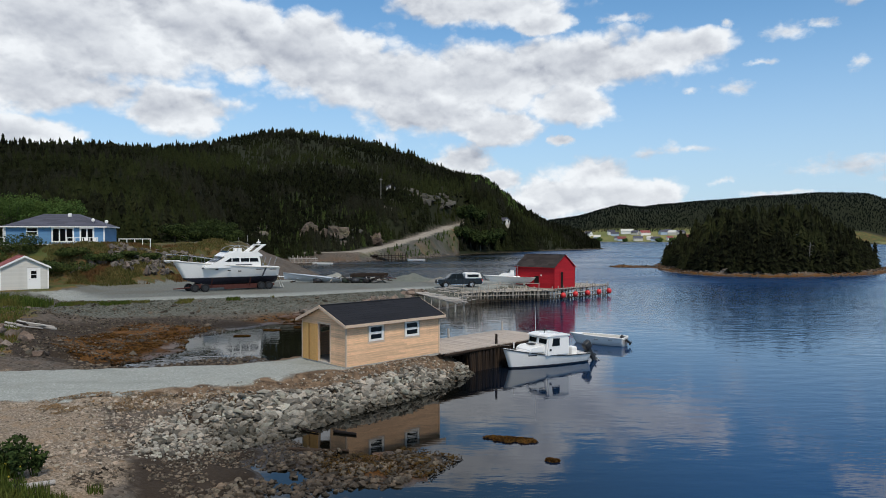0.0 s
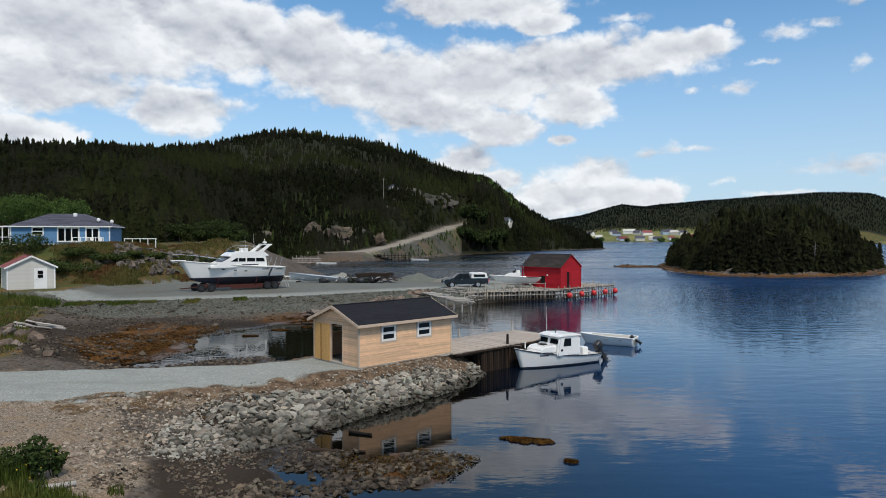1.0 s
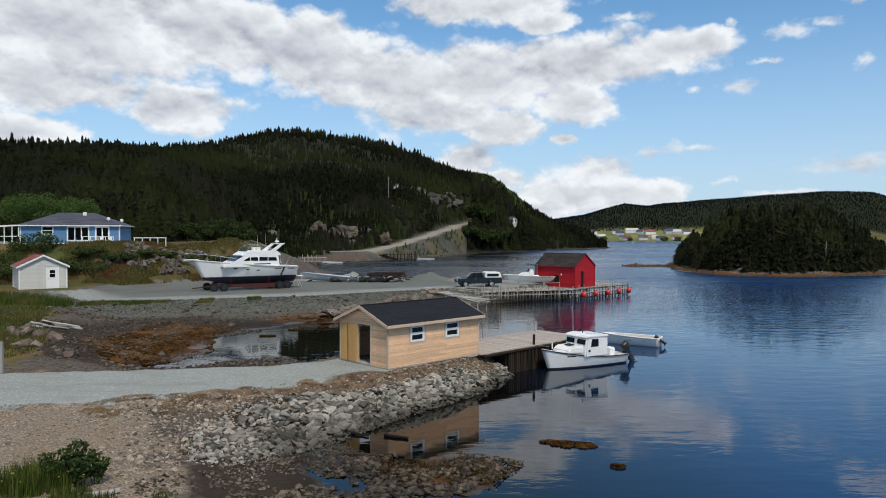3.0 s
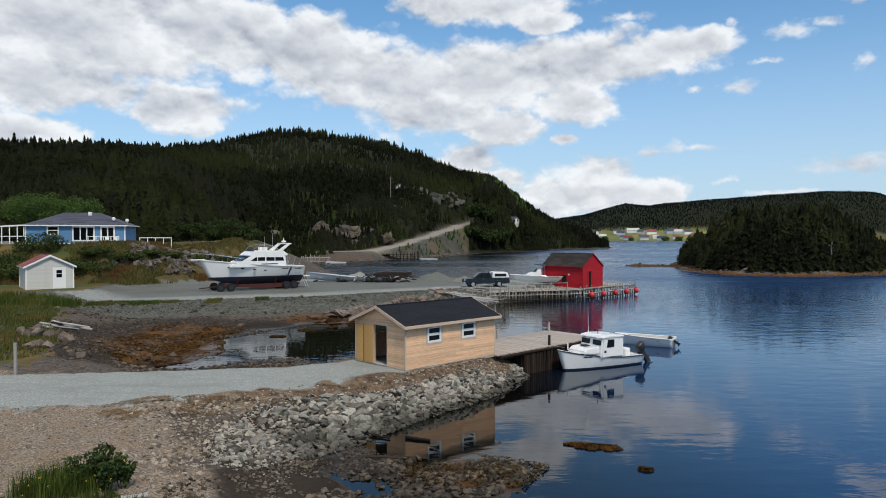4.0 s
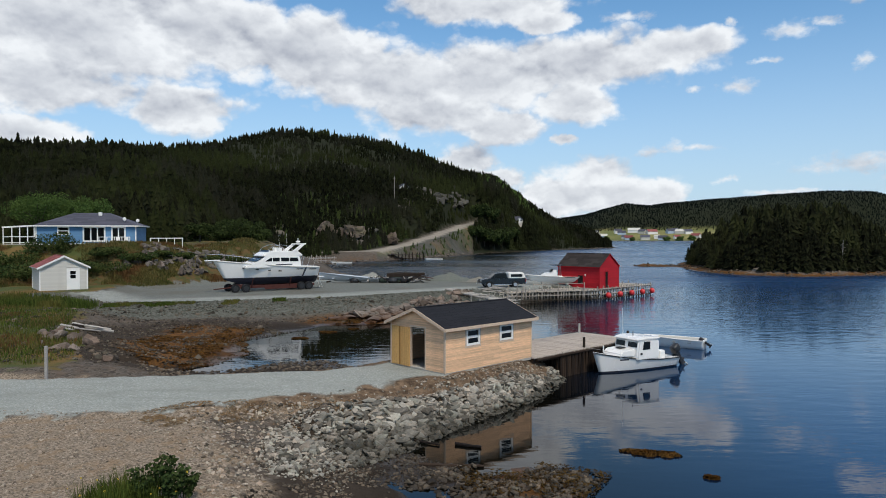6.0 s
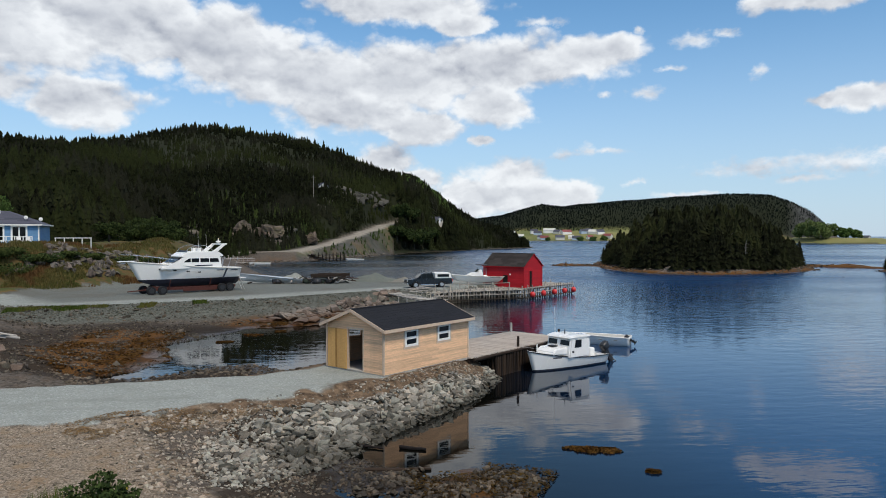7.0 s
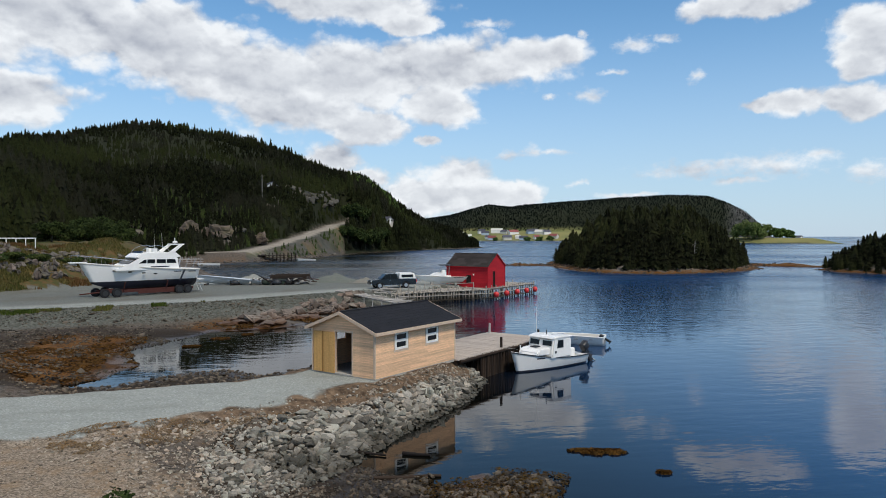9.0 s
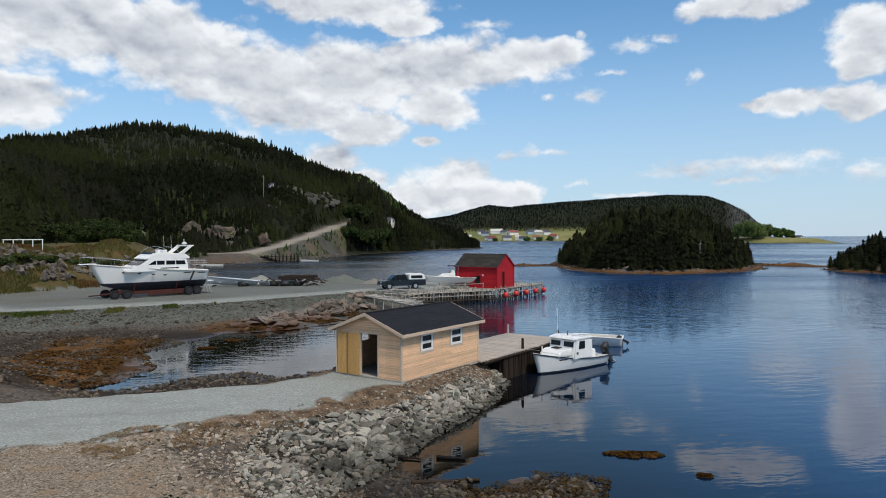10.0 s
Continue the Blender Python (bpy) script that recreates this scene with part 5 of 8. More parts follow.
def build_red_store():
    L, W, H, PK = 6.2, 4.6, 2.72, 4.25
    corner = Vector((14.4, 89.2, 1.48))
    u = Vector((math.cos(radians(136)), math.sin(radians(136)), 0))
    s = thing("red_shed", Matrix.Translation(corner + u * L) @ pose(0, 0, 0, 0, 0, -44), "red clapboard fishing shed with dark felt roof on stilts", "shed")
    simple_building(s, L, W, H, PK, RED_BOARD, RED_BOARD, OLD_ROOF, RED_BOARD, 0.16, 0.16, 0.22, gable_openings=((1.05, 0, 2.2, 2.2),), shingle_w=1.1, roof_course=0.45)
    m = pose(L, 0, 0, 0, 0, 90)
    d = part("door", box(1.15, -0.02, 0.05, 2.1, 0.03, 2.1, 0.01), RED_BOARD, s, "dark weathered red door", m)
    for i in range(5):
        part("plank", box(1.17 + i * 0.185, -0.04, 0.06, 1.34 + i * 0.185, -0.02, 2.08, 0.004), DARK_WOOD if i in (1, 2, 3) else RED_BOARD, d)
    for a, b, c, e in ((1.05, 0, 1.15, 2.2), (2.1, 0, 2.2, 2.2), (1.15, 2.1, 2.1, 2.2)):
        part("door_casing", box(a, -0.04, b, c, 0.04, e, 0.005), RED_BOARD, s, m=m)
    part("wall_lamp", box(4.05, -0.10, 1.55, 4.2, -0.02, 1.75, 0.01), WHITE, s)
    part("side_hatch", box(3.0, -0.035, 0.5, 3.75, -0.02, 1.55, 0.005), DARK_WOOD, s)
    return s


build_red_store()


def post_mesh(name, r, material, z0, z1, sides=7):
    bm = bar((0, 0, z0), (0, 0, z1), r, r * 0.85, sides)
    me = bpy.data.meshes.new(name)
    bm.to_mesh(me)
    bm.free()
    me.materials.append(material)
    return me


def build_stage(name, label, m, L, W, z, front_gap=0.55, rails=3, lean=3.0, plank_w=0.16):
    """A fishing stage: pole deck on leaning posts with horizontal wales."""
    s = thing(name, m, label, "jetty")
    pl = bpy.data.meshes.new("deck_pole")
    bm = box(0, -0.1, z - 0.07, plank_w - 0.015, W + 0.1, z, 0.01)
    bm.to_mesh(pl)
    bm.free()
    pl.materials.append(STAGE_WOOD)
    for i in range(int(L / plank_w)):
        piece("deck_board", pl, s, pose(i * plank_w, random.uniform(-0.12, 0.12), random.uniform(-0.012, 0.012)))
    po = post_mesh("stage_post", 0.085, STAGE_WOOD, -1.2, z + 0.12)
    for y in (0.0, W / 2, W):
        k = int(L / (front_gap if y != W / 2 else 1.4))
        for i in range(k + 1):
            piece("stage_post", po, s, pose(L * i / k + random.uniform(-0.08, 0.08), y + random.uniform(-0.05, 0.05), random.uniform(-0.1, 0.28), random.uniform(-lean, lean), random.uniform(-lean, lean), random.uniform(0, 360)))
        for r in range(rails):
            zr = 0.25 + (z - 0.3) * r / max(1, rails - 1)
            part("wale", bar((-0.15, y - 0.11, zr + random.uniform(-0.04, 0.04)), (L + 0.15, y - 0.11, zr + random.uniform(-0.04, 0.04)), 0.065, 0.055, 7), STAGE_WOOD, s)
    for i in range(int(L / 1.5) + 1):
        part("cross_beam", bar((min(L, i * 1.5), -0.2, z - 0.15), (min(L, i * 1.5), W + 0.2, z - 0.15), 0.075, 0.065, 7), STAGE_WOOD, s)
    return s


# the store's own platform, then the longer stage that joins it to the yard
platform = build_stage("shed_platform", "weathered pole platform carrying the red shed", Matrix.Translation((14.4, 89.2, 0)) @ pose(0, 0, 0, 0, 0, 44) @ pose(-0.35, -0.35, 0), 12.2, 6.8, 1.46, 0.6, 3)
yard_stage = build_stage("boat_stage", "weathered pole jetty along the gravel yard", Matrix.Translation((2.3, 85.0, 0)) @ pose(0, 0, 0, 0, 0, 17), 12.2, 3.4, 1.40, 0.42, 3, 4.5)
for p, q in (((0.2, -0.1), (0.2, 4.0)), ((3.4, -0.1), (3.4, -0.1)), ((6.8, -0.1), (6.8, -0.1)), ((10.3, -0.1), (10.3, -0.1)), ((1.3, -0.15), (0, 0)), ((2.2, -0.05), (0, 0)), ((4.6, -0.1), (0, 0))):
    part("tall_post", bar((p[0], p[1], 0), (p[0] + 0.05, p[1], 2.35), 0.06, 0.05, 7), STAGE_WOOD, yard_stage)
part("hand_rail", bar((3.4, -0.1, 2.2), (10.3, -0.1, 2.25), 0.04, 0.035, 6), STAGE_WOOD, yard_stage)

# rail frame and line of buoys on the platform's outer side
for i, x in enumerate((5.6, 8.5, 11.8)):
    part("rail_post", bar((x, 6.4, 1.4), (x, 6.4, 2.5 if i else 4.0), 0.045, 0.04, 7), STAGE_WOOD, platform)
part("hand_rail", bar((5.5, 6.4, 2.45), (11.9, 6.4, 2.1), 0.04, 0.035, 6), STAGE_WOOD, platform)
part("cross_bar", bar((4.9, 5.2, 3.9), (5.7, 6.5, 3.95), 0.04, 0.04, 6), STAGE_WOOD, platform)


def build_buoy(x, y, z, first=[]):
    if first:
        return copy_thing(first[0], pose(x, y, z, 10, 5, random.uniform(0, 360)))
    s = thing("mooring_buoy", pose(x, y, z), "round red inflatable buoy hanging from the platform", "buoy", "buoys along the platform")
    part("float", ball((0, 0, 0), 0.36, (1, 1, 1.08)), BUOY, s, smooth_shade=True)
    part("neck", bar((0, 0, 0.34), (0, 0, 0.52), 0.10, 0.07, 8), NAVY, s)
    part("rope", bar((0, 0, 0.5), (0, 0.12, 1.0), 0.02, 0.02, 5), GREY_WOOD, s)
    first.append(s)
    return s


pm = Matrix.Translation((14.4, 89.2, 0)) @ pose(0, 0, 0, 0, 0, 44) @ pose(-0.35, -0.35, 0)
for x in (1.2, 3.9, 6.7, 9.4, 11.9):
    p = pm @ Vector((x, -0.42, 0.62))
    build_buoy(p.x, p.y, p.z)


# ---- pickup truck ----
def wheel(parent, x, y, z, r, w, rim_mat=STEEL, name="wheel"):
    t = part(name, bar((x, y - w / 2, z), (x, y + w / 2, z), r, r, 20), RUBBER, parent)
    part("rim", bar((x, y - w / 2 - 0.012, z), (x, y + w / 2 + 0.012, z), r * 0.6, r * 0.6, 14), rim_mat, t)
    return t


def build_truck():
    # front at x = 0, tail at x = 5.8; built facing -x
    s = thing("pickup_truck", pose(-0.85, 87.9, height_at(2.0, 88.4), 0, 0, 12), "dark blue-black pickup truck with a white canopy on gravel", "truck")
    W = 0.96
    body = bmesh.new()
    prism([(0.05, 0.45), (0.0, 0.72), (0.06, 1.02), (1.25, 1.12), (3.55, 1.14), (5.78, 1.14), (5.80, 0.62), (5.72, 0.45), (4.95, 0.42), (4.85, 0.75), (4.55, 0.90), (4.2, 0.88), (3.98, 0.62), (3.92, 0.40), (1.55, 0.40), (1.47, 0.68), (1.2, 0.88), (0.85, 0.88), (0.62, 0.66), (0.55, 0.45)], -W, W, body)
    bmesh.ops.bevel(body, geom=[e for e in body.edges if abs(e.verts[0].co.y - e.verts[1].co.y) < 1e-4], offset=0.05, segments=2, affect="EDGES")
    b = part("body", body, TRUCK, s)
    cab = prism([(1.25, 1.10), (1.95, 1.72), (2.15, 1.80), (3.25, 1.80), (3.50, 1.12)], -0.78, 0.78, bevel=0.05)
    c = part("cab", cab, TRUCK, s)
    for side in (-1, 1):
        for pts in ([(1.62, 1.18), (2.06, 1.66), (2.42, 1.70), (2.42, 1.18)], [(2.52, 1.18), (2.52, 1.70), (3.16, 1.70), (3.34, 1.18)]):
            part("side_window", prism(pts, side * 0.775, side * 0.80), GLASS, c)
        part("mirror", box(1.62, side * 0.98 - 0.08, 1.14, 1.74, side * 0.98 + 0.08, 1.36, 0.03), TRUCK, s)
        part("head_lamp", box(-0.01, side * 0.70 - 0.2, 0.80, 0.14, side * 0.70 + 0.22, 0.98, 0.03), LAMP, b)
        part("tail_lamp", box(5.74, side * 0.86 - 0.08, 0.72, 5.82, side * 0.86 + 0.08, 1.06, 0.01), BUOY, b)
        part("side_step", box(1.65, side * 0.99 - 0.07, 0.38, 3.85, side * 0.99 + 0.07, 0.44, 0.02), CHROME, s)
        for x in (1.04, 4.42):
            wheel(s, x, side * 0.82, 0.39, 0.39, 0.26)
        part("door_handle", box(2.28, side * 0.965 - 0.012, 1.02, 2.42, side * 0.965 + 0.012, 1.06), CHROME, b)
        for x in (1.52, 2.47, 3.45):
            part("door_seam", box(x, side * 0.962 - 0.004, 0.5, x + 0.012, side * 0.962 + 0.004, 1.1), BLACK, b)
    bm = bmesh.new()
    v = [bm.verts.new(p) for p in ((1.33, -0.70, 1.17), (1.33, 0.70, 1.17), (1.93, 0.64, 1.70), (1.93, -0.64, 1.70))]
    bm.faces.new(v)
    g = bmesh.ops.extrude_face_region(bm, geom=bm.faces[:])
    bmesh.ops.translate(bm, verts=[e for e in g["geom"] if isinstance(e, bmesh.types.BMVert)], vec=(-0.035, 0, 0.035))
    part("windscreen", bm, GLASS, c)
    part("grille", box(-0.03, -0.48, 0.66, 0.04, 0.48, 0.98, 0.02), BLACK, b)
    part("bumper", box(-0.10, -0.92, 0.44, 0.12, 0.92, 0.66, 0.05), CHROME, b)
    part("rear_bumper", box(5.76, -0.9, 0.46, 5.92, 0.9, 0.62, 0.03), CHROME, b)
    cp = part("canopy", prism([(3.56, 1.14), (3.62, 1.80), (3.75, 1.87), (5.55, 1.84), (5.78, 1.14)], -0.88, 0.88, bevel=0.06), WHITE, s, "white fibreglass truck canopy")
    for side in (-1, 1):
        part("canopy_window", box(3.85, side * 0.885 - 0.01, 1.32, 5.35, side * 0.885 + 0.01, 1.66, 0.008), GLASS, cp)
    return s


build_truck()


# ---- small white boat standing on the stage ----
def build_speedboat():
    L, B = 6.2, 2.1
    s = thing("speedboat", pose(6.1, 92.4, 1.72, 0, 0, -2), "white speedboat with windscreen propped on the jetty", "boat")
    kl = lambda t: 0.30 + 0.35 * max(0, 1 - t * 3) ** 1.5
    sh = lambda t: 1.12 + 0.22 * (1 - t) ** 1.6
    part("hull", hull(L, B, kl, sh, 0, 1, 0.7), GEL, s, smooth_shade=True)
    part("deck", deck_face(L, B, lambda t: sh(t) + 0.005, 0, 0.45, 0.7), GEL, s)
    part("cockpit_sole", deck_face(L, B, lambda t: 0.75, 0.42, 0.98, 0.7, inset=0.32), GREYWHITE, s)
    part("inner_skin", hull(L, B, kl, sh, 0.5, 1, 0.7, shell=0.07), GEL, s, smooth_shade=True)
    part("rubbing_strake", rail_line(L, B, lambda t: sh(t) - 0.03, 0, 1, 0.03, 0.7), GREYWHITE, s)
    part("cuddy", prism([(1.3, 1.30), (2.0, 1.62), (3.4, 1.72), (3.4, 1.1), (1.3, 1.2)], -0.62, 0.62, bevel=0.06), GEL, s)
    part("windscreen", prism([(2.45, 1.68), (2.85, 2.10), (2.90, 2.10), (2.52, 1.68)], -0.6, 0.6), GLASS, s)
    for y in (-0.6, 0.6):
        for x in (2.9, 3.9):
            part("arch_post", bar((x, y, 1.1), (x - 0.1, y * 0.9, 2.6), 0.025, 0.02, 6), STEEL, s)
    part("console", box(2.75, -0.42, 0.75, 3.35, 0.42, 2.0, 0.08), GEL, s)
    part("bimini", box(2.5, -0.62, 2.58, 4.0, 0.62, 2.68, 0.03), NAVY, s, "folded navy canvas top")
    for x in (1.4, 4.6):
        part("keel_block", box(x, -0.5, 0.0, x + 0.25, 0.5, 0.42, 0.02), GREY_WOOD, s)
    outboard(s, L + 0.15, 0, 0.95, 1.0, GREYWHITE, tilt=-35)
    part("name_bar", box(4.3, -1.04, 1.0, 5.6, -1.03, 1.08), NAVY, s)
    return s


build_speedboat()


# ---- slipway of poles over the shore rocks ----
def build_slip():
    a, b = Vector((-4.6, 84.2, 1.75)), Vector((2.0, 75.2, 0.9))
    s = thing("slipway", Matrix.Translation(a) @ Matrix.Rotation(math.atan2(b.y - a.y, b.x - a.x), 4, "Z"), "pale grey pole slipway over the rocky shore", "slipway")
    n = (b.xy - a.xy).length
    dz = b.z - a.z
    for y in (-0.55, 0.0, 0.55):
        part("runner", bar((0, y, 0.05), (n, y, dz + 0.05), 0.09, 0.08, 8), GREY_WOOD, s)
    rung = post_mesh("rung", 0.055, GREY_WOOD, -0.85, 0.85)
    for i in range(26):
        x = n * (i + 0.5) / 26
        piece("rung", rung, s, pose(x, random.uniform(-0.1, 0.1), dz * x / n + 0.15, 90 + random.uniform(-3, 3), 0, random.uniform(-6, 6)))
    for i in range(5):
        x = n * (0.45 + 0.13 * i)
        for y in (-0.6, 0.6):
            part("leg", bar((x, y, dz * x / n), (x + random.uniform(-0.1, 0.1), y * 1.1, dz * x / n - 1.3), 0.06, 0.06, 7), GREY_WOOD, s)
    for i in range(9):
        x = n * random.uniform(0.45, 1.0)
        part("loose_pole", bar((x, random.uniform(-1.2, 0.4), dz * x / n + 0.22), (x + random.uniform(0.6, 2.2), random.uniform(-0.2, 1.5), dz * x / n + 0.16), 0.05, 0.04, 6), GREY_WOOD, s)
    return s


build_slip()


def build_pole_jumble():
    """Collapsed poles between the slipway and the jetty."""
    s = thing("pole_heap", pose(1.4, 84.6, 0), "heap of bleached fallen poles on the stony shore", "pole heap")
    for i in range(24):
        x, y = random.uniform(-1.6, 3.2), random.uniform(-1.0, 1.2)
        y += 0.45 * x
        g = max(0.2, height_at(1.4 + x, 84.6 + y))
        a, l = random.uniform(-0.5, 0.8), random.uniform(0.8, 2.2)
        t = random.uniform(-0.25, 0.35)
        part("pole", bar((x - l / 2 * math.cos(a), y - l / 2 * math.sin(a), g + 0.2), (x + l / 2 * math.cos(a), y + l / 2 * math.sin(a), g + 0.2 + t), 0.055, 0.045, 6), GREY_WOOD if i % 3 else STAGE_WOOD, s)
    for i in range(9):
        x = -1.2 + 0.55 * i
        part("stake", bar((x, 0.35 * x - 0.9, 0.0), (x + random.uniform(-0.15, 0.15), 0.35 * x - 0.9, random.uniform(1.3, 2.1)), 0.06, 0.05, 6), STAGE_WOOD, s)
    return s


build_pole_jumble()


# ---- motor yacht on its trailer ----
def build_yacht():
    L, B = 12.9, 4.0
    g = height_at(-27, 83)
    FX = 0.87
    berth = pose(-31.7 + 0.788 * 1.75, 79.7 + 0.616 * 1.75, g, 0, 0, 38)
    s = thing("motor_yacht", berth @ Matrix.Diagonal((FX, 1, 1, 1)), "white flybridge motor yacht laid up on a rusty trailer", "boat")
    kl = lambda t: 0.80 + 0.65 * max(0, 1 - t * 4) ** 1.5 - 0.04 * t
    sh = lambda t: 2.72 + 0.98 * (1 - t) ** 1.5
    part("bottom", hull(L, B, kl, sh, 0.0, "split", 1.5, 1.9, 0.42, split=1.62), NAVY, s, "black antifouled bottom", smooth_shade=True)
    h = part("hull", hull(L, B, kl, sh, "split", 1.0, 1.5, 1.9, 0.42, split=1.62), GEL, s, smooth_shade=True)
    part("rubbing_strake", rail_line(L, B, lambda t: sh(t) - 0.05, 0, 1, 0.05, 1.5, 1.9), GREYWHITE, h)
    part("deck", deck_face(L, B, lambda t: sh(t) + 0.01, 0.0, 0.99, 1.5, 1.9), GEL, s)
    part("pulpit_plank", box(-2.5, -0.28, 3.62, -0.6, 0.28, 3.74, 0.04), GEL, s)
    part("anchor", bar((-2.4, 0, 3.55), (-1.6, 0, 3.45), 0.05, 0.05, 6), STEEL, s)
    # port lights and the dark slash near the stern
    for x in (2.3, 4.0, 5.6, 7.0):
        for side in (-1, 1):
            t = (x + 0.3) / L
            y = side * (B / 2 * (1 - (1 - t) ** 1.9) ** 0.75 * 0.985)
            part("port_light", box(x - 0.2, y - 0.05, sh(t) - 0.72, x + 0.2, y + 0.05, sh(t) - 0.60, 0.02), GLASS, h)
    for side in (-1, 1):
        part("slash_stripe", prism([(10.0, 1.55), (10.22, 1.55), (10.85, 2.66), (10.6, 2.66)], side * 1.93 - 0.02, side * 1.93 + 0.02), NAVY, h)
        part("name_bar", box(11.3, side * 1.88 - 0.02, 2.42, 12.3, side * 1.88 + 0.02, 2.52), NAVY, h)
        part("mark_bar", box(9.3, side * 1.94 - 0.02, 2.46, 10.2, side * 1.94 + 0.02, 2.56), NAVY, h)
    # deckhouse, windows, flybridge, arch, all kept low over the sheer
    LOW = pose(0, 0, 2.7) @ Matrix.Diagonal((1, 1, 0.84, 1)) @ pose(0, 0, -2.7)
    dh = part("deckhouse", prism([(2.2, 3.05), (3.6, 3.38), (5.2, 4.35), (10.1, 4.30), (10.3, 2.7), (2.2, 2.7)], -1.5, 1.5, bevel=0.10), GEL, s, m=LOW)
    for side in (-1, 1):
        for pts in ([(4.95, 3.62), (5.75, 4.12), (5.95, 4.12), (5.95, 3.62)], [(6.05, 3.62), (6.05, 4.12), (7.05, 4.12), (7.05, 3.60)], [(7.25, 3.60), (7.25, 4.12), (8.45, 4.10), (8.45, 3.58)], [(8.55, 3.58), (8.55, 4.10), (9.7, 4.08), (9.85, 3.56)]):
            part("cabin_window", prism(pts, side * 1.50, side * 1.52, bevel=0.008), GLASS, dh)
        part("name_stripe", box(6.5, side * 1.51 - 0.01, 3.08, 8.9, side * 1.51 + 0.01, 3.22), NAVY, dh)
    for k in range(3):
        y0 = -1.30 + k * 0.88
        bm = bmesh.new()
        v = [bm.verts.new(p) for p in ((3.88, y0, 3.62), (3.88, y0 + 0.82, 3.62), (4.78, y0 + 0.80, 4.18), (4.78, y0 + 0.02, 4.18))]
        bm.faces.new(v)
        gg = bmesh.ops.extrude_face_region(bm, geom=bm.faces[:])
        bmesh.ops.translate(bm, verts=[e for e in gg["geom"] if isinstance(e, bmesh.types.BMVert)], vec=(-0.03, 0, 0.05))
        part("windscreen", bm, GLASS, dh)
    fb = part("flybridge", prism([(4.6, 4.36), (5.4, 4.90), (6.3, 5.08), (9.9, 4.98), (10.6, 4.42), (10.4, 4.30), (5.0, 4.30)], -1.42, 1.42, bevel=0.09), GEL, s, m=LOW)
    part("fly_screen", prism([(5.5, 4.95), (5.75, 5.18), (5.8, 5.18), (5.62, 4.95)], -1.1, 1.1), GLASS, fb)
    for y in (-0.55, 0.55):
        part("helm_seat", box(7.2, y - 0.3, 5.0, 7.75, y + 0.3, 5.5, 0.06), WHITE, fb)
    for side in (-1, 1):
        part("arch_leg", prism([(8.9, 4.95), (9.7, 4.95), (11.0, 6.05), (10.5, 6.08)], side * 1.32 - 0.09, side * 1.32 + 0.09, bevel=0.03), GEL, s, m=LOW)
        bm = bmesh.new()
        last = None
        for i in range(11):
            a = i / 10
            p = Vector((5.4 + 3.9 * a, side * 1.2, 4.95 + 0.95 * math.sin(a * 3.14) ** 0.6 * (1 if i not in (0, 10) else 0)))
            if last is not None:
                bar(last, p, 0.025, 0.025, 6, bm)
            last = p
        part("fly_rail", bm, CHROME, fb)
        bm = bmesh.new()
        last = None
        for i in range(12):
            t = i / 11 * 0.42
            hb = max(0.15, B / 2 * (1 - (1 - t) ** 1.9) ** 0.75 - 0.12)
            p = Vector((t * L - 1.5 * (1 - t) ** 2 - (0.8 if i == 0 else 0), side * hb, sh(t) + 0.72 - 0.35 * (i / 11) ** 4))
            if last is not None:
                bar(last, p, 0.022, 0.022, 6, bm)
            if i % 2 == 0:
                bar((p.x + 0.05, p.y, sh(t)), p, 0.016, 0.016, 5, bm)
            last = p
        part("bow_rail", bm, CHROME, s)
    part("arch_top", box(10.35, -1.4, 5.92, 11.05, 1.4, 6.10, 0.05), GEL, s, m=LOW)
    part("radar", ball((10.6, 0, 6.32), 0.32, (1, 1, 0.5)), WHITE, s, m=LOW, smooth_shade=True)
    part("mast_lamp", bar((10.7, 0.2, 6.1), (10.7, 0.2, 6.85), 0.05, 0.05, 8), WHITE, s, m=LOW)
    for x, y, z in ((7.2, -1.2, 7.3), (9.6, 1.2, 7.5)):
        part("antenna", bar((x, y, 4.9), (x - 0.1, y, z), 0.02, 0.008, 6), WHITE, s, m=LOW)
    # cockpit rails, swim platform, ladder
    part("cockpit_bulwark", box(10.4, -1.75, 2.6, 12.8, 1.75, 2.78, 0.04), GEL, s)
    for y in (-1.6, 0, 1.6):
        part("rail_post", bar((12.0, y, 2.7), (12.5, y, 3.9), 0.03, 0.03, 6), CHROME, s)
    part("cockpit_ladder", bar((10.7, -1.0, 2.7), (10.5, -1.0, 4.7), 0.03, 0.03, 6), CHROME, s, m=LOW)
    part("swim_platform", box(12.85, -1.6, 1.42, 13.7, 1.6, 1.52, 0.03), GEL, s)
    for y in (-0.35, 0.35):
        part("swim_ladder", bar((13.5, y, 1.5), (14.2, y, 0.05), 0.03, 0.03, 6), WHITE, s)
    # boarding steps of the yard
    t = thing("boat_trailer", berth, "low rusty red boat trailer with dark tyres", "trailer")
    for y in (-1.0, 1.0):
        part("beam", box(0.9, y - 0.12, 0.42, 10.8, y + 0.12, 0.72, 0.02), RUST, t)
    for x in (1.4, 3.7, 5.9, 8.2, 10.4):
        part("cross_member", box(x - 0.12, -1.15, 0.44, x + 0.12, 1.15, 0.66, 0.02), RUST, t)
    part("keel_roll", box(1.3, -0.16, 0.60, 10.6, 0.16, 0.84, 0.02), RUST, t)
    part("side_panel", box(4.4, -1.18, 0.22, 8.8, -1.13, 0.72, 0.01), RUST, t)
    for x in (2.0, 8.9, 9.9):
        for y in (-1.45, 1.45):
            wheel(t, x, y, 0.48, 0.48, 0.34, BLACK)
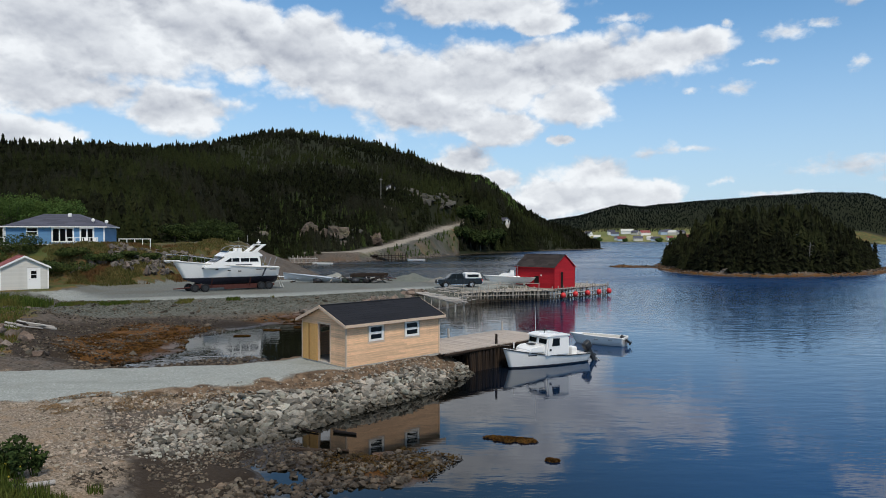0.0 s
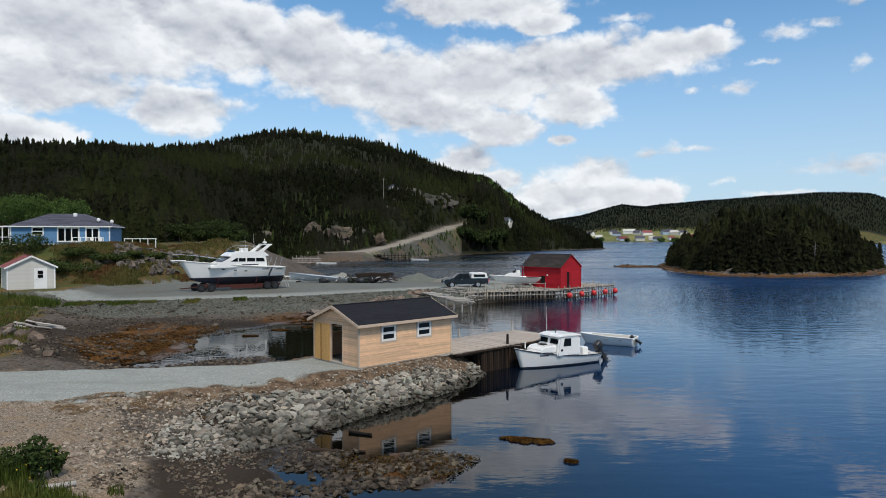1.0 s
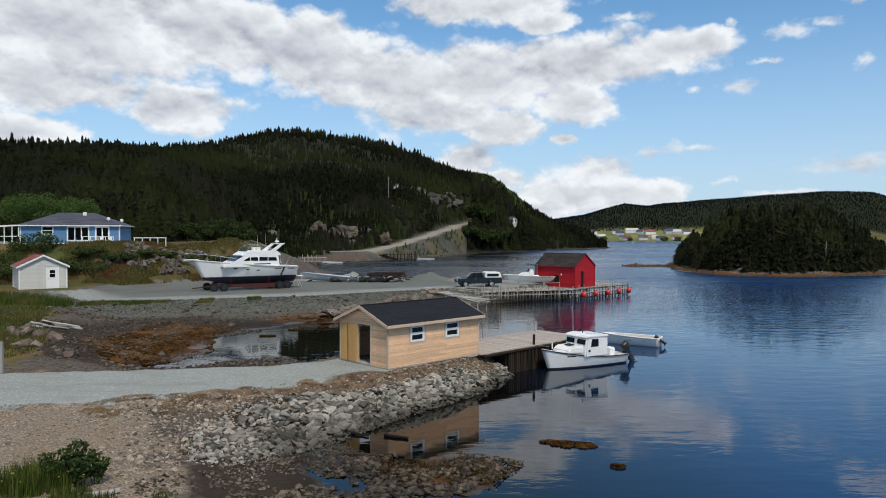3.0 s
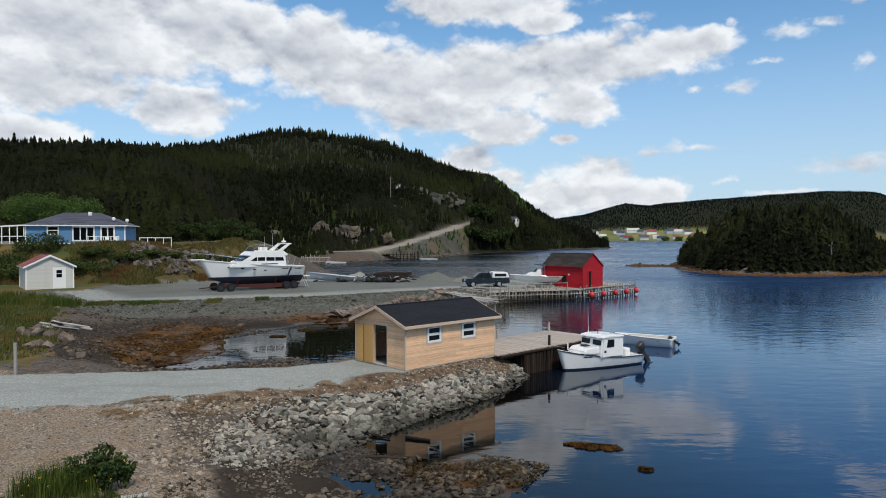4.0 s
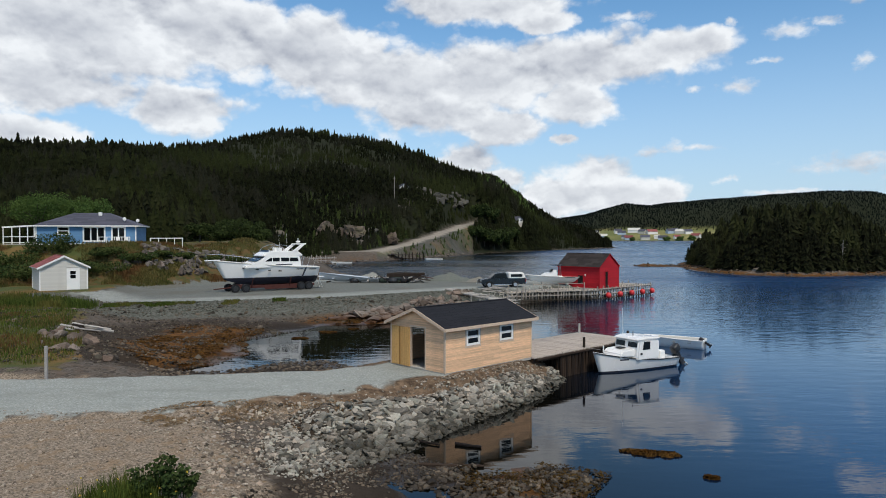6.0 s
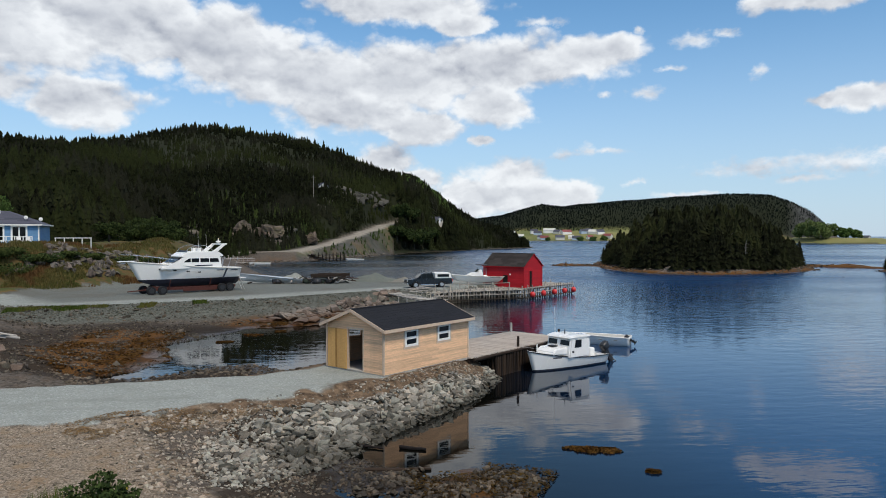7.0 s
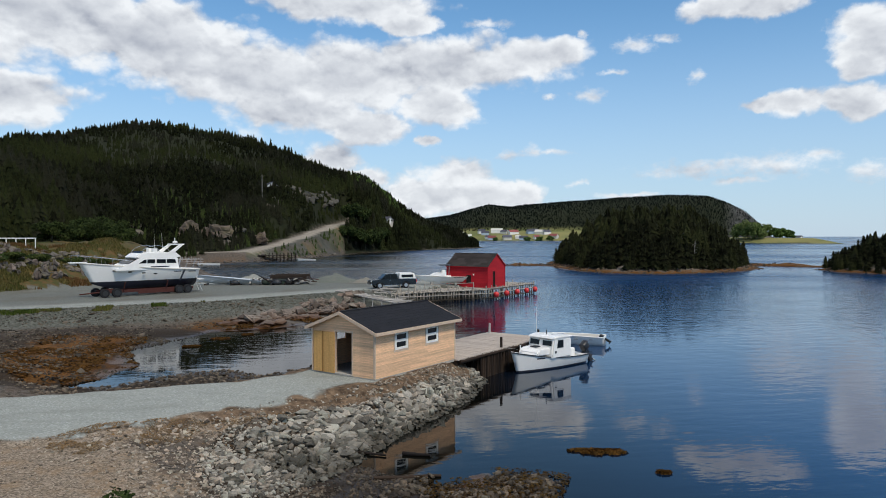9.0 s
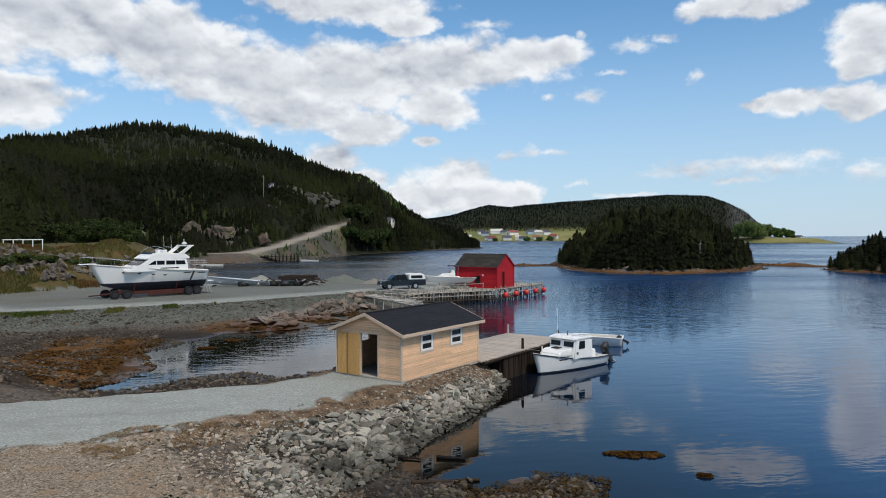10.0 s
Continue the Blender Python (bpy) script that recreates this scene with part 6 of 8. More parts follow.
    for x in (0.9,):
        for y in (-1.1, 1.1):
            wheel(t, x, y, 0.46, 0.46, 0.34, BLACK)
    for x in (2.8, 7.5):
        for y in (-1, 1):
            part("support_arm", bar((x, y * 1.2, 0.6), (x, y * 1.65, 1.55), 0.06, 0.06, 8), RUST, t)
    part("tow_bar", bar((1.0, 0, 0.5), (-1.2, 0, 0.4), 0.08, 0.06, 8), RUST, t)
    return s


build_yacht()


# ---- grey boat, trailers and gravel heap at the back of the yard ----
def build_long_boat():
    L, B = 8.4, 1.9
    s = thing("metal_boat", pose(-22.6, 98.2, 1.74, 0, 0, -7), "long pale grey metal boat lying on the gravel", "boat")
    kl = lambda t: 0.12 + 0.30 * max(0, 1 - t * 3)
    sh = lambda t: 1.32 * (1 - t) + 0.55 * t
    part("hull", hull(L, B, kl, sh, 0, 1, 0.1, 3.5, 0.4), ALUMINIUM, s, smooth_shade=False)
    part("inner_skin", hull(L, B, kl, sh, 0.3, 1, 0.1, 3.5, 0.4, shell=0.05), ALUMINIUM, s)
    part("gunwale", rail_line(L, B, sh, 0, 1, 0.035, 0.1, 3.5), STEEL, s)
    for x in (2.0, 4.2, 6.2):
        part("thwart", box(x, -0.8, 0.5, x + 0.3, 0.8, 0.55, 0.01), ALUMINIUM, s)
    for x in (1.2, 5.5):
        part("skid", box(x, -0.8, 0.0, x + 0.2, 0.8, 0.16, 0.01), DARK_WOOD, s)
    return s


build_long_boat()


def build_flatbed(x, y, rz, label):
    s = thing("flatbed_trailer", pose(x, y, 1.74, 0, 0, rz), label, "trailer")
    part("bed", box(0, -0.95, 0.62, 4.6, 0.95, 0.78, 0.02), BLACK, s)
    for yy in (-0.98, 0.98):
        part("side_rail", box(0, yy - 0.03, 0.75, 4.6, yy + 0.03, 1.15, 0.01), DARK_WOOD, s)
        wheel(s, 2.9, yy * 1.05, 0.38, 0.38, 0.22, BLACK)
        wheel(s, 3.75, yy * 1.05, 0.38, 0.38, 0.22, BLACK)
        part("mudguard", box(2.4, yy * 1.05 - 0.15, 0.80, 4.25, yy * 1.05 + 0.15, 0.85, 0.02), BLACK, s)
    part("draw_bar", bar((0, 0, 0.65), (-1.5, 0, 0.40), 0.06, 0.05, 8), RUST, s)
    for i in range(6):
        part("scrap_timber", box(0.3 + random.uniform(0, 1), -0.7 + i * 0.25, 0.78, 3.5 + random.uniform(0, 0.9), -0.55 + i * 0.25, 0.95 + random.uniform(0, 0.25), 0.01), DARK_WOOD, s, m=pose(0, 0, 0, random.uniform(-3, 3), 0, random.uniform(-4, 4)))
    return s


build_flatbed(-13.2, 98.4, 4, "dark flatbed trailer loaded with scrap timber on gravel")
build_flatbed(-8.2, 99.8, 168, "dark low trailer parked beside a gravel heap")

# ---- white shed and blue house on the knoll ----
def build_white_shed():
    L, W, H, PK = 5.2, 4.5, 2.42, 3.55
    gz = 2.45
    # gable with the door faces the water: long wall runs away from it
    s = thing("garden_shed", pose(-47.45, 74.04, gz, 0, 0, -52) @ pose(-L, 0, 0), "pale grey shed with red roof and white door", "shed")
    simple_building(s, L, W, H, PK, GREYWHITE, WHITE, ROOF_RED, GREYWHITE, 0.15, 0.25, 0.28, gable_openings=((2.5, 0, 3.75, 2.3),), shingle_w=1.0, roof_course=0.3)
    m = pose(L, 0, 0, 0, 0, 90)
    d = part("door", box(2.62, -0.02, 0.02, 3.62, 0.04, 2.18, 0.01), WHITE, s, m=m)
    window_unit(d, 2.80, 1.15, 3.42, 2.05, -0.02, WHITE, rails=1, name="door_window", trim=0.05, depth=0.03, bm_glass_in=0.008)
    part("door_knob", ball((2.72, -0.06, 1.05), 0.04), STEEL, d)
    for a, b, c, e in ((2.5, 0, 2.62, 2.3), (3.62, 0, 3.75, 2.3), (2.62, 2.18, 3.62, 2.3)):
        part("door_casing", box(a, -0.04, b, c, 0.04, e, 0.005), WHITE, s, m=m)
    rise = (PK - H) / (W / 2)
    for y0, y1 in ((-0.28, W / 2), (W + 0.28, W / 2)):
        bm = bmesh.new()
        ze, zp = H - 0.28 * rise + 0.04, PK + 0.04
        x = L + 0.25
        pr = [(y0, ze - 0.10), (y0, ze + 0.10), (y1, zp + 0.10), (y1, zp - 0.10)]
        va, vb = [bm.verts.new((x, y, z)) for y, z in pr], [bm.verts.new((x + 0.04, y, z)) for y, z in pr]
        bm.faces.new(va), bm.faces.new(list(reversed(vb)))
        for i in range(4):
            bm.faces.new((va[i], va[(i + 1) % 4], vb[(i + 1) % 4], vb[i]))
        part("barge_board", bm, WHITE, s)
    part("footing", box(0, 0, -0.5, L, W, 0.0), GREYWHITE, s)
    return s


build_white_shed()


def build_house():
    L, W, H, PK = 13.25, 9.0, 2.5, 4.4
    s = thing("bungalow", pose(-61.44, 97.0, 7.15, 0, 0, 15) @ Matrix.Diagonal((0.96, 1, 1, 1)), "blue hip-roofed bungalow with white trim on a knoll", "house")
    lap = board_mesh("siding_board", 0.17, 0.02, BLUE_SIDING)
    wins = ((2.75, 1.15, 4.35, 2.38), (6.1, 0.22, 9.15, 2.38), (9.9, 0.05, 11.9, 2.38))
    for m, length, ops in ((Matrix(), L, wins), (pose(L, 0, 0, 0, 0, 90), W, ()), (pose(L, W, 0, 0, 0, 180), L, ()), (pose(0, W, 0, 0, 0, -90), W, ())):
        w = part("wall", box(0, 0.02, 0, length, 0.15, H), BLUE_SIDING, s, m=m)
        clad(w, lap, "siding_board", length, lambda z, n=length: (0.0, n) if z < H - 0.03 else None, 0.17, ops)
    window_unit(s, *wins[0], 0.0, WHITE, rails=1, trim=0.16)
    window_unit(s, *wins[1], 0.0, WHITE, rails=0, mullions=2, trim=0.20)
    window_unit(s, *wins[2], 0.0, WHITE, rails=0, mullions=1, trim=0.22, name="patio_door")
    for x in (0.0, L):
        part("corner_board", box(x - 0.09, -0.05, 0, x + 0.09, 0.05, H, 0.006), WHITE, s)
    part("base_trim", box(-0.02, -0.04, -0.16, L + 0.02, 0.02, 0.0, 0.005), WHITE, s)
    part("foundation", box(0.1, 0.05, -1.6, L - 0.1, W - 0.05, -0.02), plain("skirting", (0.22, 0.16, 0.12), 0.9), s)
    # hip roof over house and porch
    ov = 0.45
    x0, x1, y0, y1 = -ov, L + ov, -ov, W + ov
    rx0, rx1, ry = 3.9, 8.9, W / 2
    bm = bmesh.new()
    e = [bm.verts.new(p) for p in ((x0, y0, H), (x1, y0, H), (x1, y1, H), (x0, y1, H))]
    r = [bm.verts.new(p) for p in ((rx0, ry, PK), (rx1, ry, PK))]
    bm.faces.new((e[0], e[1], r[1], r[0])), bm.faces.new((e[1], e[2], r[1])), bm.faces.new((e[2], e[3], r[0], r[1])), bm.faces.new((e[3], e[0], r[0])), bm.faces.new(e)
    roof = part("roof", bm, ROOF_GREY, s)
    part("fascia", box(x0, y0 - 0.03, H - 0.14, x1, y0, H + 0.03, 0.005), WHITE, s)
    part("fascia", box(x1, y0, H - 0.14, x1 + 0.03, y1, H + 0.03, 0.005), WHITE, s)
    part("soffit", box(x0, y0, H - 0.06, x1, 0.0, H - 0.012), WHITE, s)
    strip = strip_mesh("roof_strip", ROOF_GREY)
    run = math.hypot(ry + ov, PK - H)
    fr = slope_frame((x0, y0, H), (x1, y0, H), (rx0, ry, PK))
    rows, c = int(run / 0.42), 0.42
    for i in range(rows):
        k0, k1 = (i + 0.02) * c / run, min(1, (i + 1) * c / run)
        a, b = x0 + (rx0 - x0) * k1, x1 + (rx1 - x1) * k1
        xx = a
        while xx < b - 0.2:
            wd = min(2.4, b - xx)
            piece("roof_strip", strip, roof, fr @ Matrix.Translation((xx - x0, i * c, 0.01)) @ Matrix.Diagonal((wd - 0.01, c, 1, 1)))
            xx += wd
    part("roof_vent", box(7.5, 3.3, 3.95, 8.0, 3.8, 4.48, 0.08), WHITE, roof)
    # satellite dishes
    for x, y, z in ((11.6, 0.9, 2.85), (13.2, 2.2, 2.65)):
        d = part("satellite_dish", ball((x, y - 0.2, z + 0.6), 0.26, (1, 0.25, 1)), WHITE, s, smooth_shade=True)
        part("dish_mast", bar((x, y, z), (x, y - 0.1, z + 0.7), 0.04, 0.04, 7), STEEL, d)
    # porch with posts and rails
    px = -4.2
    part("porch_roof", prism([(px, H - 0.35), (px, H - 0.2), (x0, H + 0.03), (x0, H - 0.1)], -0.3, 5.0), ROOF_GREY, s)
    part("porch_fascia", prism([(px, H - 0.36), (px, H - 0.16), (x0, H + 0.06), (x0, H - 0.14)], -0.36, -0.30), WHITE, s)
    part("porch_deck", box(px, -0.3, -0.25, -0.1, 5.0, -0.05, 0.01), GREY_WOOD, s)
    part("porch_skirt", box(px, -0.25, -1.3, -0.1, -0.2, -0.25), BLUE_SIDING, s)
    for x in (px + 0.1, -3.0, -2.0, -1.0, -0.15):
        part("porch_post", box(x - 0.06, -0.3, -0.1, x + 0.06, -0.18, H - 0.15, 0.01), WHITE, s)
    for z in (0.15, 0.95):
        part("porch_rail", box(px, -0.28, z - 0.05, -0.1, -0.2, z + 0.05, 0.01), WHITE, s)
    # small front deck with rail, steps and garden chairs
    dk = part("front_deck", box(8.6, -1.9, -0.25, 12.8, -0.05, -0.08, 0.01), WHITE, s)
    for x in (8.65, 9.7, 10.7, 11.7, 12.75):
        part("deck_post", box(x - 0.05, -1.9, -1.4, x + 0.05, -1.8, 0.95, 0.01), WHITE, dk)
    for z in (0.35, 0.9):
        part("deck_rail", box(8.6, -1.88, z - 0.04, 12.8, -1.82, z + 0.04, 0.01), WHITE, dk)
    for i in range(3):
        part("step", box(8.0 - i * 0.28, -1.8, -0.45 - i * 0.2, 8.6 - i * 0.28, -0.8, -0.38 - i * 0.2, 0.01), WHITE, dk)
    return s


build_house()


def build_chair(x, y, z, rz, first=[]):
    if first:
        return copy_thing(first[0], pose(x, y, z, 0, 0, rz))
    s = thing("garden_chair", pose(x, y, z, 0, 0, rz), "white plastic garden chair on the house deck", "chair", "deck chairs")
    part("seat", box(-0.25, -0.25, 0.40, 0.25, 0.25, 0.45, 0.02), WHITE, s)
    part("backrest", box(-0.25, 0.22, 0.45, 0.25, 0.27, 0.95, 0.02), WHITE, s)
    for a in (-0.22, 0.22):
        for b in (-0.22, 0.22):
            part("leg", box(a - 0.025, b - 0.025, 0, a + 0.025, b + 0.025, 0.40, 0.008), WHITE, s)
    first.append(s)
    return s


build_chair(-50.9, 98.7, 7.07, 35)
build_chair(-50.0, 99.0, 7.07, -15)


def build_rail_fence():
    z0 = 7.0
    s = thing("rail_fence", pose(-47.6, 101.6, z0 - 0.1), "white painted rail fence beside the house", "fence")
    for i in range(5):
        x = i * 1.15
        part("post", box(x - 0.05, -0.05, -0.8, x + 0.05, 0.05, 1.0, 0.01), WHITE, s)
    part("top_rail", box(-0.1, -0.06, 0.9, 4.7, 0.06, 1.02, 0.01), WHITE, s)
    return s


build_rail_fence()

# ---- foliage ----
rng = np.random.default_rng(7)


def leaves(centres, radii, count, size, squash=1.0):
    """Small leaf quads scattered over lumps: arrays of vertices and faces."""
    centres, radii = np.atleast_2d(centres), np.atleast_2d(radii)
    k = rng.integers(0, len(centres), count)
    d = rng.normal(size=(count, 3))
    d /= np.linalg.norm(d, axis=1)[:, None]
    p = centres[k] + d * radii[k] * (rng.uniform(0.45, 1.05, count) ** 0.5)[:, None]
    a = rng.normal(size=(count, 3))
    a /= np.linalg.norm(a, axis=1)[:, None]
    b = np.cross(a, d + 0.3 * rng.normal(size=(count, 3)))
    b /= np.linalg.norm(b, axis=1)[:, None] + 1e-9
    s = (size * rng.uniform(0.6, 1.4, count))[:, None]
    q = np.stack([p - a * s, p - b * s * 0.6, p + a * s, p + b * s * 0.6], 1).reshape(-1, 3)
    f = np.arange(count * 4).reshape(-1, 4)
    return q, f


def build_bush(x, y, w, h, label="dense dark green bush on the slope", mat=None, n=900, name="bush", category="bush", leaf=0.11):
    z = height_at(x, y)
    s = thing(name, pose(x, y, z), label, category)
    lumps = np.stack([rng.uniform(-0.5, 0.5, 9) * w, rng.uniform(-0.35, 0.35, 9) * w, rng.uniform(0.25, 0.65, 9) * h], 1)
    rad = np.stack([rng.uniform(0.22, 0.36, 9) * w, rng.uniform(0.22, 0.36, 9) * w, rng.uniform(0.25, 0.38, 9) * h], 1)
    q, f = leaves(lumps, rad, n, leaf)
    piece("crown", mesh_of("crown", q, f, mat or BUSH), s)
    for i in range(5):
        c = lumps[i]
        part("stem", bar((c[0] * 0.2, c[1] * 0.2, -0.2), tuple(c), 0.05, 0.02, 5), BARK, s)
    return s


for x, y, w, h in ((-56.2, 91.2, 4.6, 3.0), (-51.5, 86.0, 6.0, 2.2), (-47.8, 86.5, 5.5, 2.0), (-55.5, 84.5, 6.0, 2.4), (-44.8, 90.5, 3.6, 1.3), (-36.0, 104.0, 3.0, 1.2), (-41.5, 97.5, 2.4, 0.9), (-60, 87, 5, 2.4), (-49.5, 90.5, 4.5, 1.3), (-43.5, 94.5, 2.6, 0.9), (-39.0, 101.0, 2.6, 1.0)):
    build_bush(x, y, w, h, n=2000, leaf=0.13)


def build_tree(x, y, h, w, label, mat=None, leaf=0.17, count=5200, low=0.42):
    z = height_at(x, y)
    s = thing("deciduous_tree", pose(x, y, z), label, "tree")
    bm = bmesh.new()
    bar((0, 0, -0.3), (0.1, 0, h * 0.45), 0.22, 0.13, 8, bm)
    lumps, rad = [], []
    for i in range(14):
        a, r = i * 2.4, w * 0.36 * math.sqrt((i + 0.5) / 14)
        c = Vector((r * math.cos(a), r * math.sin(a), h * (low + (0.84 - low) * random.random() * (1 - r / w))))
        bar((0.05, 0, h * random.uniform(0.2, 0.42)), c, 0.08, 0.03, 6, bm)
        lumps.append(c), rad.append((w * random.uniform(0.15, 0.22), w * random.uniform(0.15, 0.22), h * random.uniform(0.13, 0.2)))
    part("trunk", bm, BARK, s)
    q, f = leaves(np.array(lumps), np.array(rad), count, leaf)
    piece("crown", mesh_of("crown", q, f, mat or BROADLEAF), s)
    return s


for x, y, h, w in ((-71, 114, 9.5, 10), (-65, 117, 8.6, 9)):
    build_tree(x, y, h, w, "leafy light green deciduous tree behind the house", None, 0.13, 8500)


# ---- stones ----
def stone_template(seed, flat=0.7, points=15):
    """An angular broken stone: the hull of points pushed out towards a block's faces."""
    r = np.random.default_rng(seed)
    bm = bmesh.new()
    for p in r.normal(size=(points, 3)):
        p = p / np.abs(p).max() * (0.55 + 0.45 * np.abs(p).max() / np.linalg.norm(p)) * r.uniform(0.72, 1.0)
        bm.verts.new(p * np.array([1.0, r.uniform(0.7, 0.95), flat * r.uniform(0.75, 1.1)]) * 0.46)
    bmesh.ops.convex_hull(bm, input=bm.verts[:])
    bmesh.ops.delete(bm, geom=[v for v in bm.verts if not v.link_faces], context="VERTS")
    bmesh.ops.triangulate(bm, faces=bm.faces[:])
    bmesh.ops.recalc_face_normals(bm, faces=bm.faces[:])
    bm.verts.ensure_lookup_table()
    v = np.array([x.co[:] for x in bm.verts])
    f = np.array([[x.index for x in face.verts] for face in bm.faces])
    bm.free()
    return v, f


STONES = [stone_template(40 + i, 0.55 + 0.06 * (i % 4), 12 + i % 4) for i in range(14)]


def scatter(name, places, sizes, material, templates=STONES, tilt=0.5, upright=False, stretch=None):
    """One joined mesh of many copies of the templates."""
    vs, fs, n = [], [], 0
    pick = rng.integers(0, len(templates), len(places))
    for k, (v, f) in enumerate(templates):
        idx = np.where(pick == k)[0]
        if not len(idx):
            continue
        a = rng.uniform(0, 2 * np.pi, len(idx))
        ca, sa = np.cos(a), np.sin(a)
        sc = np.asarray(sizes)[idx][:, None]
        w = v[None] * (sc[:, :, None] if np.ndim(sizes) == 1 else np.asarray(sizes)[idx][:, None, :])
        if not upright:
            t = rng.normal(0, tilt, len(idx))
            ct, st = np.cos(t)[:, None], np.sin(t)[:, None]
            y, z = w[..., 1] * ct - w[..., 2] * st, w[..., 1] * st + w[..., 2] * ct
            w = np.stack([w[..., 0], y, z], -1)
        x, y = w[..., 0] * ca[:, None] - w[..., 1] * sa[:, None], w[..., 0] * sa[:, None] + w[..., 1] * ca[:, None]
        w = np.stack([x, y, w[..., 2]], -1) + np.asarray(places)[idx][:, None, :]
        fs.append((f[None] + (np.arange(len(idx)) * len(v))[:, None, None] + n).reshape(-1, 3))
        vs.append(w.reshape(-1, 3))
        n += w.shape[0] * w.shape[1]
    return mesh_of(name, np.concatenate(vs), np.concatenate(fs), material)


def in_poly(poly, count, margin=0.0, keep=None):
    poly = np.asarray(poly, float)
    lo, hi = poly.min(0), poly.max(0)
    out = np.zeros((0, 2))
    while len(out) < count:
        p = rng.uniform(lo, hi, (count * 3, 2))
        ok = inside_by(poly, p[:, 0], p[:, 1]) > margin
        p = p[ok]
        if keep is not None and len(p):
            p = p[keep(p[:, 0], p[:, 1])]
        out = np.concatenate([out, p])
    return out[:count]


# outcrops on the knoll
CLIFF = stone_material("road_cut", (0.05, 0.040, 0.032), (0.15, 0.118, 0.095), moss=0.5)


def build_outcrop(x, y, w, h, rz, mat=None, label="grey-brown rock outcrop in dry grass", sink=0.35):
    r = np.random.default_rng(int(abs(x * 31 + y * 17)) + 3)
    bm = bmesh.new()
    for k in range(4):
        c = np.array([r.uniform(-0.28, 0.28), r.uniform(-0.28, 0.28), r.uniform(-0.15, 0.12)])
        tmp = bmesh.new()
        for q in r.normal(size=(16, 3)):
            q = q / np.linalg.norm(q) * r.uniform(0.8, 1.0) * np.array([0.33, 0.33, 0.40]) * r.uniform(0.75, 1.1) + c
            tmp.verts.new(q)
        bmesh.ops.convex_hull(tmp, input=tmp.verts[:])
        bmesh.ops.delete(tmp, geom=[v for v in tmp.verts if not v.link_faces], context="VERTS")
        bmesh.ops.subdivide_edges(tmp, edges=tmp.edges[:], cuts=1, use_grid_fill=True)
        if w > 3.5:
            bmesh.ops.subdivide_edges(tmp, edges=tmp.edges[:], cuts=2, use_grid_fill=True)
        for v in tmp.verts:
            v.co *= 1 + 0.10 * noise.noise(v.co * 6 + Vector((x, y, k))) + (0.13 * noise.noise(v.co * 15 + Vector((y, x, k))) if w > 3.5 else 0)
        keep = bpy.data.meshes.new("lump")
        tmp.to_mesh(keep)
        tmp.free()
        bm.from_mesh(keep)
        bpy.data.meshes.remove(keep)
    bmesh.ops.recalc_face_normals(bm, faces=bm.faces[:])
    me = bpy.data.meshes.new("rock_outcrop")
    bm.to_mesh(me)
    bm.free()
    me.materials.append(mat or OUTCROP)
    ob = new("rock_outcrop", me)
    ob.matrix_world = pose(x, y, height_at(x, y) + h * (0.5 - sink), random.uniform(-12, 12), random.uniform(-12, 12), rz) @ Matrix.Diagonal((w, w * 0.75, h, 1))
    return tagged(ob, label, "rock", "outcrops on the knoll")


for i in range(26):
    x = rng.uniform(-47, -34)
    y = 92.5 + (x + 47) * 0.95 + rng.uniform(-1, 6)
    build_outcrop(x, y, rng.uniform(0.8, 2.6), rng.uniform(0.8, 1.9), rng.uniform(0, 180), sink=0.5)
for i in range(18):
    x = rng.uniform(-46, -32)
    build_outcrop(x, 88.5 + (x + 46) * 1.0 + rng.uniform(-1, 4), rng.uniform(0.6, 1.8), rng.uniform(0.5, 1.3), rng.uniform(0, 180))
KNOLLROCK = stone_material("knoll_rock", (0.055, 0.046, 0.040), (0.19, 0.162, 0.145), moss=0.6)
FACE = spread_poly([(-46, 90), (-42, 90.5), (-37.5, 94.5), (-35.5, 99), (-38, 106), (-41.5, 106), (-44.5, 99), (-46.5, 95)])
for x, y in in_poly(FACE, 46, 0.0, lambda x, y: wave(x, y, 4.5, 77, 2) > -0.25):
    build_outcrop(x, y, rng.uniform(0.8, 2.3), rng.uniform(0.7, 1.9), rng.uniform(0, 180), KNOLLROCK, "grey-pink rock breaking through heath", 0.42)
for x, y, w, h in ((-27.0, 269, 10, 9), (-41, 254, 15, 11), (-48, 249, 12, 8)):
    build_outcrop(x, y, w, h, rng.uniform(-20, 20), CLIFF, "pinkish rock cut beside the climbing road")


def build_scrap_heap(x, y):
    """A jumble of dark timbers, pots and net heaps beside the trailers."""
    s = thing("scrap_heap", pose(x, y, 1.72), "jumbled dark timbers and full sacks heaped on gravel", "scrap heap")
    for i in range(26):
        a, l = rng.uniform(0, 3.14), rng.uniform(0.8, 2.6)
        cx, cy, cz = rng.uniform(-2.6, 2.6), rng.uniform(-0.9, 0.9), rng.uniform(0.1, 0.8)
        t = rng.uniform(-0.35, 0.35)
        part("timber", bar((cx - l / 2 * math.cos(a), cy - l / 2 * math.sin(a), max(0.06, cz - t)), (cx + l / 2 * math.cos(a), cy + l / 2 * math.sin(a), max(0.06, cz + t)), rng.uniform(0.05, 0.12), rng.uniform(0.04, 0.1), 6), (DARK_WOOD, DARK_WOOD, BLACK, GREY_WOOD)[i % 4], s)
    for i in range(6):
        part("sack", ball((rng.uniform(-2.2, 2.2), rng.uniform(-0.7, 0.7), 0.3), rng.uniform(0.35, 0.6), (1.2, 1.0, 0.8)), (BLACK, RUBBER, NET)[i % 3], s)
    return s


